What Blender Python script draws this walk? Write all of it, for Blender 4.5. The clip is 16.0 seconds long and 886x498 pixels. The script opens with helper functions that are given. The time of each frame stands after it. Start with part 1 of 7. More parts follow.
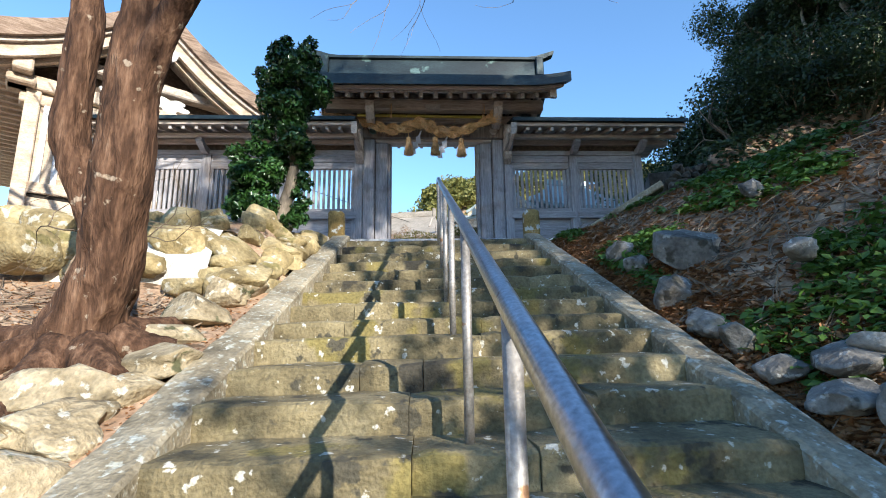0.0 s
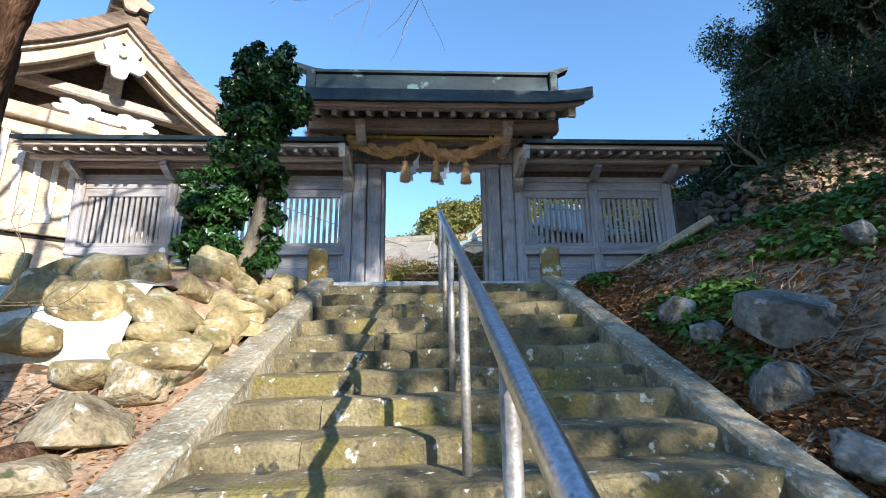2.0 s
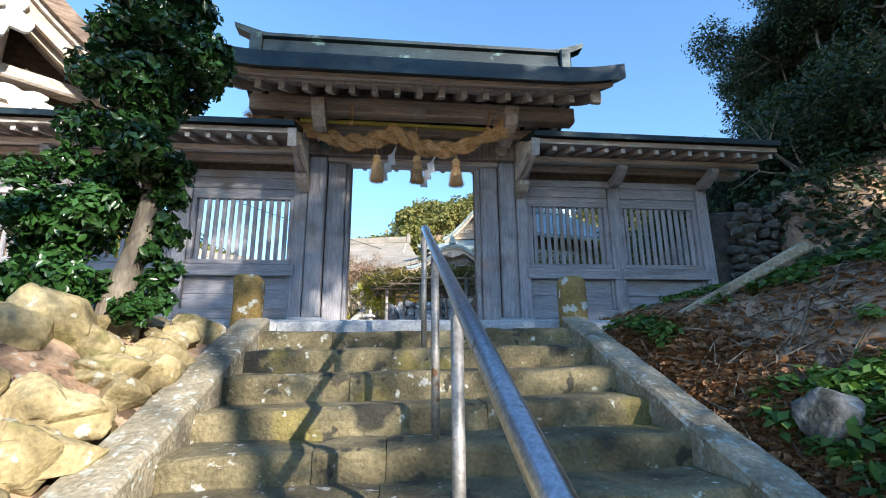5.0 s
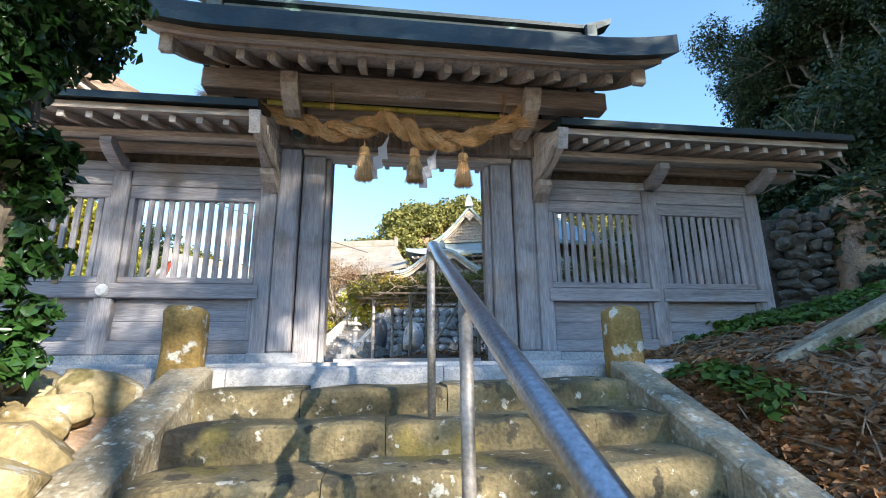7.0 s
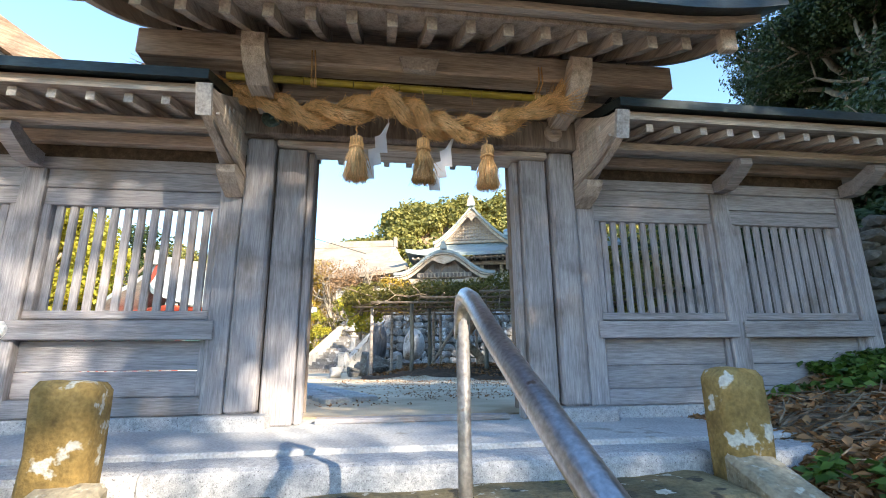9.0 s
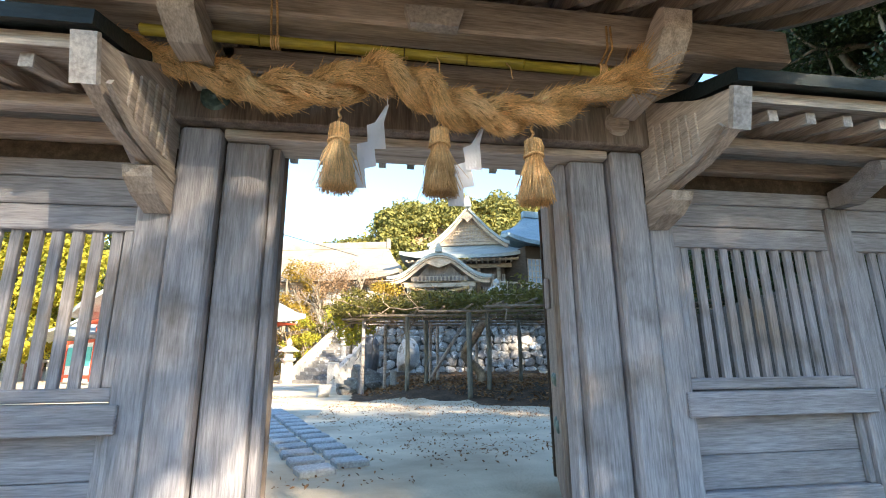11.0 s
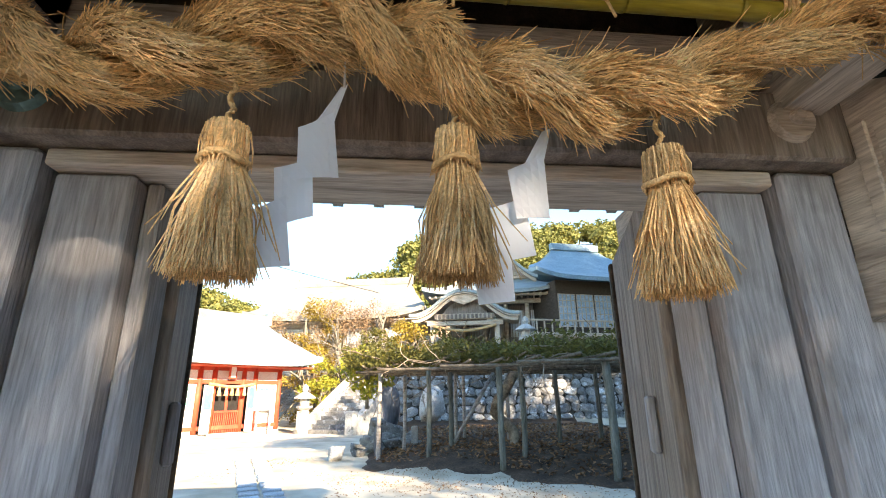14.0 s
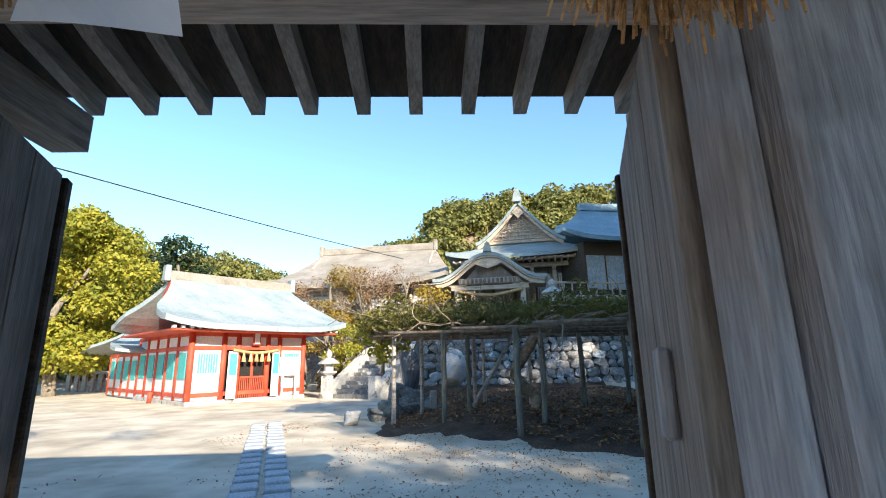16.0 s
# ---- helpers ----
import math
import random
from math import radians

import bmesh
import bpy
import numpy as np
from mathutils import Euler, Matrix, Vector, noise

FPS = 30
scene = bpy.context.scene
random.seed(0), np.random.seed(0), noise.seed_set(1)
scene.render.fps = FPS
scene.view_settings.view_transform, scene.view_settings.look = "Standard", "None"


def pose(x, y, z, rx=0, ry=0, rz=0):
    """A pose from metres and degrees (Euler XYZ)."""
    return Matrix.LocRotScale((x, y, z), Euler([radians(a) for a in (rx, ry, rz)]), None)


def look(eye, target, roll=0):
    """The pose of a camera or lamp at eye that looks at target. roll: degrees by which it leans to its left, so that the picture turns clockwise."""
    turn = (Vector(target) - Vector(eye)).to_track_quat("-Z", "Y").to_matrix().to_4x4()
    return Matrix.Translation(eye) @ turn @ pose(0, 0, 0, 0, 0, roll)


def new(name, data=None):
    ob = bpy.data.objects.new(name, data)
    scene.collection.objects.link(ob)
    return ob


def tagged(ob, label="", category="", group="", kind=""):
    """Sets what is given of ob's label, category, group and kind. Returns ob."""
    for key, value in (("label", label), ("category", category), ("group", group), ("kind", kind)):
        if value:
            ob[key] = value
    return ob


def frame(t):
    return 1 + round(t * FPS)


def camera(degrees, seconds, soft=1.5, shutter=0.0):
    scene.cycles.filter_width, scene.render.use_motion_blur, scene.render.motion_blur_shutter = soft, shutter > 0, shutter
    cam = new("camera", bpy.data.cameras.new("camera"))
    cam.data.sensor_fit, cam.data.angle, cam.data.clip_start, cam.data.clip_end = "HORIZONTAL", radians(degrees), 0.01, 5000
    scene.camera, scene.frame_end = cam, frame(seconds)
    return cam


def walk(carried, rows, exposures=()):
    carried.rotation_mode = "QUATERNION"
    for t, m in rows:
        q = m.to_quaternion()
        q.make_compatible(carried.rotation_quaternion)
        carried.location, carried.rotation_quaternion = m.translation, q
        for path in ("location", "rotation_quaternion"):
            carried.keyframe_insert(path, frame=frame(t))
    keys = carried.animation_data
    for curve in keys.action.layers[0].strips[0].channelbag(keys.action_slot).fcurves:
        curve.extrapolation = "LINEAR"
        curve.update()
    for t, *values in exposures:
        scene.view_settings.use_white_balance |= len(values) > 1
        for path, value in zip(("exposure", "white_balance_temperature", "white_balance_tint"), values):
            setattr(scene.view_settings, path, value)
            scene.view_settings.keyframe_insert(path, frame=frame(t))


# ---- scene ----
cam = camera(86.7, 16.0, 1.0)
METRES, EYE, TILT, LEAN, TURN = 9.2, 1.5, 0.0, 0.0, -2.5
ROWS = [
    (0.0, 0.0, 0.0, 0.0, 0.16, 10.93, 0.81),
    (0.5, -0.0013, 0.0312, 0.0167, 0.01, 11.53, 0.76),
    (1.0, 0.0021, 0.0608, 0.0359, -0.33, 12.26, 0.7),
    (1.5, -0.0053, 0.0943, 0.0489, -0.47, 13.02, 0.69),
    (2.0, -0.005, 0.1257, 0.0596, -0.07, 13.6, 0.71),
    (2.5, -0.0061, 0.1547, 0.0755, -0.57, 13.64, 0.66),
    (3.0, -0.0115, 0.1883, 0.0904, -0.79, 13.53, 0.63),
    (3.5, -0.0077, 0.2236, 0.0975, -1.32, 13.43, 0.54),
    (4.0, -0.0102, 0.2521, 0.1075, -2.26, 13.27, 0.51),
    (6.5, -0.0202, 0.4029, 0.1739, -4.4, 13.92, 0.5),
    (7.0, -0.0256, 0.4338, 0.1816, -4.95, 13.75, 0.58),
    (7.5, -0.0271, 0.4637, 0.1974, -4.7, 13.84, 0.64),
    (8.0, -0.0235, 0.4948, 0.2142, -4.67, 13.74, 0.67),
    (8.5, -0.0296, 0.528, 0.2206, -5.11, 13.45, 0.65),
    (9.0, -0.0305, 0.5557, 0.2324, -5.05, 13.57, 0.59),
    (11.5, -0.0391, 0.7046, 0.2984, -6.1, 13.4, 0.55),
    (12.0, -0.036, 0.7274, 0.3092, -5.57, 13.36, 0.55),
    (12.5, -0.0277, 0.75, 0.326, -4.79, 13.93, 0.55),
    (13.0, -0.0266, 0.7705, 0.3312, -3.93, 15.19, 0.65),
    (13.5, -0.0295, 0.7907, 0.3491, -2.8, 16.67, 0.67),
    (14.0, -0.0224, 0.814, 0.3513, -2.88, 17.31, 0.71),
    (14.5, -0.0179, 0.8354, 0.3539, -3.5, 16.71, 0.85),
    (15.0, -0.0095, 0.8522, 0.3494, -2.28, 15.76, 0.83),
    (15.5, 0.0112, 0.8686, 0.3505, -0.37, 14.38, 0.98),
    (16.0, 0.023, 0.896, 0.3475, 0.96, 13.42, 1.08),
]
EXPOSURES = [(0.0, 0.97, 6050, 10), (4.0, 1.05, 5950, 10), (6.5, 1.42, 6300, 11), (9.0, 1.82, 7000, 12), (11.5, 2.05, 7350, 12), (12.5, 2.1, 7350, 12), (14.5, 2.15, 7500, 12), (15.3, 1.75, 7000, 11), (16.0, 1.2, 6450, 10)]
walk(cam, [(t, pose(0, 0, EYE, TILT, LEAN, TURN) @ pose(METRES * x, METRES * y, METRES * z, 90 + pitch, roll, yaw)) for t, x, y, z, yaw, pitch, roll in ROWS], EXPOSURES)

# ---- light ----
SUN_FROM = Vector((1.21, -2.0, 1.0)).normalized()
world = bpy.data.worlds.new("sky")
scene.world = world
world.use_nodes = True
sky = world.node_tree.nodes.new("ShaderNodeTexSky")
sky.sky_type, sky.sun_disc = "NISHITA", False
sky.sun_elevation = math.asin(SUN_FROM.z)
sky.sun_rotation = math.atan2(SUN_FROM.x, SUN_FROM.y)
sky.air_density, sky.dust_density, sky.ozone_density = 1.5, 0.0, 6.0
back = world.node_tree.nodes["Background"]
world.node_tree.links.new(sky.outputs[0], back.inputs[0])
back.inputs[1].default_value = 0.15
sun = new("sun", bpy.data.lights.new("sun", "SUN"))
sun.data.energy, sun.data.angle, sun.data.color = 5.0, radians(0.5), (1.0, 0.9, 0.74)
sun.matrix_world = look(SUN_FROM * 60, (0, 0, 0))

# ---- materials ----
def surf(name, cols, scale=4.0, stretch=(1, 1, 1), rough=0.8, fine=40.0, bump=0.3, spots=(), metal=0.0, vary=0.0, streak=0.0, spec=0.4, detail=8.0, blur=0.0):
    """A solid surface: a broad mottling through the colours, fine grain with relief, optional blotches (colour, scale, amount)."""
    m = bpy.data.materials.new(name)
    m.use_nodes = True
    n, l = m.node_tree.nodes, m.node_tree.links
    b = n["Principled BSDF"]
    geo = n.new("ShaderNodeNewGeometry")
    mp = n.new("ShaderNodeMapping")
    mp.inputs["Scale"].default_value = stretch
    l.new(geo.outputs["Position"], mp.inputs["Vector"])
    n1 = n.new("ShaderNodeTexNoise")
    n1.inputs["Scale"].default_value, n1.inputs["Detail"].default_value, n1.inputs["Roughness"].default_value = scale, detail, 0.62
    l.new(mp.outputs[0], n1.inputs["Vector"])
    ramp = n.new("ShaderNodeValToRGB")
    el = ramp.color_ramp.elements
    while len(el) < len(cols):
        el.new(0.5)
    for e, (p, c) in zip(el, cols):
        e.position, e.color = p, (*c, 1)
    l.new(n1.outputs["Fac"], ramp.inputs["Fac"])
    col = ramp.outputs["Color"]
    n2 = n.new("ShaderNodeTexNoise")
    n2.inputs["Scale"].default_value, n2.inputs["Detail"].default_value = fine, 5.0
    l.new(mp.outputs[0], n2.inputs["Vector"])
    for c, sc, amount in spots:
        v = n.new("ShaderNodeTexNoise")
        v.inputs["Scale"].default_value, v.inputs["Detail"].default_value, v.inputs["Roughness"].default_value = sc, 4.0, 0.55
        l.new(geo.outputs["Position"], v.inputs["Vector"])
        r = n.new("ShaderNodeMapRange")
        r.inputs["From Min"].default_value, r.inputs["From Max"].default_value = 0.66 - amount * 0.3 - blur, 0.70 - amount * 0.3 + blur
        l.new(v.outputs["Fac"], r.inputs["Value"])
        mx = n.new("ShaderNodeMix")
        mx.data_type = "RGBA"
        l.new(r.outputs[0], mx.inputs["Factor"])
        l.new(col, mx.inputs[6])
        mx.inputs[7].default_value = (*c, 1)
        col = mx.outputs[2]
    val = n.new("ShaderNodeMapRange")
    val.inputs["From Min"].default_value, val.inputs["From Max"].default_value = 0.3, 0.7
    val.inputs["To Min"].default_value, val.inputs["To Max"].default_value = 0.72, 1.2
    l.new(n2.outputs["Fac"], val.inputs["Value"])
    hsv = n.new("ShaderNodeHueSaturation")
    l.new(col, hsv.inputs["Color"])
    if vary:
        info = n.new("ShaderNodeObjectInfo")
        isl = n.new("ShaderNodeMapRange")
        isl.inputs["To Min"].default_value, isl.inputs["To Max"].default_value = 1 - vary, 1 + vary
        l.new(info.outputs["Random"], isl.inputs["Value"])
        isl2 = n.new("ShaderNodeMapRange")
        isl2.inputs["To Min"].default_value, isl2.inputs["To Max"].default_value = 1 - vary, 1 + vary
        l.new(geo.outputs["Random Per Island"], isl2.inputs["Value"])
        t1 = n.new("ShaderNodeMath")
        t1.operation = "MULTIPLY"
        l.new(isl.outputs[0], t1.inputs[0])
        l.new(val.outputs[0], t1.inputs[1])
        t2 = n.new("ShaderNodeMath")
        t2.operation = "MULTIPLY"
        l.new(t1.outputs[0], t2.inputs[0])
        l.new(isl2.outputs[0], t2.inputs[1])
        l.new(t2.outputs[0], hsv.inputs["Value"])
    else:
        l.new(val.outputs[0], hsv.inputs["Value"])
    l.new(hsv.outputs[0], b.inputs["Base Color"])
    b.inputs["Roughness"].default_value = rough
    b.inputs["Metallic"].default_value = metal
    b.inputs["Specular IOR Level"].default_value = spec
    if bump:
        add = n.new("ShaderNodeMath")
        add.operation = "ADD"
        l.new(n1.outputs["Fac"], add.inputs[0])
        l.new(n2.outputs["Fac"], add.inputs[1])
        bp = n.new("ShaderNodeBump")
        bp.inputs["Strength"].default_value, bp.inputs["Distance"].default_value = bump, 0.02
        l.new(add.outputs[0], bp.inputs["Height"])
        l.new(bp.outputs[0], b.inputs["Normal"])
    return m


def foliage(name, dark, light, glow=0.35, rough=0.45, spec=0.4):
    """Leaves: colour varies leaf by leaf, some light passes through."""
    m = bpy.data.materials.new(name)
    m.use_nodes = True
    n, l = m.node_tree.nodes, m.node_tree.links
    b = n["Principled BSDF"]
    geo = n.new("ShaderNodeNewGeometry")
    noi = n.new("ShaderNodeTexNoise")
    noi.inputs["Scale"].default_value = 0.6
    l.new(geo.outputs["Position"], noi.inputs["Vector"])
    add = n.new("ShaderNodeMath")
    add.operation = "MULTIPLY_ADD"
    l.new(geo.outputs["Random Per Island"], add.inputs[0])
    add.inputs[1].default_value = 0.6
    sub = n.new("ShaderNodeMath")
    sub.operation = "SUBTRACT"
    l.new(noi.outputs["Fac"], sub.inputs[0])
    sub.inputs[1].default_value = 0.3
    l.new(sub.outputs[0], add.inputs[2])
    ramp = n.new("ShaderNodeValToRGB")
    ramp.color_ramp.elements[0].color, ramp.color_ramp.elements[1].color = (*dark, 1), (*light, 1)
    l.new(add.outputs[0], ramp.inputs["Fac"])
    l.new(ramp.outputs[0], b.inputs["Base Color"])
    b.inputs["Roughness"].default_value = rough
    b.inputs["Specular IOR Level"].default_value = spec
    tr = n.new("ShaderNodeBsdfTranslucent")
    l.new(ramp.outputs[0], tr.inputs["Color"])
    mix = n.new("ShaderNodeMixShader")
    mix.inputs[0].default_value = glow
    l.new(b.outputs[0], mix.inputs[1])
    l.new(tr.outputs[0], mix.inputs[2])
    l.new(mix.outputs[0], n["Material Output"].inputs["Surface"])
    return m


STEP = surf("mossy_sandstone", [(0.3, (0.065, 0.054, 0.03)), (0.46, (0.155, 0.126, 0.068)), (0.58, (0.225, 0.185, 0.102)), (0.75, (0.31, 0.26, 0.155))], 2.2, rough=0.9, fine=42, bump=0.8,
            spots=[((0.19, 0.155, 0.055), 1.6, 0.3), ((0.52, 0.5, 0.43), 11, 0.08), ((0.065, 0.058, 0.04), 5, 0.16), ((0.05, 0.045, 0.033), 1.1, 0.05)], vary=0.13)
CURB = surf("lichened_curb_stone", [(0.3, (0.13, 0.11, 0.075)), (0.5, (0.29, 0.25, 0.175)), (0.72, (0.43, 0.38, 0.28))], 3.0, rough=0.9, fine=40, bump=0.7,
            spots=[((0.4, 0.4, 0.34), 13, 0.2), ((0.5, 0.51, 0.45), 19, 0.14)], vary=0.07, blur=0.02)
POSTSTONE = surf("ochre_lichened_stone", [(0.3, (0.13, 0.085, 0.03)), (0.5, (0.29, 0.195, 0.065)), (0.72, (0.4, 0.29, 0.115))], 3.5, rough=0.9, fine=50, bump=0.5, spots=[((0.6, 0.6, 0.54), 7, 0.24)])
GRANITE = surf("grey_granite", [(0.3, (0.3, 0.31, 0.33)), (0.5, (0.44, 0.45, 0.47)), (0.7, (0.56, 0.57, 0.58))], 30, rough=0.75, fine=160, bump=0.25, spots=[((0.2, 0.2, 0.21), 90, 0.16)])
PAVE = surf("smooth_concrete", [(0.3, (0.4, 0.41, 0.43)), (0.6, (0.52, 0.53, 0.54)), (0.75, (0.6, 0.6, 0.6))], 2.0, rough=0.85, fine=70, bump=0.15, spots=[((0.36, 0.35, 0.33), 3, 0.08)])
GREYW = [(0.28, (0.23, 0.22, 0.23)), (0.5, (0.345, 0.33, 0.345)), (0.72, (0.425, 0.41, 0.43))]
WOOD_V = surf("weathered_wood_upright", GREYW, 3.0, (7, 7, 0.5), 0.85, fine=18, bump=0.4, spots=[((0.3, 0.22, 0.16), 1.3, 0.1), ((0.17, 0.15, 0.14), 3, 0.05)], vary=0.06, blur=0.1)
WOOD_H = surf("weathered_wood_lying", GREYW, 3.0, (0.5, 7, 7), 0.85, fine=18, bump=0.4, spots=[((0.27, 0.2, 0.15), 1.3, 0.12)], vary=0.06, blur=0.1)
BROWNW = [(0.28, (0.23, 0.185, 0.15)), (0.5, (0.48, 0.41, 0.35)), (0.72, (0.6, 0.53, 0.465))]
BEAM_X = surf("brown_beam_wood", BROWNW, 3.0, (0.5, 6, 6), 0.8, fine=20, bump=0.35, vary=0.08)
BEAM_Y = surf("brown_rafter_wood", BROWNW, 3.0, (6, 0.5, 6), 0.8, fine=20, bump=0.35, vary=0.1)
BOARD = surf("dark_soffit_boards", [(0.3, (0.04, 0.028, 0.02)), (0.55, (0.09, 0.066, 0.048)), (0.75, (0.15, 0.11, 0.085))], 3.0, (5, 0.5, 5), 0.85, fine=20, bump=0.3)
DOORWOOD = surf("brown_door_planks", [(0.28, (0.11, 0.085, 0.07)), (0.5, (0.23, 0.185, 0.155)), (0.72, (0.34, 0.285, 0.245))], 3.0, (6, 6, 0.45), 0.8, fine=22, bump=0.35, spots=[((0.12, 0.09, 0.075), 1.4, 0.12)], vary=0.1, blur=0.1)
ENDGRAIN = surf("pale_end_grain", [(0.3, (0.36, 0.33, 0.31)), (0.6, (0.52, 0.49, 0.46)), (0.8, (0.62, 0.6, 0.57))], 12, rough=0.85, fine=60, bump=0.3)
COPPER = surf("dark_patinated_copper", [(0.3, (0.012, 0.018, 0.022)), (0.5, (0.022, 0.035, 0.04)), (0.72, (0.042, 0.066, 0.07))], 1.4, (0.6, 2, 2), 0.42, fine=30, bump=0.12, metal=0.35, spots=[((0.1, 0.16, 0.15), 2.0, 0.05)])
PALEROOF = surf("pale_verdigris_roof", [(0.3, (0.21, 0.26, 0.265)), (0.5, (0.3, 0.35, 0.35)), (0.72, (0.4, 0.435, 0.43))], 0.8, (0.8, 1.6, 1.6), 0.55, fine=14, bump=0.15, spots=[((0.3, 0.36, 0.36), 1.1, 0.12)])
WARMROOF = surf("sun_bleached_shingle_roof", [(0.3, (0.2, 0.175, 0.14)), (0.5, (0.3, 0.265, 0.22)), (0.72, (0.4, 0.355, 0.3))], 0.9, (0.8, 1.6, 1.6), 0.7, fine=12, bump=0.2)
BLUEROOF = surf("blue_grey_copper_roof", [(0.3, (0.2, 0.29, 0.33)), (0.6, (0.29, 0.39, 0.43)), (0.8, (0.4, 0.49, 0.5))], 0.9, rough=0.5, fine=12, bump=0.15, metal=0.2)
BARKROOF = surf("layered_bark_roof", [(0.3, (0.12, 0.08, 0.055)), (0.5, (0.26, 0.185, 0.135)), (0.72, (0.4, 0.31, 0.24))], 3.0, (1, 1, 8), 0.9, fine=30, bump=0.5)
PALEWOOD = surf("sun_bleached_wood", [(0.3, (0.33, 0.24, 0.17)), (0.5, (0.5, 0.4, 0.3)), (0.72, (0.6, 0.5, 0.4))], 2.5, (1.2, 1.2, 3), 0.8, fine=25, bump=0.3, vary=0.06)
WHITE = surf("white_paint", [(0.3, (0.66, 0.65, 0.62)), (0.6, (0.78, 0.77, 0.75)), (0.8, (0.82, 0.82, 0.8))], 2.0, rough=0.7, fine=30, bump=0.12)
PLASTER = surf("white_plaster", [(0.3, (0.6, 0.58, 0.55)), (0.6, (0.76, 0.75, 0.73)), (0.8, (0.82, 0.81, 0.8))], 1.2, rough=0.85, fine=30, bump=0.12)
RED = surf("vermilion_paint", [(0.3, (0.4, 0.055, 0.03)), (0.55, (0.56, 0.085, 0.04)), (0.8, (0.62, 0.14, 0.08))], 2.0, rough=0.6, fine=30, bump=0.1, vary=0.05)
TEAL = surf("teal_painted_slats", [(0.3, (0.05, 0.36, 0.34)), (0.7, (0.1, 0.5, 0.46))], 3, rough=0.6, fine=30, bump=0.1, vary=0.05)
STEEL = surf("brushed_steel_pipe", [(0.3, (0.42, 0.44, 0.47)), (0.7, (0.58, 0.6, 0.62))], 6, rough=0.3, fine=90, bump=0.05, metal=1.0, spots=[((0.3, 0.24, 0.2), 12, 0.03)])
GALV = surf("dull_galvanised_post", [(0.3, (0.22, 0.2, 0.18)), (0.55, (0.38, 0.36, 0.34)), (0.75, (0.48, 0.46, 0.44))], 8, rough=0.55, fine=60, bump=0.15, metal=0.6, spots=[((0.24, 0.14, 0.08), 9, 0.1)])
STRAW = surf("dry_rice_straw", [(0.3, (0.5, 0.28, 0.11)), (0.5, (0.74, 0.47, 0.22)), (0.75, (0.86, 0.63, 0.37))], 8, rough=0.75, fine=120, bump=0.6, vary=0.26)
ROPE = surf("twisted_straw_rope", [(0.3, (0.17, 0.09, 0.035)), (0.5, (0.37, 0.22, 0.09)), (0.75, (0.58, 0.39, 0.19))], 26, (1, 1, 1), 0.8, fine=110, bump=0.9, vary=0.12)
BAMBOO = surf("green_yellow_bamboo", [(0.3, (0.2, 0.17, 0.02)), (0.5, (0.36, 0.29, 0.04)), (0.75, (0.42, 0.36, 0.1))], 5, (0.4, 4, 4), 0.35, fine=30, bump=0.05, spots=[((0.2, 0.1, 0.05), 1.5, 0.14)])
OCHRE = surf("ochre_boulder", [(0.28, (0.13, 0.1, 0.05)), (0.46, (0.3, 0.235, 0.115)), (0.6, (0.42, 0.345, 0.19)), (0.78, (0.53, 0.46, 0.29))], 3.2, rough=0.88, fine=30, bump=0.8, spots=[((0.5, 0.47, 0.38), 8, 0.22), ((0.2, 0.17, 0.07), 3, 0.2)], vary=0.14)
ROCKTAN = surf("grey_tan_lichened_rock", [(0.28, (0.1, 0.08, 0.05)), (0.43, (0.29, 0.235, 0.145)), (0.58, (0.43, 0.36, 0.24)), (0.78, (0.56, 0.49, 0.36))], 4.5, rough=0.9, fine=34, bump=1.0, spots=[((0.5, 0.48, 0.4), 11, 0.24), ((0.1, 0.1, 0.05), 4, 0.16)], vary=0.14)
MORTAR = surf("pale_mortar", [(0.3, (0.46, 0.43, 0.38)), (0.7, (0.62, 0.6, 0.55))], 4, rough=0.9, fine=40, bump=0.5)
GREYROCK = surf("grey_lichened_rock", [(0.28, (0.075, 0.07, 0.063)), (0.5, (0.21, 0.2, 0.18)), (0.72, (0.34, 0.33, 0.3))], 3.5, rough=0.85, fine=30, bump=0.8, spots=[((0.36, 0.36, 0.34), 12, 0.22), ((0.07, 0.065, 0.05), 3, 0.2)], vary=0.12)
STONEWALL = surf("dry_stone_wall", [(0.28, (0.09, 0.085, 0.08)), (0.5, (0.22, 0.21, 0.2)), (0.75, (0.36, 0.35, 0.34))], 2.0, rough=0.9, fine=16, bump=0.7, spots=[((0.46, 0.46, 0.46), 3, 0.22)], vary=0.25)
# Mossy wall stone; base colour lowered to stand for the enclosed shade under trees.
SHADEWALL = surf("shade_toned_mossy_wall_stone", [(0.28, (0.03, 0.03, 0.026)), (0.5, (0.075, 0.072, 0.062)), (0.75, (0.15, 0.145, 0.13))], 3.0, rough=0.92, fine=18, bump=0.8, spots=[((0.05, 0.06, 0.025), 2.5, 0.2), ((0.24, 0.24, 0.23), 6, 0.08)], vary=0.3)
PACKING = surf("packed_earth_and_rubble", [(0.3, (0.04, 0.036, 0.03)), (0.6, (0.1, 0.095, 0.085)), (0.8, (0.17, 0.16, 0.15))], 5, rough=0.95, fine=30, bump=0.8)
SLATE = surf("blue_grey_standing_stone", [(0.3, (0.06, 0.07, 0.085)), (0.7, (0.16, 0.18, 0.21))], 3, (1, 1, 0.3), 0.7, fine=20, bump=0.5)
LANTERN = surf("pale_granite_lantern", [(0.3, (0.36, 0.34, 0.31)), (0.7, (0.56, 0.54, 0.5))], 5, rough=0.9, fine=40, bump=0.4, spots=[((0.2, 0.19, 0.16), 3, 0.12)])
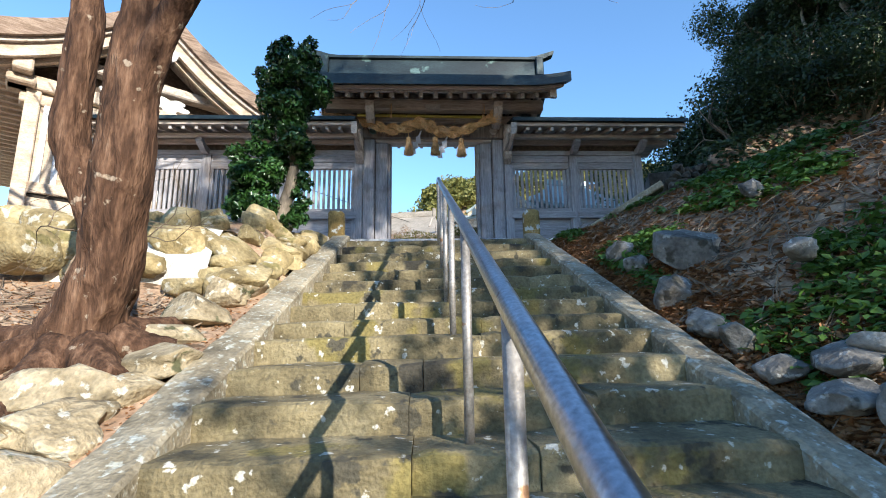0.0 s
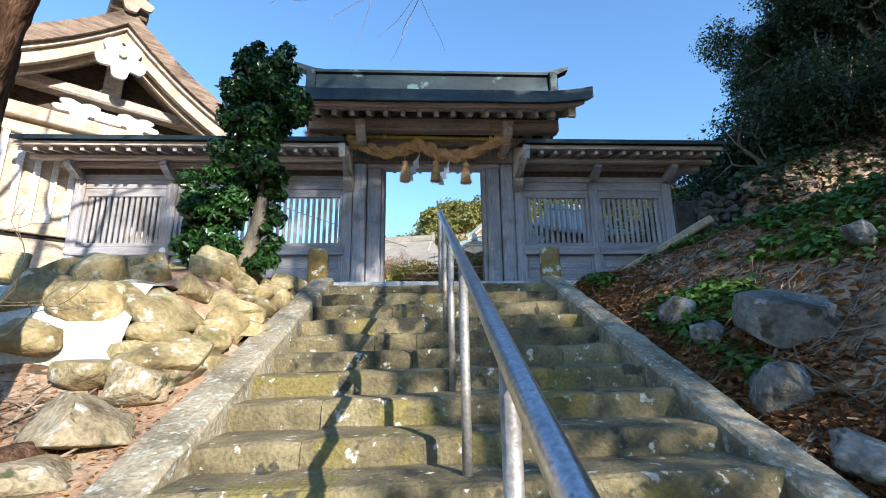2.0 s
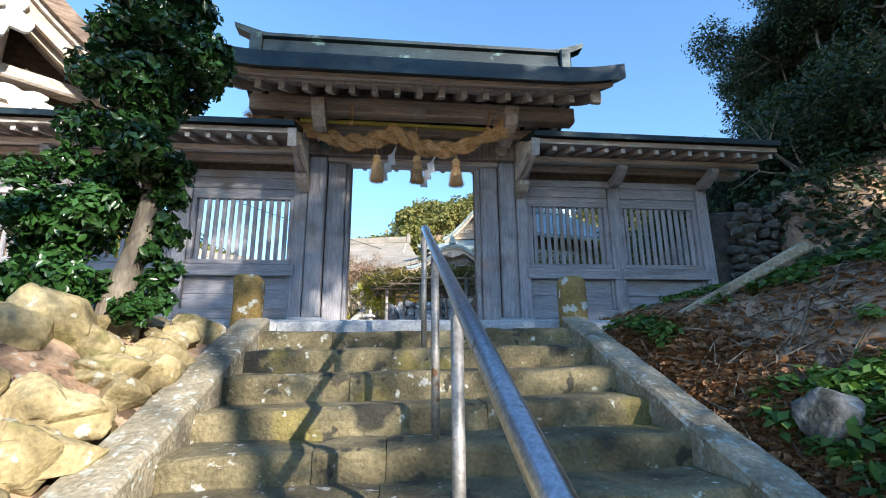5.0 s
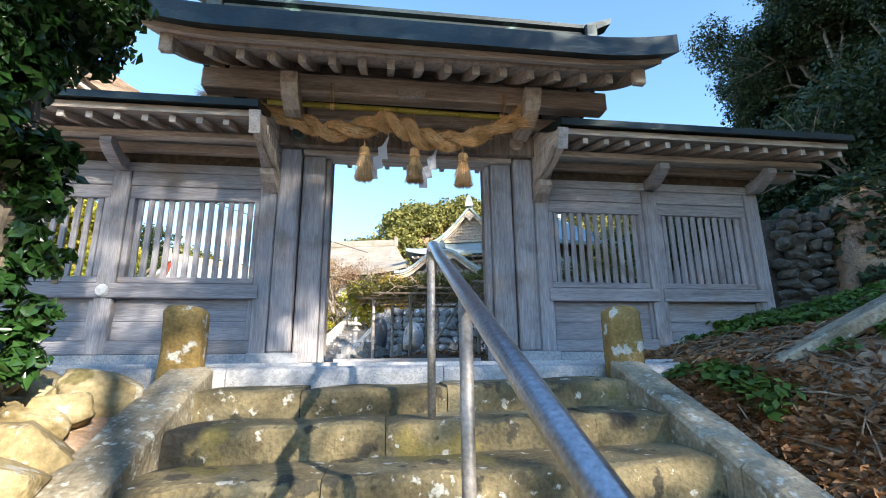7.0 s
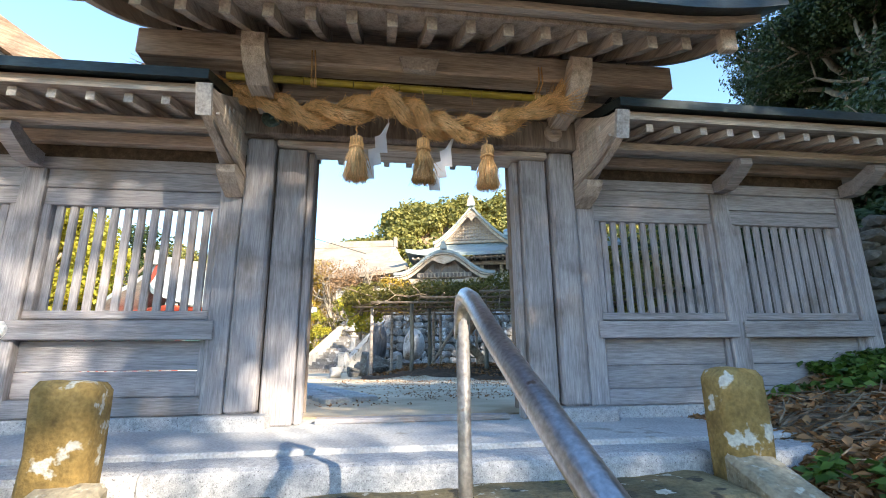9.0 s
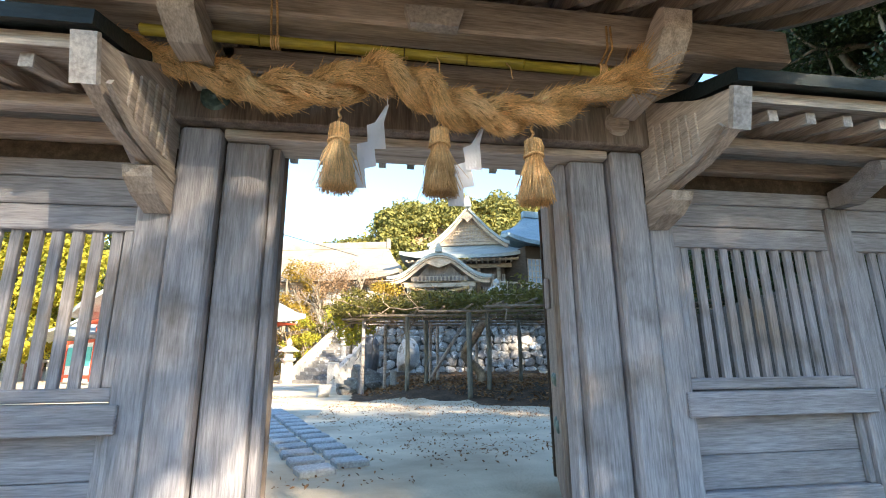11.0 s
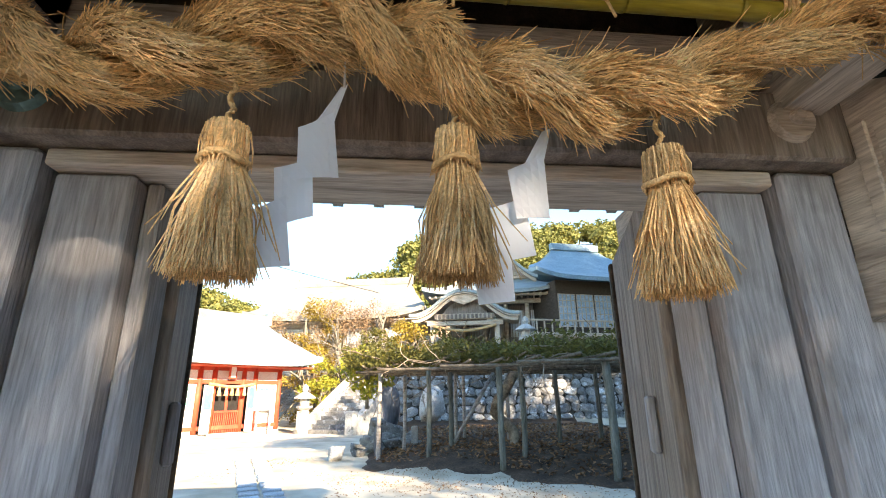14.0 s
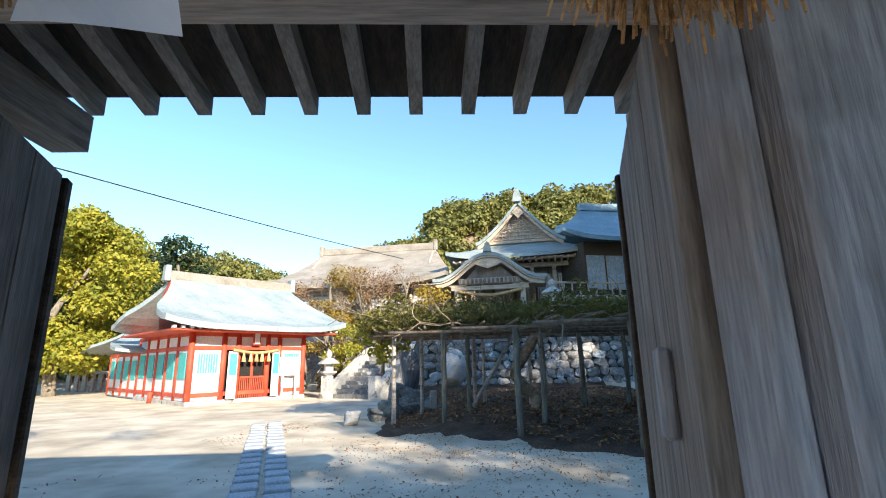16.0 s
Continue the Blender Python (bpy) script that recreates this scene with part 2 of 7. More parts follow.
BARK = surf("reddish_brown_bark", [(0.28, (0.022, 0.012, 0.008)), (0.48, (0.082, 0.044, 0.027)), (0.62, (0.155, 0.088, 0.055)), (0.78, (0.26, 0.17, 0.115))], 7, (2.4, 2.4, 0.5), 0.95, fine=24, bump=1.0, spots=[((0.3, 0.24, 0.18), 9, 0.05)], spec=0.2)
PALEBARK = surf("pale_smooth_bark", [(0.3, (0.13, 0.105, 0.08)), (0.6, (0.27, 0.23, 0.18)), (0.8, (0.36, 0.32, 0.26))], 4, (2, 2, 0.6), 0.9, fine=26, bump=0.5)
TWIG = surf("dead_twigs", [(0.3, (0.1, 0.07, 0.045)), (0.7, (0.32, 0.25, 0.18))], 9, rough=0.9, fine=40, bump=0.2, vary=0.3)
PAPERY = foliage("thin_white_paper", (0.78, 0.79, 0.82), (0.85, 0.85, 0.88), 0.45, 0.8, 0.2)
SOIL = surf("dark_leafy_soil", [(0.3, (0.035, 0.022, 0.014)), (0.55, (0.09, 0.055, 0.033)), (0.75, (0.16, 0.1, 0.06))], 3, rough=0.95, fine=24, bump=0.8)
POSTWOOD = surf("grey_green_pole_wood", [(0.3, (0.09, 0.085, 0.065)), (0.55, (0.2, 0.19, 0.15)), (0.75, (0.3, 0.28, 0.23))], 4, (4, 4, 0.6), 0.9, fine=20, bump=0.4)
FLAG = surf("blue_grey_paving_stone", [(0.3, (0.36, 0.39, 0.41)), (0.7, (0.52, 0.54, 0.55))], 4, rough=0.8, fine=40, bump=0.2, vary=0.1)
IRON = surf("green_bronze_boss", [(0.3, (0.07, 0.12, 0.11)), (0.7, (0.16, 0.24, 0.22))], 10, rough=0.5, fine=50, bump=0.1, metal=0.6)
DARK = surf("dark_interior", [(0.3, (0.012, 0.01, 0.009)), (0.7, (0.03, 0.025, 0.02))], 4, rough=0.9, fine=20, bump=0.1)
CABLE = surf("black_cable", [(0.3, (0.015, 0.015, 0.016)), (0.7, (0.03, 0.03, 0.03))], 4, rough=0.6, fine=20, bump=0)
GLASS = surf("pale_lattice_glass", [(0.3, (0.3, 0.38, 0.44)), (0.7, (0.42, 0.5, 0.56))], 1.5, rough=0.25, fine=10, bump=0.02)
CAMELLIA = foliage("glossy_camellia_leaves", (0.01, 0.035, 0.009), (0.045, 0.12, 0.025), 0.2, 0.3, 0.6)
EVERGREEN = foliage("dark_evergreen_leaves", (0.014, 0.03, 0.012), (0.06, 0.095, 0.03), 0.25)
FARGREEN = foliage("far_wood_leaves", (0.06, 0.09, 0.022), (0.35, 0.31, 0.085), 0.3, 0.6)
GINKGO = foliage("yellow_green_leaves", (0.15, 0.21, 0.03), (0.58, 0.48, 0.06), 0.45, 0.6)
AUTUMN = foliage("yellow_orange_leaves", (0.2, 0.12, 0.02), (0.5, 0.36, 0.06), 0.4, 0.6)
OLIVE = foliage("olive_wisteria_leaves", (0.06, 0.06, 0.015), (0.22, 0.19, 0.04), 0.35, 0.6)
WEED = foliage("low_green_weeds", (0.03, 0.075, 0.014), (0.14, 0.26, 0.045), 0.3, 0.5)
LITTER = foliage("fallen_brown_leaves", (0.1, 0.045, 0.02), (0.48, 0.26, 0.125), 0.1, 0.8, 0.2)
PINKTWIG = foliage("reddish_bare_twigs", (0.16, 0.1, 0.06), (0.34, 0.22, 0.13), 0.1, 0.9, 0.1)


def ground_material():
    """Earth with leaf litter beside the stairs, pale sand in the yard behind the gate."""
    m = surf("earth", [(0.28, (0.13, 0.08, 0.05)), (0.46, (0.3, 0.195, 0.125)), (0.6, (0.43, 0.3, 0.2)), (0.76, (0.54, 0.41, 0.29))], 2.4, rough=0.95, fine=32, bump=0.7,
             spots=[((0.1, 0.065, 0.04), 5, 0.3), ((0.38, 0.34, 0.27), 14, 0.1)])
    n, l = m.node_tree.nodes, m.node_tree.links
    b = n["Principled BSDF"]
    old = b.inputs["Base Color"].links[0].from_socket
    geo = n.new("ShaderNodeNewGeometry")
    sep = n.new("ShaderNodeSeparateXYZ")
    l.new(geo.outputs["Position"], sep.inputs[0])
    noi = n.new("ShaderNodeTexNoise")
    noi.inputs["Scale"].default_value, noi.inputs["Detail"].default_value = 1.1, 8
    l.new(geo.outputs["Position"], noi.inputs["Vector"])
    ramp = n.new("ShaderNodeValToRGB")
    el = ramp.color_ramp.elements
    el[0].position, el[0].color = 0.32, (0.42, 0.345, 0.245, 1)
    el[1].position, el[1].color = 0.66, (0.72, 0.62, 0.47, 1)
    l.new(noi.outputs["Fac"], ramp.inputs[0])
    dirt = n.new("ShaderNodeTexNoise")
    dirt.inputs["Scale"].default_value, dirt.inputs["Detail"].default_value = 0.35, 6
    l.new(geo.outputs["Position"], dirt.inputs["Vector"])
    wob = n.new("ShaderNodeMath")
    wob.operation = "MULTIPLY_ADD"
    l.new(noi.outputs["Fac"], wob.inputs[0])
    wob.inputs[1].default_value = 1.6
    l.new(sep.outputs["Y"], wob.inputs[2])
    yard = n.new("ShaderNodeMapRange")
    yard.inputs["From Min"].default_value, yard.inputs["From Max"].default_value = 9.8, 10.4
    l.new(wob.outputs[0], yard.inputs["Value"])
    mx = n.new("ShaderNodeMix")
    mx.data_type = "RGBA"
    east = n.new("ShaderNodeMath")
    east.operation = "MULTIPLY_ADD"
    l.new(sep.outputs["Y"], east.inputs[0])
    east.inputs[1].default_value = -0.35
    l.new(sep.outputs["X"], east.inputs[2])
    side = n.new("ShaderNodeMapRange")
    side.inputs["From Min"].default_value, side.inputs["From Max"].default_value = 2.3, 1.9
    l.new(east.outputs[0], side.inputs["Value"])
    north = n.new("ShaderNodeMapRange")
    north.inputs["From Min"].default_value, north.inputs["From Max"].default_value = 50, 46
    l.new(sep.outputs["Y"], north.inputs["Value"])
    both_sides = n.new("ShaderNodeMath")
    both_sides.operation = "MULTIPLY"
    l.new(yard.outputs[0], both_sides.inputs[0])
    l.new(side.outputs[0], both_sides.inputs[1])
    all_sides = n.new("ShaderNodeMath")
    all_sides.operation = "MULTIPLY"
    l.new(both_sides.outputs[0], all_sides.inputs[0])
    l.new(north.outputs[0], all_sides.inputs[1])
    l.new(all_sides.outputs[0], mx.inputs["Factor"])
    l.new(old, mx.inputs[6])
    l.new(ramp.outputs[0], mx.inputs[7])
    l.new(mx.outputs[2], b.inputs["Base Color"])
    return m


EARTH = ground_material()


# ---- builders ----
def thing(name, loc, label, category, group="", kind=""):
    ob = new(name)
    ob.location = loc
    ob.empty_display_size = 0.1
    return tagged(ob, label, category, group, kind)


def base_matrix(ob):
    m = Matrix.Translation(ob.location)
    if ob.parent is not None:
        return m
    return m @ ob.rotation_euler.to_matrix().to_4x4()


def place(name, mesh, parent=None, m=None, label=""):
    """An object on a (possibly shared) mesh whose coordinates, after m, are the world's."""
    ob = new(name, mesh)
    if m is not None:
        ob.matrix_basis = m
    if parent is not None:
        ob.parent = parent
        top = parent if parent.parent is None else parent.parent
        ob.matrix_parent_inverse = base_matrix(top).inverted() if parent.parent is None else Matrix.Identity(4)
    if label:
        ob["label"] = label
    return ob


def finish(bm, name, material, smooth=False):
    me = bpy.data.meshes.new(name)
    bm.normal_update()
    bm.to_mesh(me)
    bm.free()
    if smooth:
        me.polygons.foreach_set("use_smooth", [True] * len(me.polygons))
    me.materials.append(material)
    return me


def part(name, bm, material, parent=None, label="", smooth=False):
    return place(name, finish(bm, name, material, smooth), parent, None, label)


def raw(name, verts, faces, material, smooth=False):
    me = bpy.data.meshes.new(name)
    me.from_pydata([tuple(v) for v in verts], [], [tuple(f) for f in faces])
    me.materials.append(material)
    if smooth:
        me.polygons.foreach_set("use_smooth", [True] * len(me.polygons))
    me.update()
    return me


def add_box(bm, x0, x1, y0, y1, z0, z1, r=0.008, m=None):
    """A box with chamfered edges and corners."""
    pts = []
    r = min(r, (x1 - x0) * 0.3, (y1 - y0) * 0.3, (z1 - z0) * 0.3)
    for sx, ix in ((x0, r), (x1, -r)):
        for sy, iy in ((y0, r), (y1, -r)):
            for sz, iz in ((z0, r), (z1, -r)):
                pts += [(sx, sy + iy, sz + iz), (sx + ix, sy, sz + iz), (sx + ix, sy + iy, sz)]
    vs = [bm.verts.new(m @ Vector(p) if m is not None else p) for p in pts]
    bmesh.ops.convex_hull(bm, input=vs)
    return bm


def box(x0, x1, y0, y1, z0, z1, r=0.008, m=None):
    return add_box(bmesh.new(), x0, x1, y0, y1, z0, z1, r, m)


def add_prism(bm, outline, axis, a, b, m=None):
    """Extrudes an outline (pairs of the two other axes, in x-y-z order) along an axis from a to b."""
    def at(p, v):
        q = {"x": (v, p[0], p[1]), "y": (p[0], v, p[1]), "z": (p[0], p[1], v)}[axis]
        return m @ Vector(q) if m is not None else q
    lo = [bm.verts.new(at(p, a)) for p in outline]
    hi = [bm.verts.new(at(p, b)) for p in outline]
    k = len(outline)
    bm.faces.new(lo)
    bm.faces.new(hi[::-1])
    for i in range(k):
        bm.faces.new((lo[i], hi[i], hi[(i + 1) % k], lo[(i + 1) % k]))
    bmesh.ops.recalc_face_normals(bm, faces=bm.faces[:])
    return bm


def add_tube(bm, pts, radii, seg=10, cap=True, lump=0.0, seed=0):
    """A tapered tube along a line of points."""
    pts = [Vector(p) for p in pts]
    rings = []
    side = Vector((0.31, 0.2, 0.93))
    for i, p in enumerate(pts):
        t = (pts[min(i + 1, len(pts) - 1)] - pts[max(i - 1, 0)]).normalized()
        u = t.cross(side)
        if u.length < 0.1:
            u = t.cross(Vector((1, 0, 0)))
        u.normalize()
        w = t.cross(u)
        r = radii[i] if isinstance(radii, (list, tuple)) else radii
        ring = []
        for k in range(seg):
            a = 2 * math.pi * k / seg
            d = u * math.cos(a) + w * math.sin(a)
            rr = r
            if lump:
                rr *= 1 + lump * noise.noise(p * 2.3 + d * 1.3 + Vector((seed, 0, 0))) + lump * 0.5 * noise.noise(p * 7 + d * 3.5)
            ring.append(bm.verts.new(p + d * rr))
        rings.append(ring)
    for a, b in zip(rings, rings[1:]):
        for k in range(seg):
            bm.faces.new((a[k], a[(k + 1) % seg], b[(k + 1) % seg], b[k]))
    if cap:
        bm.faces.new(rings[0][::-1])
        bm.faces.new(rings[-1])
    return bm


def bark_relief(bm, amount, seed=0.0):
    """Rough plated bark: ridges drawn out along the trunk."""
    bm.normal_update()
    moves = []
    for v in bm.verts:
        p = Vector((v.co.x * 11 + seed, v.co.y * 11, v.co.z * 3.2))
        a = 1 - abs(noise.noise(p)) * 2
        b = 1 - abs(noise.noise(p * 2.3 + Vector((5, 1, 0)))) * 2
        moves.append(v.normal * amount * (a * 0.7 + b * 0.4 + 0.5 * noise.noise(v.co * 4)))
    for v, d in zip(bm.verts, moves):
        v.co += d
    return bm


def smooth_line(pts, k=4):
    """Catmull-Rom through the points."""
    pts = [Vector(p) for p in pts]
    out = []
    for i in range(len(pts) - 1):
        a, b, c, d = pts[max(i - 1, 0)], pts[i], pts[i + 1], pts[min(i + 2, len(pts) - 1)]
        for j in range(k):
            t = j / k
            out.append(0.5 * ((2 * b) + (c - a) * t + (2 * a - 5 * b + 4 * c - d) * t * t + (3 * b - a - 3 * c + d) * t ** 3))
    return out + [pts[-1]]


def stone(rx, ry, rz, seed, sub=3, rough=0.16, flat=0.0):
    """A weathered boulder round its own centre."""
    bm = bmesh.new()
    bmesh.ops.create_icosphere(bm, subdivisions=sub, radius=1.0)
    off = Vector((seed * 7.13, seed * 3.7, seed * 1.9))
    rng = np.random.default_rng(int(seed * 1000) + 7)
    cuts = [(Vector(rng.normal(0, 1, 3)).normalized(), rng.uniform(0.58, 0.88)) for _ in range(11)]
    for v in bm.verts:
        p = v.co.copy()
        k = 1 + rough * 1.6 * noise.noise(p * 1.1 + off) + rough * 0.8 * noise.noise(p * 2.6 + off) + rough * 0.3 * noise.noise(p * 6.5 + off)
        q = Vector([math.copysign(abs(c) ** 0.74, c) for c in p]) * k
        for cut, far in cuts:
            over = q.dot(cut) - far
            if over > 0:
                q -= cut * over * 0.93
        if flat and q.z < -flat:
            q.z = -flat + (q.z + flat) * 0.2
        v.co = Vector((q.x * rx, q.y * ry, q.z * rz))
    return bm


def leaf_mesh(name, centres, normals, size, material, rng, ratio=0.45, fold=0.15, jitter=0.35):
    """Many small pointed leaves, each of two folded halves."""
    c = np.asarray(centres, float)
    n = len(c)
    d = np.asarray(normals, float) + rng.normal(0, jitter, (n, 3))
    d /= np.linalg.norm(d, axis=1)[:, None] + 1e-9
    a = rng.normal(0, 1, (n, 3))
    u = np.cross(d, a)
    u /= np.linalg.norm(u, axis=1)[:, None] + 1e-9
    w = np.cross(d, u)
    s = size * rng.uniform(0.6, 1.3, n)[:, None]
    v = np.stack([c - u * s * 0.5, c + w * s * ratio * 0.5 + d * s * fold, c + u * s * 0.5, c - w * s * ratio * 0.5 + d * s * fold], 1).reshape(-1, 3)
    me = bpy.data.meshes.new(name)
    me.vertices.add(4 * n)
    me.vertices.foreach_set("co", v.ravel())
    me.loops.add(6 * n)
    k = np.arange(n)[:, None] * 4
    me.loops.foreach_set("vertex_index", (k + np.array([0, 1, 2, 0, 2, 3])).ravel().astype(np.int32))
    me.polygons.add(2 * n)
    me.polygons.foreach_set("loop_start", np.arange(0, 6 * n, 3, dtype=np.int32))
    me.materials.append(material)
    me.update()
    me.validate()
    return me


def crown_points(blobs, per, rng, shell=0.55):
    """Leaf places in a crown of uneven clumps: (centre, radius) each."""
    cs, ns = [], []
    for (x, y, z), r in blobs:
        k = max(8, int(per * r * r))
        d = rng.normal(0, 1, (k, 3))
        d /= np.linalg.norm(d, axis=1)[:, None]
        rad = r * (shell + (1 - shell) * rng.random(k) ** 0.6)
        rad *= 1 + 0.25 * np.sin(d[:, 0] * 5 + x) * np.sin(d[:, 2] * 6 + y)
        cs.append(np.array([x, y, z]) + d * rad[:, None] * np.array([1, 1, 0.8]))
        ns.append(d + np.array([0, 0, 0.5]))
    return np.concatenate(cs), np.concatenate(ns)

# ---- ground ----
TREAD, RISER, TOP_Y, TOP_Z = 0.42, 0.171, 7.15, 3.0
YARD = 3.2


def stair_z(y):
    return max(-0.75, min(3.0, TOP_Z + (y - TOP_Y) * RISER / TREAD))


def step01(a, b, v):
    t = max(0.0, min(1.0, (v - a) / (b - a)))
    return t * t * (3 - 2 * t)


def crest(x):
    """Height of the wooded hills' skyline."""
    return float(np.interp(x, [-90, -42, -36, -30, -25, -18.5, -11, -4.3, 1, 6.7, 12.7, 26, 40, 70, 110], [20, 21.5, 21.4, 21.4, 20.4, 16.8, 20.4, 22.6, 25.0, 26.6, 27.8, 28.4, 29, 30, 30]))


def ground_z(x, y):
    if 8.8 < y < 9.6 and x > 6.2:
        f = step01(8.8, 9.6, y)
        return ground_z(x, 8.8) * (1 - f) + ground_z(x, 9.6) * f
    s = stair_z(y)
    if y > 9.3:
        z = YARD
        z += 3.0 * step01(30.6, 31.4, y) * step01(-0.6, 0.4, x)
        z += 0.5 * step01(16.8, 19, y) * step01(-0.2, 1.5, x) * (1 - step01(30, 31, y)) * 0.5
        e = x - 5.9 - 0.35 * (y - 10)
        z += (2.0 * step01(0.1, 0.6, e) + max(0.0, e) * 0.42) * (1 - step01(28, 31, y))
        z += (crest(x * 75 / max(y, 60)) - 6.5) * step01(46, 78, y) * (1 - step01(90, 200, y) * 0.7)
        return z
    if x < 0.3:
        low = s - 0.03 + 0.10 * max(0.0, -1.5 - x) * step01(-2, 1, y)
        high = 3.0
        z = low + (high - low) * step01(4.5, 6.0, y) * step01(-1.42, -2.15, x)
        z -= 0.5 * step01(-8, -20, x)
    else:
        bank = s - 0.1 + 0.72 * max(0.0, x - 1.95)
        top = 3.05 + 0.24 * max(0.0, x - 1.95)
        k = 0.25
        h = max(k - abs(bank - top), 0) / k
        z = min(bank, top) - h * h * k * 0.25
        z += max(0.0, x - 10) * 0.35
    inside = step01(-1.5, -1.4, x) * (1 - step01(1.8, 1.9, x))
    z += (s - 0.5 - z) * inside
    z += 0.05 * noise.noise(Vector((x * 1.3, y * 1.3, 0))) * (1 - inside) + 0.025 * noise.noise(Vector((x * 4, y * 4, 3))) * (1 - inside)
    return z


def build_ground():
    def line(fine0, fine1, step, far):
        a = list(np.arange(fine0, fine1 + 1e-6, step))
        d, out = step, []
        v = fine1
        while v < far:
            d *= 1.22
            v += d
            out.append(v)
        d, pre = step, []
        v = fine0
        while v > -far:
            d *= 1.22
            v -= d
            pre.append(v)
        return pre[::-1] + a + out
    xs, ys = line(-7.0, 9.0, 0.11, 900), line(-3.0, 13.0, 0.11, 900)
    verts = [(x, y, ground_z(x, y)) for y in ys for x in xs]
    w = len(xs)
    faces = [(j * w + i, j * w + i + 1, (j + 1) * w + i + 1, (j + 1) * w + i) for j in range(len(ys) - 1) for i in range(w - 1)]
    tagged(place("ground", raw("ground", verts, faces, EARTH, True)), "reddish earth banks and pale sandy shrine yard", "ground", kind="structure")


build_ground()

# ---- stairway ----
RNG = np.random.default_rng(4)


def stone_block(x0, x1, y0, y1, z0, z1, seed, wear=0.012):
    """A worn block: grid-cut box with a rounded nosing at y0, z1."""
    bm = bmesh.new()
    nx = max(3, int((x1 - x0) / 0.09))
    prof = [(y1, z0), (y0, z0), (y0, z0 + (z1 - z0) * 0.5), (y0 + 0.004, z1 - 0.045), (y0 + 0.014, z1 - 0.014), (y0 + 0.045, z1), (y0 + (y1 - y0) * 0.5, z1 + 0.003), (y1, z1)]
    rows = []
    for i in range(nx + 1):
        x = x0 + (x1 - x0) * i / nx
        edge = 0.01 if i in (0, nx) else 0.0
        row = []
        for k, (y, z) in enumerate(prof):
            q = Vector((x * 3.1, y * 4 + seed, z * 4))
            dy = wear * noise.noise(q) * (k in (1, 2, 3, 4, 5)) + wear * 0.6 * noise.noise(q * 4) * (k in (2, 3, 4))
            dz = wear * noise.noise(q + Vector((9, 0, 0))) * (k >= 3) - (wear * 1.4 * max(0, noise.noise(q * 2.2 + Vector((0, 5, 0)))) if k in (3, 4, 5) else 0)
            row.append(bm.verts.new((x, y + dy + (edge if k in (1, 2, 3, 4) else 0), z + dz - (edge if k >= 4 else 0))))
        rows.append(row)
    n = len(prof)
    for a, b in zip(rows, rows[1:]):
        for k in range(n):
            bm.faces.new((a[k], a[(k + 1) % n], b[(k + 1) % n], b[k]))
    bm.faces.new(rows[0])
    bm.faces.new(rows[-1][::-1])
    bmesh.ops.recalc_face_normals(bm, faces=bm.faces[:])
    return bm


ST_L, ST_R = -1.15, 1.62
STEP_LIFT = [0.035, 0.03, 0.026, 0.008, 0.01, 0.012, 0.02, 0.038, 0.045, 0.08]
stairway = thing("stairway", (0.25, 4, 1.5), "broad flight of worn mossy sandstone steps", "stairway", kind="structure")
for i in range(0, 21):
    y, z = TOP_Y - TREAD * i, TOP_Z - RISER * i
    if i == 0:
        cuts = [ST_L - 0.05, -0.55, 0.38, 1.0, ST_R + 0.05]
    else:
        cuts = [ST_L - 0.05] + sorted(RNG.uniform(ST_L + 0.4, ST_R - 0.4, int(RNG.integers(1, 4)))) + [ST_R + 0.05]
        cuts = [c for j, c in enumerate(cuts) if j == 0 or c - cuts[j - 1] > 0.35]
        cuts[-1] = ST_R + 0.05
    for a, b in zip(cuts, cuts[1:]):
        dz, dy = RNG.uniform(-0.008, 0.008), RNG.uniform(-0.012, 0.012)
        back = y + TREAD + 0.10
        bm = stone_block(a + 0.002, b - 0.002, y + dy, back, z - RISER - 0.06, z + dz, float(RNG.uniform(0, 50)), 0.018)
        for v in bm.verts:
            v.co.z += STEP_LIFT[min(i, 9)] + 0.016 * v.co.x
        part("stone_block", bm, STEP, stairway, smooth=False)


def sloped_slab(x0, x1, ya, yb, lift, thick, seed):
    """A curb stone that follows the stair's slope."""
    bm = bmesh.new()
    k = RISER / TREAD
    n = max(3, int((yb - ya) / 0.1))
    rows = []
    for i in range(n + 1):
        y = ya + (yb - ya) * i / n
        z = TOP_Z + (y - TOP_Y) * k + lift
        row = []
        for j, (x, dz) in enumerate(((x0, -thick), (x0, -0.025), (x0 + 0.025, 0), ((x0 + x1) / 2, 0.006), (x1 - 0.025, 0), (x1, -0.025), (x1, -thick))):
            q = Vector((x * 4 + seed, y * 4, z * 3))
            row.append(bm.verts.new((x + 0.012 * noise.noise(q), y, z + dz + 0.014 * noise.noise(q * 1.7 + Vector((3, 1, 0))))))
        rows.append(row)
    for a, b in zip(rows, rows[1:]):
        for j in range(7):
            bm.faces.new((a[j], a[(j + 1) % 7], b[(j + 1) % 7], b[j]))
    bm.faces.new(rows[0])
    bm.faces.new(rows[-1][::-1])
    bmesh.ops.recalc_face_normals(bm, faces=bm.faces[:])
    return bm


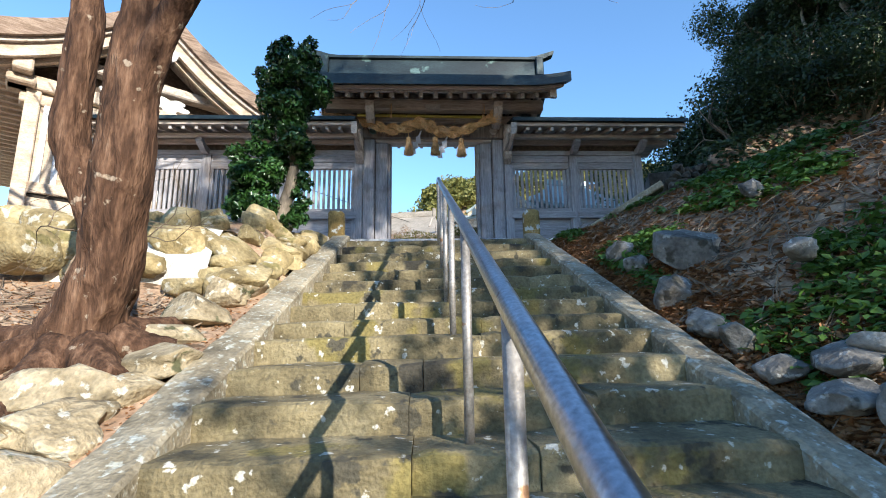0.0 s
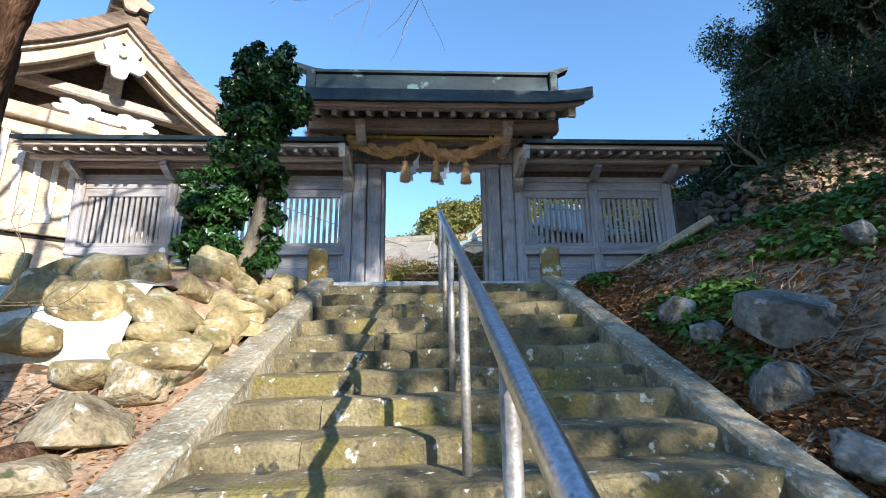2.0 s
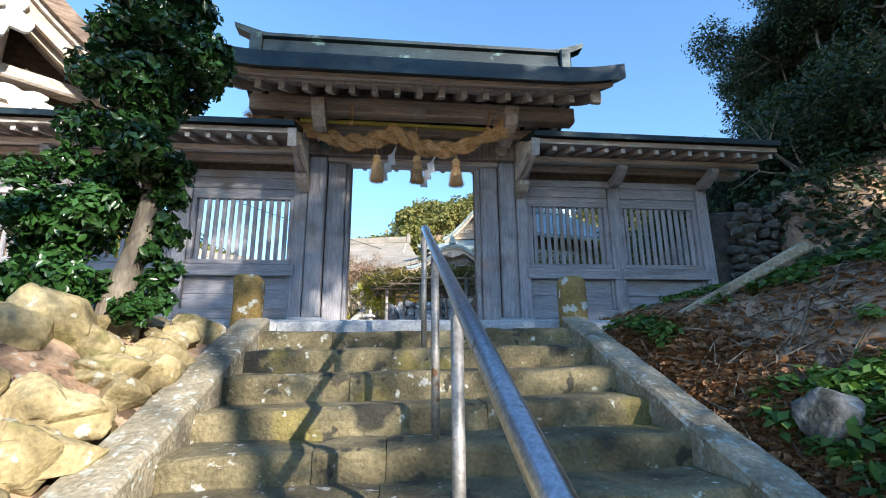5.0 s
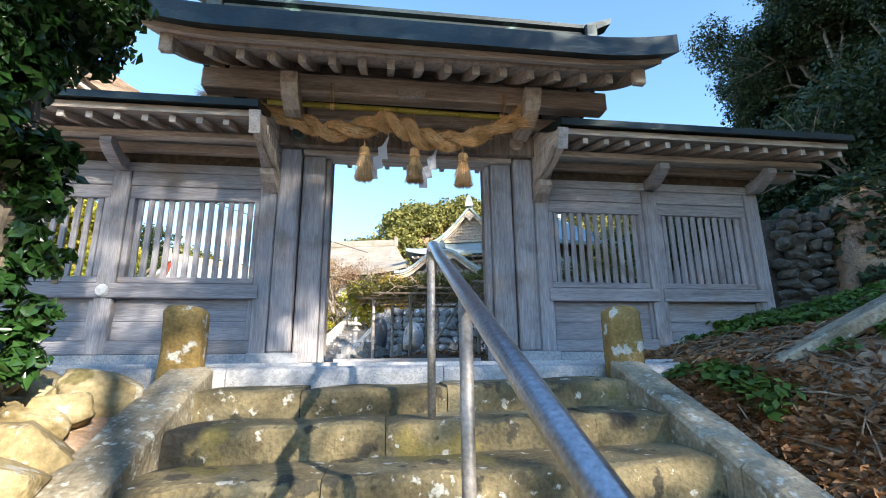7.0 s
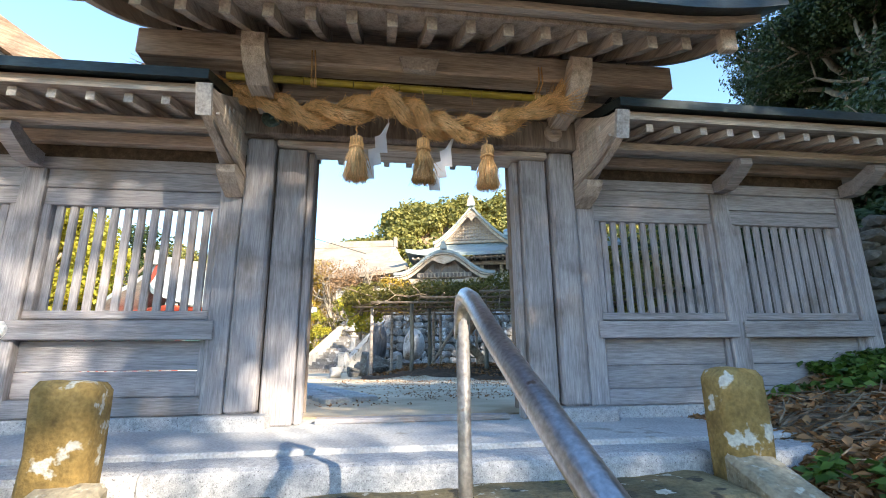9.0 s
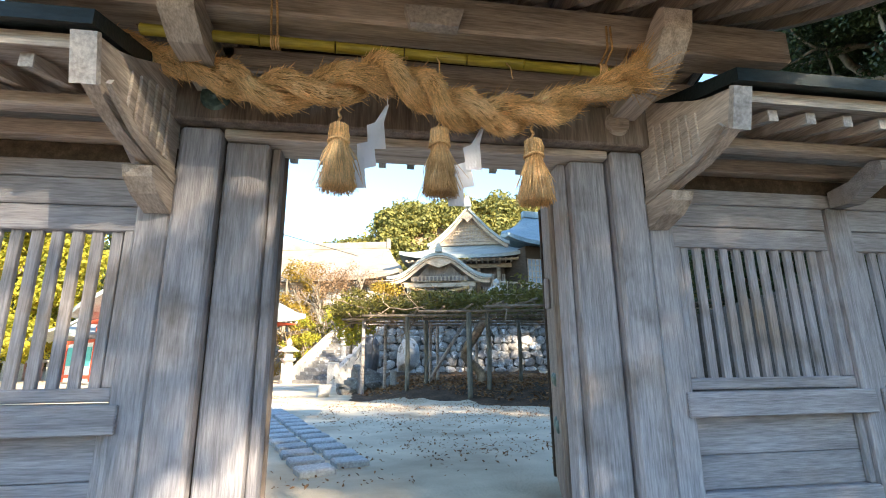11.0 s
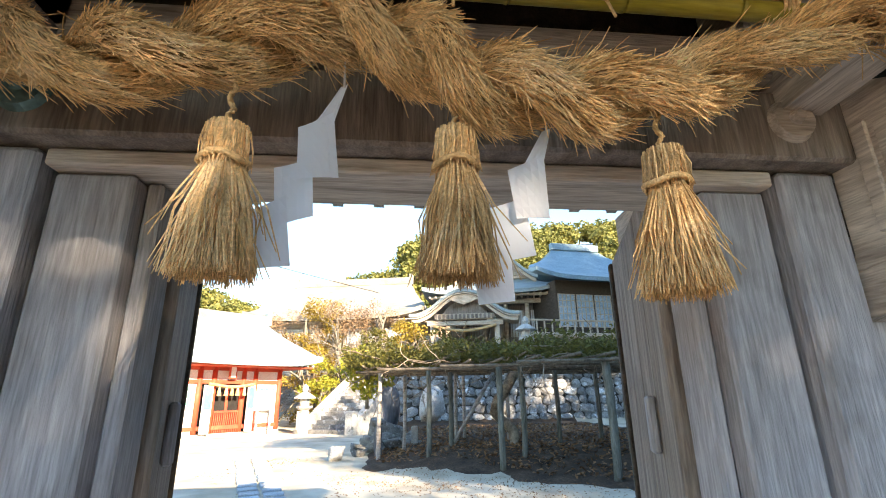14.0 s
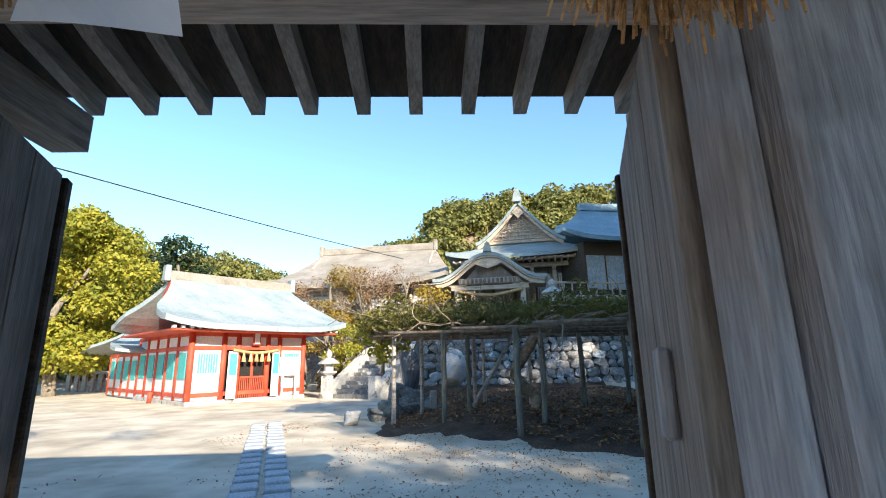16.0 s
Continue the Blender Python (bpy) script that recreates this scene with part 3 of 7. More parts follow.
for x0, x1, lift, name in ((-1.46, -1.17, 0.06, "pale sunlit"), (1.64, 1.89, 0.085, "grey lichen-spotted")):
    curb = thing("stair_curb", ((x0 + x1) / 2, 4, 1.5), name + " sloping stone curb beside the steps", "curb", "stair curbs", "structure")
    ends = [-1.8, 0.1, 1.75, 3.2, 4.85, 6.2, 7.42]
    for a, b in zip(ends, ends[1:]):
        part("curb_stone", sloped_slab(x0, x1, a + 0.004, b - 0.004, lift + RNG.uniform(-0.006, 0.006), 0.55, float(RNG.uniform(0, 40))), CURB, curb)


def end_post(x, y, z0, z1, seed):
    bm = bmesh.new()
    add_box(bm, -0.125, 0.125, -0.105, 0.105, 0, z1 - z0, 0.03)
    bmesh.ops.subdivide_edges(bm, edges=bm.edges[:], cuts=2, use_grid_fill=True)
    for v in bm.verts:
        q = v.co * 5 + Vector((seed, 0, 0))
        v.co += Vector((noise.noise(q), noise.noise(q + Vector((5, 0, 0))), noise.noise(q + Vector((0, 5, 0))))) * 0.018
        v.co.z += 0.02 * (1 - (v.co.x / 0.13) ** 2) * (v.co.z > (z1 - z0) * 0.8)
    bmesh.ops.translate(bm, verts=bm.verts[:], vec=(x, y, z0))
    return bm


for x, y, z1, tilt in ((-1.4, 7.5, 3.56, 0), (1.79, 7.47, 3.575, 0)):
    tagged(part("stone_post", end_post(x, y, 2.75, z1, x), POSTSTONE, smooth=True), "squat ochre stone post spotted with white lichen", "post", "stair end posts")

# ---- handrail ----
rail = thing("handrail", (0.25, 4.5, 2.0), "steel pipe handrail on round posts, running up the steps", "handrail")


def rail_x(y):
    return 0.198 + 0.006 * y


def rail_z(y):
    return 3.86 + (y - 6.72) * 0.407


pts = [(rail_x(y), y, rail_z(y)) for y in (-1.5, 0.0, 1.5, 3.0, 4.5, 5.6, 6.3)] + [(rail_x(6.62), 6.62, 3.835), (rail_x(6.72), 6.72, 3.862), (rail_x(6.79), 6.79, 3.85), (rail_x(6.81), 6.815, 3.80), (rail_x(6.81), 6.82, 3.72)]
part("top_rail", add_tube(bmesh.new(), pts, 0.03, 16), STEEL, rail, "polished steel tube", True)
for y in (6.81, 5.62, 4.6, 3.52, 2.3, 1.1, -0.1):
    i = math.ceil((TOP_Y - y) / TREAD - 1e-6) if y < TOP_Y else 0
    z = TOP_Z - RISER * max(0, i)
    x = rail_x(y)
    post = part("post", add_tube(bmesh.new(), [(x, y, z - 0.06), (x, y, rail_z(y) - 0.02)], 0.024, 14), GALV, rail, smooth=True)

# ---- platform ----
platform = thing("gate_platform", (0.25, 8.5, 3.1), "granite-edged concrete platform under the gate", "platform", kind="structure")
part("slab", box(-6.2, 3.3, 7.9, 10.1, 2.9, 3.19, 0.01), PAVE, platform)
for a, b in ((-6.2, -4.4), (-4.4, -2.9), (-2.9, -1.52), (-1.52, -1.15), (-1.15, 0.42), (0.42, 1.75), (1.75, 2.55), (2.55, 3.3)):
    dy = 0.0
    part("granite_kerb", stone_block(a + 0.003, b - 0.003, 7.62 + dy, 7.9, 2.85, 3.16, a, 0.004), GRANITE, platform)
for a, b in ((-6.2, -1.2), (1.7, 4.75)):
    part("granite_sill", box(a, b, 8.84, 9.06, 3.1, 3.28, 0.008), GRANITE, platform)

# ---- gate ----
CX = 0.23
gate = thing("shrine_gate", (CX, 8.9, YARD), "weathered wooden shrine gate with a dark copper roof", "gate")


def mirror(x):
    return 2 * CX - x


def both(name, make, material, label="", smooth=False):
    for sgn in (1, -1):
        part(name, make(sgn), material, gate, label, smooth)


def mx(a, b, sgn):
    lo, hi = CX + sgn * (a - CX), CX + sgn * (b - CX)
    return min(lo, hi), max(lo, hi)


both("pillar", lambda s: box(*mx(1.402, 1.622, s), 8.83, 9.16, 3.29, 5.455, 0.02), WOOD_V)
both("jamb", lambda s: box(*mx(1.15, 1.385, s), 8.885, 9.12, 3.192, 5.395, 0.012), WOOD_V)
both("seam_board", lambda s: box(*mx(1.383, 1.404, s), 8.93, 9.1, 3.29, 5.39, 0.003), BOARD)
both("door_stop", lambda s: box(*mx(1.095, 1.147, s), 8.95, 9.08, 3.192, 5.395, 0.008), WOOD_V)
both("pillar_base", lambda s: box(*mx(1.3, 1.78, s), 8.68, 9.28, 3.17, 3.288, 0.02), GRANITE, "granite pad")
part("lintel", box(CX - 1.45, CX + 1.45, 8.76, 9.1, 5.458, 5.72, 0.012), DOORWOOD, gate, "broad lintel with carved bosses")
part("lintel_moulding", box(CX - 1.16, CX + 1.16, 8.84, 9.1, 5.398, 5.455, 0.008), BEAM_X, gate)
part("threshold", box(CX - 0.76, CX + 0.76, 8.96, 9.1, 3.19, 3.23, 0.006), WOOD_H, gate)
for s in (1, -1):
    c = CX + s * 1.2
    bm = bmesh.new()
    bmesh.ops.create_cone(bm, cap_ends=True, segments=24, radius1=0.085, radius2=0.07, depth=0.03, matrix=pose(c, 8.75, 5.6, 90))
    boss = part("boss", bm, IRON if s < 0 else BEAM_X, gate)
    bm = bmesh.new()
    bmesh.ops.create_cone(bm, cap_ends=True, segments=18, radius1=0.028, radius2=0.018, depth=0.03, matrix=pose(c, 8.725, 5.6, 90))
    part("boss_knob", bm, IRON if s < 0 else BEAM_X, gate)


def wing(s):
    """The shaped bracket board beside each pillar."""
    out = [(8.85, 5.7), (8.69, 5.72), (8.5, 5.62), (8.37, 5.55), (8.21, 5.48), (8.09, 5.46), (8.14, 5.27), (8.24, 5.22), (8.37, 5.17), (8.61, 5.13), (8.85, 5.1)]
    a, b = mx(1.63, 1.69, s)
    bm = add_prism(bmesh.new(), out, "x", a, b)
    for v in bm.verts:
        v.co.x += s * max(0, 8.86 - v.co.y) * 0.06
    return bm


both("bracket_wing", wing, BEAM_Y, "curved carved bracket board")
for s in (1, -1):
    for k in range(6):
        y = 8.35 + 0.07 * k
        a, b = mx(1.618 + 0.06 * (8.86 - y), 1.632 + 0.06 * (8.86 - y), s)
        part("bracket_rib", box(a, b, y, y + 0.052, 5.235 - 0.006 * k, 5.47 + 0.022 * k, 0.006), BEAM_Y, gate)
    a, b = mx(1.615, 1.64, s)
    part("bracket_edge", add_prism(bmesh.new(), [(8.85, 5.1), (8.61, 5.13), (8.37, 5.17), (8.24, 5.22), (8.14, 5.27), (8.16, 5.3), (8.26, 5.26), (8.38, 5.21), (8.61, 5.175), (8.85, 5.15)], "x", a, b), BEAM_Y, gate)
    part("bracket_tip", add_prism(bmesh.new(), [(8.07, 5.46), (8.1, 5.475), (8.15, 5.27), (8.12, 5.25)], "x", *mx(1.66, 1.76, s)), ENDGRAIN, gate, "pale sawn bracket end")
    a, b = mx(1.625, 1.76, s)
    part("bracket_foot", add_prism(bmesh.new(), [(8.86, 5.098), (8.64, 5.128), (8.58, 5.1), (8.6, 5.05), (8.69, 4.99), (8.86, 4.94)], "x", a, b), BEAM_Y, gate)


# upper frame
part("front_purlin", box(CX - 2.1, CX + 2.13, 8.36, 8.55, 5.855, 6.07, 0.015), BEAM_X, gate)
part("rear_purlin", box(CX - 2.0, CX + 2.0, 9.55, 9.73, 5.97, 6.13, 0.015), BEAM_X, gate)
part("ridge_purlin", box(CX - 2.0, CX + 2.0, 8.79, 8.99, 6.3, 6.5, 0.015), BEAM_X, gate)
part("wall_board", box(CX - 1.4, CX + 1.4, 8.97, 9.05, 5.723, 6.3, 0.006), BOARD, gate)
part("upper_beam", box(CX - 1.75, CX + 1.75, 8.74, 8.88, 5.76, 5.92, 0.01), BEAM_X, gate)
for s in (1, -1):
    a, b = mx(1.36, 1.52, s)
    out = [(10.2, 5.63), (10.2, 5.8), (8.32, 5.8), (8.22, 5.9), (8.14, 5.93), (8.1, 5.9), (8.12, 5.8), (8.2, 5.7), (8.34, 5.63)]
    bm = add_prism(bmesh.new(), out, "x", a, b)
    for v in bm.verts:
        v.co.x += (0.11 if s > 0 else -0.03) * max(0.0, v.co.y - 8.9)
    part("cross_beam", bm, BEAM_Y, gate, "beam with an upturned nose")
    a, b = mx(1.42, 1.6, s)
    part("rear_pillar", box(a, b, 9.5, 9.7, 3.29, 5.625, 0.02), WOOD_V, gate)
    part("rear_pillar_base", box(a - 0.05, b + 0.05, 9.45, 9.75, 3.19, 3.287, 0.02), GRANITE, gate)
    a, b = mx(1.34, 1.54, s)
    part("strut", box(a, b, 8.74, 9.0, 5.803, 6.3, 0.012), BEAM_Y, gate)
    a, b = mx(1.9, 2.02, s)
    part("ridge_tail", add_prism(bmesh.new(), [(8.5, 6.02), (9.3, 6.02), (9.05, 6.3), (8.75, 6.3)], "x", a, b), BEAM_X, gate)
part("name_plate", add_prism(bmesh.new(), [(CX - 0.15, 5.825), (CX + 0.1, 5.825), (CX + 0.13, 5.93), (CX - 0.18, 5.93)], "y", 8.29, 8.357), ENDGRAIN, gate, "pale wooden block")


def roof_z(y):
    """Underside of the curved roof at distance from the ridge."""
    d = abs(y - 8.89)
    return 6.62 - 0.78 * d + 0.165 * d * d if y < 8.89 else 6.62 - 0.55 * d + 0.13 * d * d


def lift(x):
    e = max(0.0, abs(x - CX) - 1.6) / 0.85
    return 0.1 * e * e


RE = 2.42


def roof_sheet(dz0, dz1, y0, y1, half, material, name, label=""):
    bm = bmesh.new()
    nx, ny = 28, 20
    top, bot = [], []
    for i in range(nx + 1):
        x = CX - half + 2 * half * i / nx
        top.append([bm.verts.new((x, y0 + (y1 - y0) * j / ny, roof_z(y0 + (y1 - y0) * j / ny) + lift(x) + dz1)) for j in range(ny + 1)])
        bot.append([bm.verts.new((x, y0 + (y1 - y0) * j / ny, roof_z(y0 + (y1 - y0) * j / ny) + lift(x) + dz0)) for j in range(ny + 1)])
    for i in range(nx):
        for j in range(ny):
            bm.faces.new((top[i][j], top[i + 1][j], top[i + 1][j + 1], top[i][j + 1]))
            bm.faces.new((bot[i][j + 1], bot[i + 1][j + 1], bot[i + 1][j], bot[i][j]))
        for j in (0, ny):
            bm.faces.new((bot[i][j], bot[i + 1][j], top[i + 1][j], top[i][j]))
    for i in (0, nx):
        for j in range(ny):
            bm.faces.new((bot[i][j], bot[i][j + 1], top[i][j + 1], top[i][j]))
    bmesh.ops.recalc_face_normals(bm, faces=bm.faces[:])
    return part(name, bm, material, gate, label, smooth=False)


roof_sheet(0.03, 0.22, 7.49, 10.5, RE, COPPER, "roof", "dark green-grey copper roof with upturned eaves")
roof_sheet(-0.03, 0.027, 7.62, 10.44, RE - 0.1, BEAM_X, "eave_board", "")
# One soffit in two tones: front paled for bounce light, rear darkened for shade.
roof_sheet(-0.062, -0.033, 7.75, 8.885, RE - 0.2, BEAM_Y, "soffit", "brown soffit boards toned lighter for bounced light")
roof_sheet(-0.062, -0.033, 8.895, 10.4, RE - 0.2, BOARD, "soffit", "soffit boards toned darker for the shaded rear")
for s in (1, -1):
    a, b = mx(2.36, 2.42, s)
    bm = bmesh.new()
    ys = [7.78 + 2.6 * k / 16 for k in range(17)]
    e = lift(CX + 2.15)
    add_prism(bm, [(y, roof_z(y) + e - 0.06) for y in ys] + [(y, roof_z(y) + e - 0.22 + 0.05 * abs(y - 8.89)) for y in ys[::-1]], "x", a, b)
    part("bargeboard", bm, BEAM_Y, gate)
    a, b = mx(2.33, 2.45, s)
    part("barge_end", box(a, b, 7.74, 7.81, 5.79, 5.96, 0.01), BEAM_Y, gate, "carved reddish board end")

# rafters, front and back
for front in (True, False):
    bm = bmesh.new()
    ys = [7.83, 8.05, 8.35, 8.72] if front else [10.4, 9.95, 9.5, 9.06]
    add_prism(bm, [(y, roof_z(y) - 0.063) for y in ys] + [(y, roof_z(y) - 0.163) for y in ys[::-1]], "x", -0.034, 0.034)
    me = finish(bm, "rafter", BEAM_Y)
    bm = box(-0.0355, 0.0355, 7.823, 7.833, roof_z(7.83) - 0.165, roof_z(7.83) - 0.064, 0.001)
    tip = finish(bm, "rafter_tip", ENDGRAIN)
    for k in range(15):
        x = CX + 0.02 - 1.86 + 3.72 * k / 14
        r = place("rafter", me, gate, Matrix.Translation((x, 0, lift(x))))
        if front:
            t = new("rafter_tip", tip)
            t.parent = r
            t["label"] = "pale weathered end grain"

# ridge
bm = bmesh.new()
add_prism(bm, [(8.69, 6.80), (9.09, 6.80), (9.07, 7.12), (9.12, 7.14), (9.12, 7.19), (8.66, 7.19), (8.66, 7.14), (8.71, 7.12)], "x", CX - 2.1, CX + 2.1)
part("ridge", bm, COPPER, gate)
part("ridge_cap", box(CX - 2.18, CX + 2.18, 8.74, 9.04, 7.193, 7.26, 0.02), COPPER, gate)
for s in (1, -1):
    a, b = mx(2.34, 2.5, s)
    part("ridge_end", box(a, b, 8.64, 9.14, 6.78, 7.2, 0.02), COPPER, gate, "pale-edged ridge-end ornament")
    bm = bmesh.new()
    x0 = CX + s * 1.85
    out = [(x0, 7.2), (x0 + s * 0.4, 7.22), (x0 + s * 0.68, 7.36), (x0 + s * 0.7, 7.44), (x0 + s * 0.3, 7.31), (x0, 7.27)]
    add_prism(bm, out, "y", 8.8, 8.98)
    part("ridge_horn", bm, COPPER, gate)

# door leaves, open into the yard
for sgn, ang in ((1, 71.5), (-1, 109.7)):
    hx = CX + sgn * 0.87
    d = thing("gate_door", (hx, 9.1, YARD), "open wooden plank gate leaf with bronze studs" if sgn > 0 else "open dark shaded wooden plank gate leaf", "door", "gate doors")
    m = Matrix.Translation((hx, 9.1, 0)) @ pose(0, 0, 0, 0, 0, ang)
    n0, n1 = (0.031, 0.07) if sgn > 0 else (-0.07, -0.031)
    for k in range(4):
        part("plank", box(0.03 + 0.266 * k, 0.293 + 0.266 * k, -0.03, 0.03, 3.26, 5.5, 0.006, m), DOORWOOD, d)
    part("edge_stile", box(1.097, 1.155, -0.05, 0.05, 3.24, 5.49, 0.008, m), BOARD, d)
    part("latch_block", box(0.3, 0.36, n0, n1, 4.5, 4.72, 0.01, m), WOOD_V, d)
    for z in (3.72, 4.02):
        for u in (0.3, 0.52):
            bm = bmesh.new()
            bmesh.ops.create_uvsphere(bm, u_segments=14, v_segments=8, radius=0.045, matrix=m @ Matrix.Translation((u, 0.03 * sgn, z)) @ Matrix.Diagonal((1, 0.5, 1, 1)))
            part("stud", bm, IRON, d, "domed bronze stud", True)

# ---- fences ----
def fence(name, posts, ends, label, over):
    """Slatted fence under its own small copper roof: posts at the given x, bays between them."""
    x0, x1 = ends
    o0, o1 = over
    f = thing(name, ((x0 + x1) / 2, 8.95, YARD), label, "fence")
    for x in posts:
        part("post", box(x - 0.085, x + 0.085, 8.87, 9.04, 3.283, 5.14, 0.012), WOOD_V, f)
    part("top_rail", box(x0, x1, 8.89, 9.02, 5.143, 5.24, 0.008), WOOD_H, f)
    part("wall_plate", box(o0, o1, 8.86, 9.04, 5.36, 5.46, 0.01), BEAM_X, f)
    part("frieze_board", box(x0, x1, 8.93, 8.98, 5.243, 5.357, 0.004), BOARD, f)
    part("sill", box(x0, x1, 8.88, 9.03, 3.283, 3.41, 0.01), WOOD_H, f)
    slat = finish(box(-0.027, 0.027, 8.935, 8.965, 4.02, 4.86, 0.004), "slat", WOOD_V)
    cols = sorted(posts)
    for a, b in zip(cols, cols[1:]):
        a, b = a + 0.088, b - 0.088
        part("upper_rail", box(a, b, 8.9, 9.01, 4.99, 5.14, 0.006), WOOD_H, f)
        part("lattice_head", box(a, b, 8.91, 9.0, 4.85, 4.987, 0.006), WOOD_H, f)
        part("lattice_sill", box(a, b, 8.9, 9.0, 3.97, 4.035, 0.008), WOOD_H, f)
        part("middle_rail", box(a - 0.06, b + 0.06, 8.845, 8.869, 3.82, 3.96, 0.006), WOOD_H, f)
        part("middle_rail_core", box(a, b, 8.9, 9.0, 3.82, 3.96, 0.006), WOOD_H, f)
        part("panel_board", box(a, b, 8.94, 8.98, 3.6, 3.817, 0.005), WOOD_H, f)
        part("panel_board", box(a, b, 8.937, 8.977, 3.413, 3.597, 0.005), WOOD_H, f)
        part("side_stile", box(a, a + 0.055, 8.905, 9.0, 4.036, 4.849, 0.006), WOOD_V, f)
        part("side_stile", box(b - 0.055, b, 8.905, 9.0, 4.036, 4.849, 0.006), WOOD_V, f)
        part("side_stile", box(b - 0.045, b, 8.905, 8.936, 3.413, 3.817, 0.006), WOOD_V, f)
        k = round((b - a - 0.11) / 0.098)
        for i in range(k):
            place("slat", slat, f, Matrix.Translation((a + 0.055 + (b - a - 0.11) * (i + 0.5) / k, 0, 0)))
    arm = finish(add_prism(bmesh.new(), [(8.87, 5.25), (8.87, 5.14), (8.74, 5.13), (8.6, 5.2), (8.5, 5.27), (8.5, 5.33), (8.56, 5.35), (8.72, 5.27)], "x", -0.055, 0.055), "arm", WOOD_H)
    for x in posts:
        place("arm", arm, f, Matrix.Translation((x, 0, 0)))
    part("eave_purlin", box(o0, o1, 8.5, 8.6, 5.353, 5.42, 0.01), BEAM_X, f)
    raf = finish(add_prism(bmesh.new(), [(8.22, 5.37), (8.22, 5.43), (8.95, 5.62), (8.95, 5.56)], "x", -0.026, 0.026), "rafter", BEAM_Y)
    tip = finish(box(-0.028, 0.028, 8.214, 8.223, 5.367, 5.432, 0.001), "rafter_tip", ENDGRAIN)
    k = round((o1 - o0 - 0.14) / 0.235)
    for i in range(k + 1):
        r = place("rafter", raf, f, Matrix.Translation((o0 + 0.07 + (o1 - o0 - 0.14) * i / k, 0, 0)))
        t = new("rafter_tip", tip)
        t.parent = r
    bm = bmesh.new()
    add_prism(bm, [(8.16, 5.435), (8.95, 5.64), (9.74, 5.435), (9.74, 5.5), (8.95, 5.705), (8.16, 5.5)], "x", o0 + 0.01, o1 - 0.01)
    part("eave_board", bm, BEAM_X, f)
    bm = bmesh.new()
    add_prism(bm, [(8.08, 5.5), (8.95, 5.71), (9.82, 5.5), (9.82, 5.57), (9.05, 5.80), (8.85, 5.80), (8.08, 5.57)], "x", o0, o1)
    part("roof", bm, COPPER, f, "dark copper sheet roof")
    part("ridge", box(o0, o1 - 0.05, 8.83, 9.07, 5.803, 5.88, 0.02), COPPER, f)
    part("ridge_roll", add_tube(bmesh.new(), [(o0, 8.95, 5.9), (o1 - 0.02, 8.95, 5.9)], 0.05, 10), COPPER, f, smooth=True)
    for yy, zz in ((8.35, 5.642), (8.6, 5.707)):
        part("seam", box(o0 + 0.005, o1 - 0.005, yy, yy + 0.04, zz, zz + 0.025, 0.005), COPPER, f)
    return f


fence("fence", [1.72, 3.05, 4.38], (1.66, 4.46), "weathered grey slatted fence under a small copper roof", (1.7, 5.05))
lf = fence("fence", [-1.26, -2.72, -4.23, -5.75], (-5.83, -1.2), "long weathered grey slatted fence under a small copper roof", (-6.35, -1.23))
for x in (-2.72, -4.23, -5.75):
    bm = bmesh.new()
    bmesh.ops.create_cone(bm, cap_ends=True, segments=20, radius1=0.065, radius2=0.05, depth=0.03, matrix=pose(x, 8.84, 3.89, 90))
    part("round_boss", bm, WHITE, lf, "pale round metal boss")

# ---- hall to the west, its gable turned towards the stairs ----
GA = Matrix.Translation((-5.75, 9.25, 0)) @ pose(0, 0, 0, 0, 0, 40)
hall = thing("gabled_hall", (-5.75, 9.25, 3.0), "wooden shrine hall with curved bark roof and white gable ornaments", "building")


def gable_z(u):
    """Underside of the bargeboard over the distance from the ridge."""
    d = abs(u)
    return 7.88 - 0.98 * d + 0.14 * d * d


def gable_strip(u_max, up0, up1, v0, v1, name, material, label="", n=26, grow=0.0):
    bm = bmesh.new()
    us = [-u_max + 2 * u_max * i / n for i in range(n + 1)]
    out = [(u, gable_z(u) + up1 + grow * abs(u)) for u in us] + [(u, gable_z(u) + up0) for u in us[::-1]]
    lo = [bm.verts.new(GA @ Vector((p[0], v0, p[1]))) for p in out]
    hi = [bm.verts.new(GA @ Vector((p[0], v1, p[1]))) for p in out]
    k = len(out)
    for i in range(k):
        bm.faces.new((lo[i], lo[(i + 1) % k], hi[(i + 1) % k], hi[i]))
    for i in range(n):
        bm.faces.new((lo[i], lo[i + 1], lo[k - 2 - i], lo[k - 1 - i]))
        bm.faces.new((hi[i + 1], hi[i], hi[k - 1 - i], hi[k - 2 - i]))
    bmesh.ops.recalc_face_normals(bm, faces=bm.faces[:])
    return part(name, bm, material, hall, label)


gable_strip(2.5, 0.2, 0.52, -0.75, 9.0, "roof", BARKROOF, "thick layered bark roof")
gable_strip(2.45, 0.12, 0.197, -0.66, 8.9, "eave_layer", BEAM_X)
gable_strip(2.38, -0.12, 0.117, -0.58, -0.48, "bargeboard", PALEWOOD, "pale curved bargeboard")
gable_strip(2.3, -0.2, -0.02, -0.40, -0.30, "inner_bargeboard", PALEWOOD)
gable_strip(2.35, 0.02, 0.115, -0.29, 8.8, "soffit", BEAM_Y)
part("wall", box(-1.72, 1.72, 0.0, 0.14, 3.0, 6.2, 0.01, GA), PALEWOOD, hall)
bm = bmesh.new()
us = [-1.75 + 3.5 * i / 16 for i in range(17)]
add_prism(bm, [(u, gable_z(u) + 0.05) for u in us] + [(1.75, 6.1), (-1.75, 6.1)], "y", 0.25, 0.3, GA)
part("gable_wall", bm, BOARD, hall)
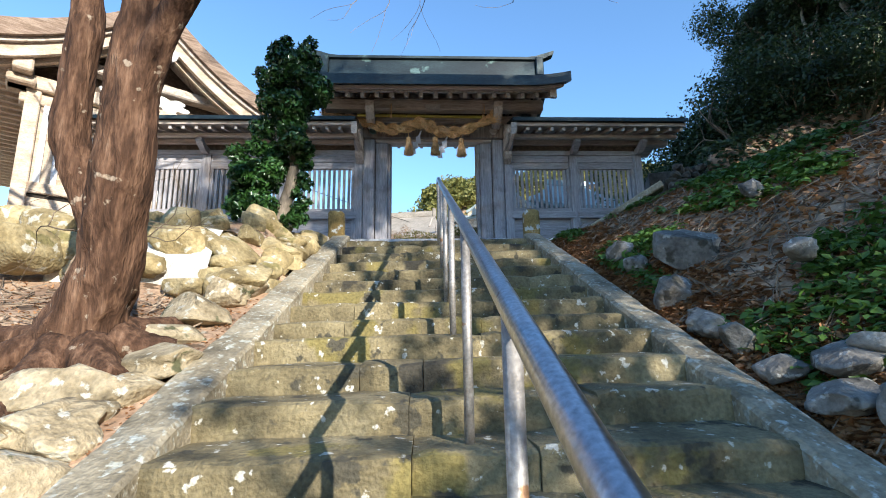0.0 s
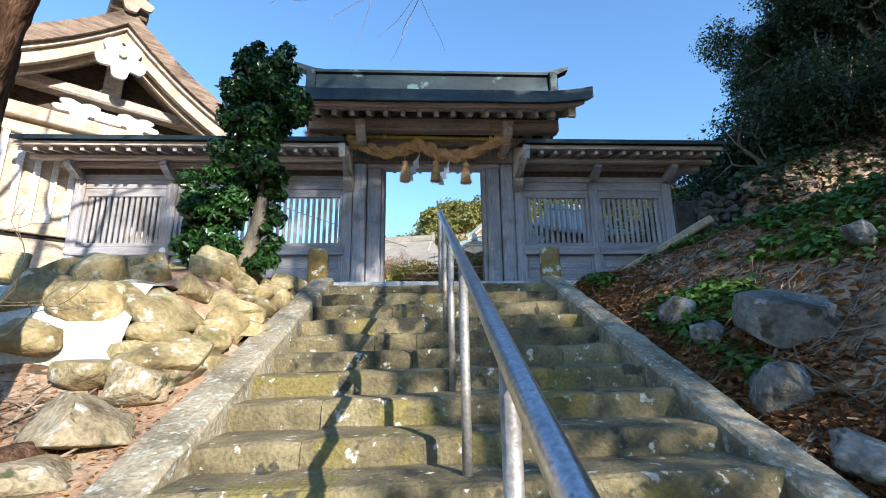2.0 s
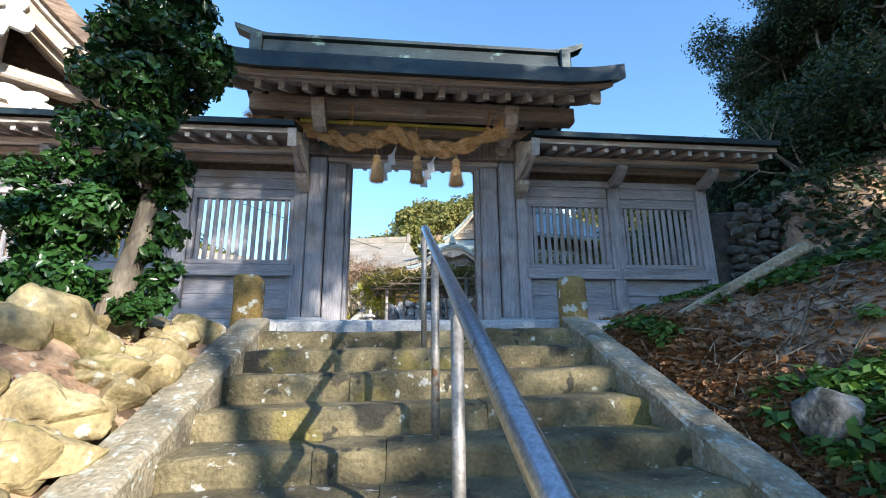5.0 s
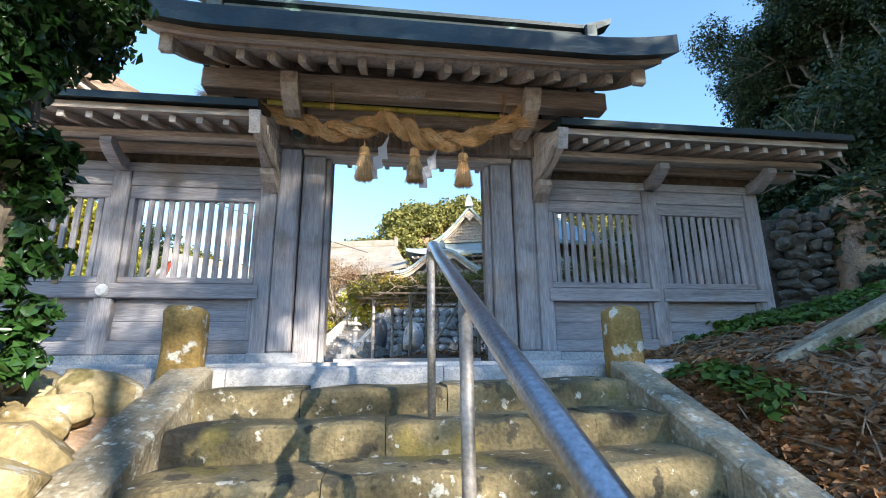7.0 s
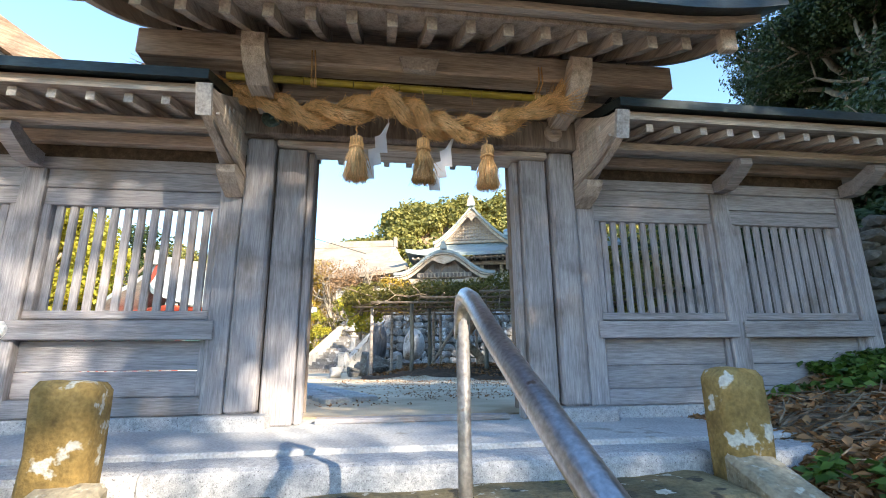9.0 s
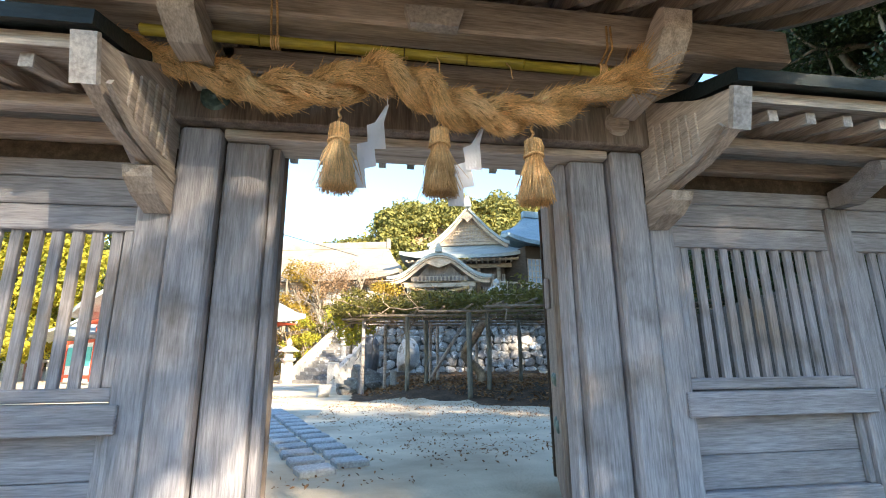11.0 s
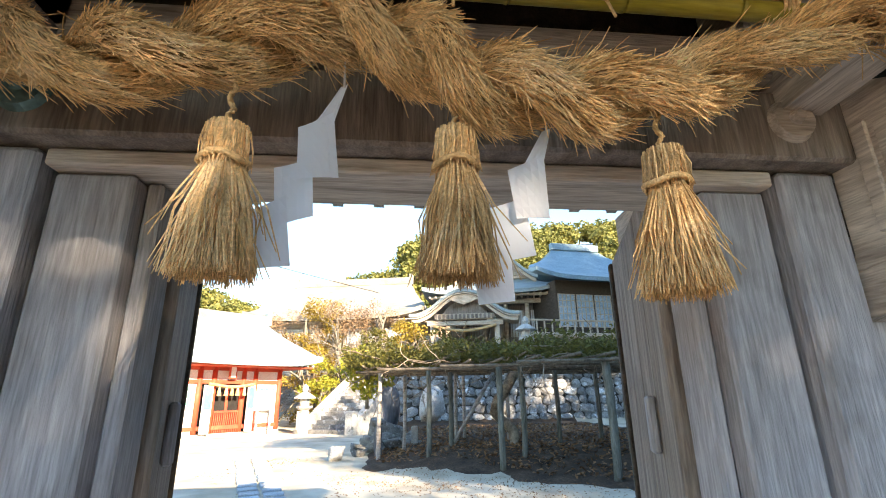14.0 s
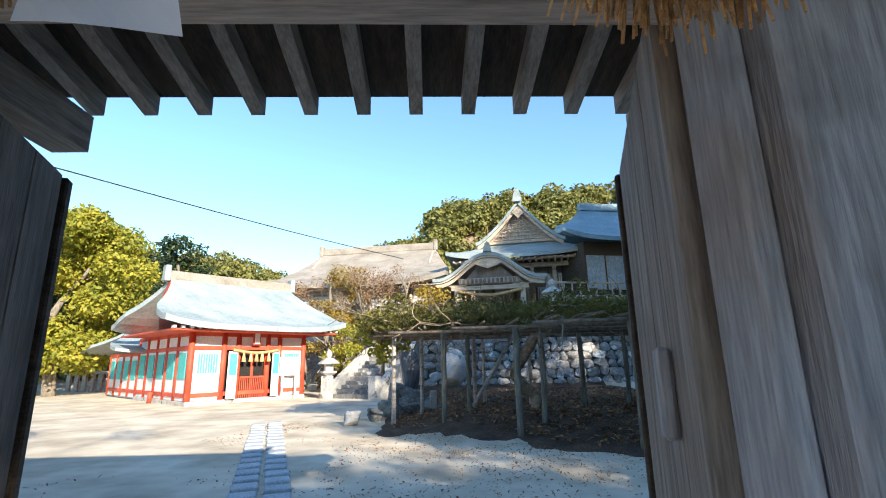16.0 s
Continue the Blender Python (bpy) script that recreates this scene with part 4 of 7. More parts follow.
part("side_wall", box(-1.72, -1.6, 0.145, 8.5, 3.0, 6.35, 0.01, GA), PALEWOOD, hall)
part("corner_post", box(-1.82, -1.6, -0.1, 0.12, 3.0, 6.3, 0.02, GA), PALEWOOD, hall)
part("corner_post", box(1.6, 1.82, -0.1, 0.12, 3.0, 6.3, 0.02, GA), PALEWOOD, hall)
part("tie_beam", box(-2.1, 2.1, -0.16, 0.1, 6.05, 6.3, 0.02, GA), PALEWOOD, hall)
part("tie_beam", box(-1.9, 1.9, -0.06, 0.2, 5.8, 6.0, 0.02, GA), PALEWOOD, hall)
part("cross_beam", box(-1.5, 1.5, -0.1, 0.2, 6.72, 6.92, 0.03, GA), BEAM_X, hall)
part("king_post", box(-0.14, 0.14, -0.08, 0.2, 6.923, 7.8, 0.02, GA), BEAM_X, hall)
for s in (1, -1):
    part("purlin_end", box(s * 1.9 - 0.14, s * 1.9 + 0.14, -0.5, 0.4, 6.2, 6.5, 0.03, GA), PALEWOOD, hall)
    part("purlin_block", box(s * 1.9 - 0.2, s * 1.9 + 0.2, -0.3, 0.3, 6.05, 6.197, 0.03, GA), PALEWOOD, hall)


def cloud_board(cx, cz, w, h, v, n=40):
    """A flat ornament with a lobed outline."""
    out = []
    for i in range(n):
        a = 2 * math.pi * i / n
        r = 1 + 0.22 * math.cos(5 * a + math.pi / 2) + 0.07 * math.cos(10 * a)
        out.append((cx + w * r * math.cos(a), cz + h * r * math.sin(a)))
    return add_prism(bmesh.new(), out, "y", v, v + 0.07, GA)


gegyo = part("gable_pendant", cloud_board(0.0, 7.38, 0.34, 0.34, -0.68), WHITE, hall, "white painted lobed gable pendant")
part("pendant_boss", add_tube(bmesh.new(), [GA @ Vector((0, -0.74, 7.45)), GA @ Vector((0, -0.66, 7.45))], 0.07, 6), BEAM_X, hall)
for s in (1, -1):
    part("frog_leg_strut", cloud_board(s * 0.42, 6.45, 0.34, 0.15, -0.14), WHITE, hall, "white carved frog-leg strut")
part("strut_block", box(-0.2, 0.2, -0.2, 0.1, 6.303, 6.5, 0.02, GA), WHITE, hall)
bm = finish(box(-0.045, 0.045, -0.05, 0.0, 4.35, 5.95, 0.006, GA), "slat", WHITE)
for k in range(14):
    u = -1.5 + 3.0 * k / 13
    v = GA.to_3x3() @ Vector((u, 0, 0))
    place("slat", bm, hall, Matrix.Translation(v))
part("mid_rail", box(-1.6, 1.6, -0.09, 0.0, 4.15, 4.34, 0.01, GA), PALEWOOD, hall)
part("low_gap", box(-1.6, 1.6, -0.012, -0.002, 4.08, 4.147, 0.002, GA), DARK, hall)
raf = finish(box(-2.7, -1.6, -0.03, 0.03, 0, 0.07, 0.005, GA @ pose(0, 0, 0, 0, 0, 0)), "rafter", PALEWOOD)
for k in range(28):
    v = GA.to_3x3() @ Vector((0, 0.2 + 0.3 * k, 6.28))
    place("rafter", raf, hall, Matrix.Translation(v))
part("ridge", box(-0.3, 0.3, -0.7, 9.0, 8.3, 8.6, 0.03, GA), BARKROOF, hall)
part("ridge_end", cloud_board(0.0, 8.55, 0.3, 0.24, -0.85), PALEWOOD, hall)

# ---- sacred rope, tassels, papers, bamboo ----
ROPE_Y = 8.45
ROPE_LINE = smooth_line([(-1.86, 8.73, 5.915), (-1.61, 8.68, 5.862), (-1.37, 8.635, 5.81), (-1.15, 8.593, 5.693), (-0.905, 8.545, 5.608), (-0.66, 8.5, 5.512), (-0.43, 8.456, 5.502), (-0.18, ROPE_Y, 5.566), (-0.03, ROPE_Y, 5.616), (0.15, ROPE_Y, 5.55), (0.315, ROPE_Y, 5.456), (0.51, ROPE_Y, 5.426), (0.74, ROPE_Y, 5.45), (1.01, 8.43, 5.545), (1.27, 8.375, 5.648), (1.36, 8.36, 5.69)], 8)


def rope_size(s):
    """Radius of the rope along its length, 0 to 1."""
    return 0.02 + 0.043 * step01(0.04, 0.36, s) - 0.017 * step01(0.7, 0.95, s)


rope = thing("straw_rope", (CX, ROPE_Y, 5.45), "thick twisted rice-straw rope hung across the gate", "rope")
RR = np.random.default_rng(11)
npt = len(ROPE_LINE)
hair_c, hair_t = [], []
for k in range(2):
    pts, rad = [], []
    for i, p in enumerate(ROPE_LINE):
        s = i / (npt - 1)
        a = 2 * math.pi * (k / 2 + 6.2 * s) + 0.6
        r = rope_size(s)
        t = (ROPE_LINE[min(i + 1, npt - 1)] - ROPE_LINE[max(i - 1, 0)]).normalized()
        u = Vector((0, 1, 0))
        w = t.cross(u)
        pts.append(p + (u * math.cos(a) + w * math.sin(a)) * r * 0.82)
        rad.append(r * 0.72)
    fine, fr = smooth_line(pts, 3), []
    for i in range(len(fine)):
        fr.append(float(np.interp(i / (len(fine) - 1), np.linspace(0, 1, len(rad)), rad)))
    bm = add_tube(bmesh.new(), fine, fr, 18, True, 0.2, k * 9)
    part("strand", bm, ROPE, rope, smooth=True)
    for i in range(1, len(fine) - 1):
        t = (fine[i + 1] - fine[i - 1]).normalized()
        for _ in range(56):
            d = Vector(RR.normal(0, 1, 3))
            d = (d - t * d.dot(t)).normalized()
            hair_c.append(fine[i] + d * fr[i] * 1.0 + t * RR.uniform(-0.02, 0.02))
            hair_t.append((t + d * (RR.uniform(0.0, 0.15) if RR.random() < 0.95 else RR.uniform(0.4, 1.0)) + d.cross(t) * RR.normal(0, 0.2)).normalized())
    for s in np.linspace(0.06, 0.94, 17):
        i = int(s * (len(fine) - 1))
        t = (fine[min(i + 2, len(fine) - 1)] - fine[i - 2]).normalized()
        u = t.cross(Vector((0.2, 0.9, 0.3))).normalized()
        w = t.cross(u)
        ring = [fine[i] + (u * math.cos(a) + w * math.sin(a)) * (fr[i] * 1.06) + t * 0.02 * math.sin(a) for a in np.linspace(0, 2 * math.pi, 15)]
        part("binding", add_tube(bmesh.new(), ring, 0.0035, 5), STRAW, rope, smooth=True)


def straws(name, roots, dirs, lengths, width, material, rng, bend=0.0):
    """Fine straws: three-sided tapering blades of two lengths each."""
    verts, faces = [], []
    for r, d, ln in zip(roots, dirs, lengths):
        r, d = Vector(r), Vector(d)
        u = d.cross(Vector(rng.normal(0, 1, 3))).normalized()
        w = d.cross(u)
        k = len(verts)
        mid = r + d * ln * 0.5 + u * ln * rng.normal(0, 0.04)
        end = r + d * ln + Vector((0, 0, -bend * ln)) + w * ln * rng.normal(0, 0.05)
        for c, s in ((r, 1.0), (mid, 1.0), (end, 0.55)):
            for a in (0, 2.1, 4.2):
                verts.append(c + (u * math.cos(a) + w * math.sin(a)) * width * s)
        for j in (0, 3):
            for a in range(3):
                b = (a + 1) % 3
                faces.append((k + j + a, k + j + b, k + j + 3 + b, k + j + 3 + a))
        faces.append((k + 8, k + 7, k + 6))
    return raw(name, verts, faces, material)


place("loose_straw", straws("loose_straw", hair_c, hair_t, RR.uniform(0.03, 0.095, len(hair_c)), 0.0017, STRAW, RR), rope)["kind"] = "stuff"
ends_c, ends_d = [], []
for base, way, n, spread in ((ROPE_LINE[-1], Vector((0.75, -0.05, 0.5)), 800, 0.4), (ROPE_LINE[0], Vector((-0.95, 0, 0.05)), 300, 0.3)):
    for _ in range(n):
        off = Vector(RR.normal(0, 1, 3)) * 0.025
        ends_c.append(base - way * 0.06 + off)
        ends_d.append((way + Vector(RR.normal(0, spread * 0.55, 3)) + off * 6).normalized())
place("frayed_end", straws("frayed_end", ends_c, ends_d, RR.uniform(0.12, 0.24, len(ends_c)), 0.0022, STRAW, RR), rope, None, "splayed straw ends")["kind"] = "stuff"


def tassel(x, ztop, zbot, seed, tone):
    rng = np.random.default_rng(seed)
    t = thing("straw_tassel", (x, ROPE_Y, zbot), "broom-like rice-straw tassel hanging from the rope", "tassel", "rope tassels")
    h = ztop - zbot
    zt = ztop - h * 0.28
    cord = []
    for i in range(14):
        a = i * 1.1
        cord.append((x + 0.006 * math.cos(a), ROPE_Y + 0.006 * math.sin(a), ztop - 0.02 + i * 0.0095))
    part("cord", add_tube(bmesh.new(), cord, 0.007, 6), STRAW, t, smooth=True)
    bm = bmesh.new()
    prof = [(0.012, -0.006), (0.036, -0.016), (0.043, -0.05), (0.043, -0.085), (0.04, zt - ztop)]
    add_tube(bm, [(x, ROPE_Y, ztop + p[1]) for p in prof], [p[0] for p in prof], 20, True, 0.06, seed)
    part("head", bm, STRAW, t, smooth=True)
    roots, dirs, lens = [], [], []
    for i in range(900):
        a = rng.uniform(0, 2 * math.pi)
        rr = math.sqrt(rng.uniform(0, 1))
        out = Vector((math.cos(a), math.sin(a), 0))
        roots.append(Vector((x, ROPE_Y, zt)) + out * 0.036 * rr)
        ang = 0.215 * rr + rng.normal(0, 0.02)
        dirs.append((out * math.sin(ang) + Vector((0, 0, -math.cos(ang)))).normalized())
        lens.append((zt - zbot) * rng.uniform(0.93, 1.04) / math.cos(ang))
    for i in range(14):
        a = rng.uniform(0, 2 * math.pi)
        out = Vector((math.cos(a), math.sin(a), 0))
        roots.append(Vector((x, ROPE_Y, zt)) + out * 0.036)
        dirs.append((out * rng.uniform(0.3, 0.5) + Vector((0, 0, -1))).normalized())
        lens.append((zt - zbot) * rng.uniform(0.6, 1.1))
    place("skirt", straws("skirt", roots, dirs, lens, 0.0023, STRAW, rng), t)["kind"] = "stuff"
    roots, dirs, lens = [], [], []
    for i in range(420):
        a = rng.uniform(0, 2 * math.pi)
        out = Vector((math.cos(a), math.sin(a), 0))
        roots.append(Vector((x, ROPE_Y, ztop - 0.012)) + out * 0.046 * math.sqrt(rng.uniform(0.2, 1)))
        dirs.append((out * rng.uniform(0.0, 0.1) + Vector((0, 0, -1))).normalized())
        lens.append(rng.uniform(0.07, 0.11))
    place("head_thatch", straws("head_thatch", roots, dirs, lens, 0.0022, STRAW, rng), t)["kind"] = "stuff"
    for k, dz in enumerate((0.0, 0.012)):
        ring = [(x + 0.05 * math.cos(a), ROPE_Y + 0.05 * math.sin(a), zt + dz + 0.004 * math.sin(3 * a)) for a in np.linspace(0, 2 * math.pi, 25)]
        part("tie", add_tube(bmesh.new(), ring, 0.0075, 8), STRAW, t, smooth=True)
    part("knot", stone(0.022, 0.015, 0.016, seed, 2), STRAW, t, smooth=True)
    t.children[-1].matrix_basis = Matrix.Translation((x + 0.03, ROPE_Y - 0.045, zt + 0.004))


tassel(-0.262, 5.32, 4.967, 3, 0)
tassel(0.247, 5.33, 4.967, 5, 0)
tassel(0.75, 5.3, 4.94, 8, 0)


def shide(x, z, h, seed):
    """A zigzag of folded paper, four leaves."""
    ob = thing("paper_streamer", (x, ROPE_Y, z), "white zigzag folded paper streamer hanging from the rope", "paper streamer", "paper streamers")
    w, k = 0.07, h / 4.3
    p = [(0.0, 0.0)]
    x0, z0 = x, z
    quads = []
    cur = Vector((x0, ROPE_Y + 0.06, z0))
    quads.append([cur, cur + Vector((0.02, 0, 0.004)), cur + Vector((-0.012, -0.008, -k * 1.02)), cur + Vector((-0.055, 0.0, -k * 0.85))])
    a = cur + Vector((-0.085, 0.0, -k * 0.95))
    for i in range(3):
        tilt = 0.014 * (1 if i % 2 else -1)
        quads.append([a + Vector((-0.01, 0, 0)), a + Vector((0.076, tilt, 0.03)), a + Vector((0.092, -tilt, -k * 1.02)), a + Vector((0.0, tilt, -k * 1.16))])
        a = a + Vector((-0.048, 0.004, -k * 0.86))
    for q in quads:
        bm = bmesh.new()
        v = []
        n = 5
        for i in range(n + 1):
            for j in range(n + 1):
                s, t = i / n, j / n
                c = q[0].lerp(q[1], s).lerp(q[3].lerp(q[2], s), t)
                c = c + Vector((0, 0.006 * math.sin(3 * s + 2 * t + seed), 0))
                v.append(bm.verts.new(c))
        for i in range(n):
            for j in range(n):
                a = i * (n + 1) + j
                bm.faces.new((v[a], v[a + 1], v[a + n + 2], v[a + n + 1]))
        bmesh.ops.solidify(bm, geom=bm.faces[:], thickness=0.0012)
        part("fold", bm, PAPERY, ob)
    part("hanging_string", add_tube(bmesh.new(), [(x + 0.01, ROPE_Y + 0.06, z - 0.005), (x + 0.01, ROPE_Y + 0.05, z + 0.03), (x + 0.01, ROPE_Y + 0.03, z + 0.08)], 0.003, 5), PAPERY, ob)


shide(-0.032, 5.475, 0.54, 1)
shide(0.478, 5.37, 0.505, 2)

pole = thing("bamboo_pole", (0.1, 8.38, 5.68), "green-yellow bamboo pole tied above the straw rope", "pole")
xs = [-1.25, -0.95, -0.68, -0.3, 0.06, 0.4, 0.72, 1.05, 1.3]
for a, b in zip(xs, xs[1:]):
    z0, z1 = 5.76 - 0.01 * a, 5.76 - 0.01 * b
    part("internode", add_tube(bmesh.new(), [(a + 0.004, 8.46, z0), (a + 0.012, 8.46, z0), (b - 0.012, 8.46, z1), (b - 0.002, 8.46, z1)], [0.031, 0.029, 0.029, 0.032], 14), BAMBOO, pole, smooth=True)
for x in (-0.62, 1.17):
    for k in range(4):
        ring = [(x + 0.012 * k, 8.46 + 0.034 * math.cos(a), 5.76 + 0.034 * math.sin(a)) for a in np.linspace(0, 2 * math.pi, 13)]
        part("lashing", add_tube(bmesh.new(), ring, 0.005, 5), STRAW, pole, smooth=True)
    part("hanging_cord", add_tube(bmesh.new(), [(x, 8.43, 5.78), (x + 0.01, 8.36, 5.83), (x + 0.008, 8.345, 5.96)], 0.006, 6), STRAW, pole, smooth=True)
    part("hanging_cord", add_tube(bmesh.new(), [(x + 0.03, 8.43, 5.78), (x + 0.04, 8.36, 5.83), (x + 0.03, 8.345, 5.96)], 0.006, 6), STRAW, pole, smooth=True)
for x in (-0.05, 0.235, 0.62):
    part("thin_cord", add_tube(bmesh.new(), [(x, 8.44, 5.74), (x + 0.005, 8.38, 5.67), (x, 8.34, 5.58)], 0.004, 5), STRAW, pole, smooth=True)

# ---- boulders beside the stairs ----
def boulder(x, y, z, rx, rz, k, material, label, group, ry=None, tilt=0.0, rough=0.16):
    bm = stone(rx, ry or rx * 0.8, rz, k * 1.37 + 0.3, 4 if rx > 0.15 else 3, rough)
    bmesh.ops.rotate(bm, verts=bm.verts[:], cent=(0, 0, 0), matrix=Euler((0.1 * math.sin(k * 3), tilt, 0.5 * math.sin(k * 5))).to_matrix())
    bmesh.ops.translate(bm, verts=bm.verts[:], vec=(x, y, z))
    tagged(part("boulder", bm, material, smooth=True), label, "boulder", group)


BANK = [(-2.62, 5.05, 2.79, 0.18, 0.18), (-2.11, 5.05, 2.8, 0.36, 0.17), (-2.92, 4.85, 2.58, 0.28, 0.17), (-2.44, 4.8, 2.48, 0.26, 0.17), (-1.95, 4.88, 2.55, 0.28, 0.12), (-1.78, 4.62, 2.24, 0.36, 0.17),
        (-2.2, 4.5, 2.2, 0.22, 0.13), (-1.63, 5.2, 2.51, 0.18, 0.15), (-1.62, 5.55, 2.66, 0.18, 0.15), (-2.7, 4.5, 2.24, 0.2, 0.13), (-1.75, 5.45, 2.75, 0.16, 0.12), (-1.65, 5.0, 2.34, 0.14, 0.12)]
BANK2 = [(-3.06, 5.3, 2.84, 0.17, 0.12), (-1.62, 5.25, 2.4, 0.13, 0.12), (-3.54, 5.3, 2.87, 0.15, 0.12), (-3.1, 4.5, 2.2, 0.22, 0.16), (-3.45, 4.6, 2.4, 0.2, 0.18), (-1.6, 5.9, 2.8, 0.15, 0.12),
         (-3.64, 4.3, 2.36, 0.31, 0.2), (-3.7, 4.7, 2.64, 0.23, 0.23), (-4.1, 4.7, 2.68, 0.22, 0.17), (-4.6, 4.7, 2.6, 0.3, 0.22), (-1.85, 6.0, 2.88, 0.16, 0.12), (-2.4, 5.4, 2.85, 0.2, 0.12)]
BANK3 = [(-1.72, 5.9, 2.92, 0.17, 0.11), (-2.1, 5.75, 2.93, 0.2, 0.12), (-2.55, 5.6, 2.95, 0.22, 0.12), (-1.68, 6.25, 2.98, 0.14, 0.1), (-1.75, 6.65, 3.02, 0.18, 0.1), (-2.2, 6.9, 3.04, 0.2, 0.1), (-2.7, 6.3, 3.02, 0.24, 0.12), (-2.5, 7.1, 3.04, 0.16, 0.09), (-1.8, 7.05, 3.03, 0.15, 0.09), (-3.1, 5.9, 2.98, 0.25, 0.13), (-3.3, 6.7, 3.03, 0.22, 0.11), (-2.0, 6.2, 2.98, 0.13, 0.08)]
rng = np.random.default_rng(17)
BANK4 = []
for k in range(9):
    y = 4.75 + 0.29 * k
    for x in (-1.66 - 0.05 * math.sin(k * 2), -1.98 + 0.07 * math.sin(k * 3)):
        if x < -1.8 and k % 2:
            continue
        BANK4.append((x, y + rng.uniform(-0.08, 0.08), ground_z(x, y) + rng.uniform(0.0, 0.07), rng.uniform(0.16, 0.27), rng.uniform(0.11, 0.16)))
for k, (x, y, z, rx, rz) in enumerate(BANK + BANK2 + BANK3 + BANK4):
    if x > -2.25:
        z = min(z, ground_z(x, y) + 0.45 * rz)
    boulder(x, y, z, rx * 1.12, rz * 1.12, k, OCHRE, "weathered ochre boulder in the mortared stone bank", "bank boulders", tilt=0.35 * math.sin(k * 2.1))
bm = bmesh.new()
n = 36
rows = []
for i in range(n + 1):
    x = -3.6 + 1.5 * i / n
    row = []
    for j, (y, z) in enumerate(((4.7, 1.95), (4.7, 2.15), (4.72, 2.25), (4.8, 2.4), (4.9, 2.55), (5.05, 2.68), (5.3, 2.74), (5.6, 2.7))):
        q = Vector((x * 2.6, y * 2.6, z))
        row.append(bm.verts.new((x, y - 0.13 + 0.05 * noise.noise(q), z - 0.25 * step01(-2.1, -1.75, x) + 0.05 * noise.noise(q + Vector((4, 4, 0))))))
    rows.append(row)
for a, b in zip(rows, rows[1:]):
    for j in range(7):
        bm.faces.new((a[j], b[j], b[j + 1], a[j + 1]))
tagged(part("mortar_bank", bm, MORTAR, smooth=True), "pale mortar between the bank's boulders", "mortar", kind="structure")
for k, (x, y, z, rx, rz) in enumerate([(-1.8, 4.33, 1.94, 0.17, 0.14), (-1.8, 3.94, 1.75, 0.26, 0.13), (-1.74, 4.58, 2.02, 0.18, 0.12), (-1.85, 3.55, 1.56, 0.22, 0.1), (-1.72, 3.2, 1.42, 0.24, 0.11), (-1.9, 2.79, 1.25, 0.26, 0.15),
                                       (-1.82, 2.45, 1.1, 0.2, 0.15), (-1.76, 2.1, 0.95, 0.22, 0.17), (-1.8, 1.7, 0.8, 0.22, 0.15), (-1.66, 2.8, 1.26, 0.13, 0.1), (-2.2, 3.3, 1.45, 0.12, 0.08), (-2.1, 2.3, 1.05, 0.24, 0.14), (-1.7, 1.25, 0.6, 0.18, 0.14)]):
    boulder(x, y, z - 0.02, rx * 1.3, rz * 1.15, k + 40, ROCKTAN, "sunlit grey-tan rock half sunk in reddish earth", "bank-side boulders", rx * 1.25, 0.2 * math.sin(k), 0.34)
bm = bmesh.new()
add_tube(bm, [(-2.0, 3.42, 1.46), (-2.0, 3.42, 1.6), (-2.0, 3.42, 1.62)], [0.11, 0.13, 0.12], 18, True, 0.05)
tagged(part("clay_pot", bm, OCHRE, smooth=True), "small round stump-like pot at the tree's foot", "pot")
for k, (x, y, z, rx, rz) in enumerate([(2.47, 4.37, 2.33, 0.34, 0.24), (2.27, 5.22, 2.42, 0.15, 0.16), (2.22, 4.76, 2.25, 0.13, 0.13), (2.24, 4.08, 1.87, 0.28, 0.18), (2.12, 3.42, 1.6, 0.16, 0.11), (2.12, 3.1, 1.46, 0.16, 0.11),
                                       (2.26, 2.49, 1.35, 0.22, 0.09), (2.15, 2.4, 1.2, 0.19, 0.1), (2.2, 2.1, 1.16, 0.17, 0.15), (2.38, 2.44, 1.46, 0.12, 0.07), (2.08, 2.75, 1.32, 0.15, 0.09), (2.35, 1.6, 1.0, 0.22, 0.15), (2.2, 1.2, 0.8, 0.2, 0.16), (3.2, 6.7, 3.36, 0.2, 0.14), (2.9, 6.9, 3.14, 0.3, 0.1), (2.7, 3.2, 2.1, 0.12, 0.08), (3.4, 4.5, 2.95, 0.14, 0.1)]):
    boulder(x, y, z, rx, rz, k + 70, GREYROCK, "grey lichened rock set in the leafy slope", "slope rocks", tilt=0.3 * math.sin(k * 1.7), rough=0.24)
bm = bmesh.new()
m = look((2.5, 7.05, 3.06), (3.62, 6.5, 3.74))
add_box(bm, -0.17, 0.17, -0.05, 0.05, -1.35, 0.0, 0.02, m)
bmesh.ops.subdivide_edges(bm, edges=bm.edges[:], cuts=3, use_grid_fill=True)
for v in bm.verts:
    v.co += Vector((noise.noise(v.co * 4), noise.noise(v.co * 4 + Vector((3, 0, 0))), noise.noise(v.co * 4 + Vector((0, 3, 0))))) * 0.02
tagged(part("stone_slab", bm, CURB, smooth=False), "long grey stone slab lying aslant on the slope", "slab")

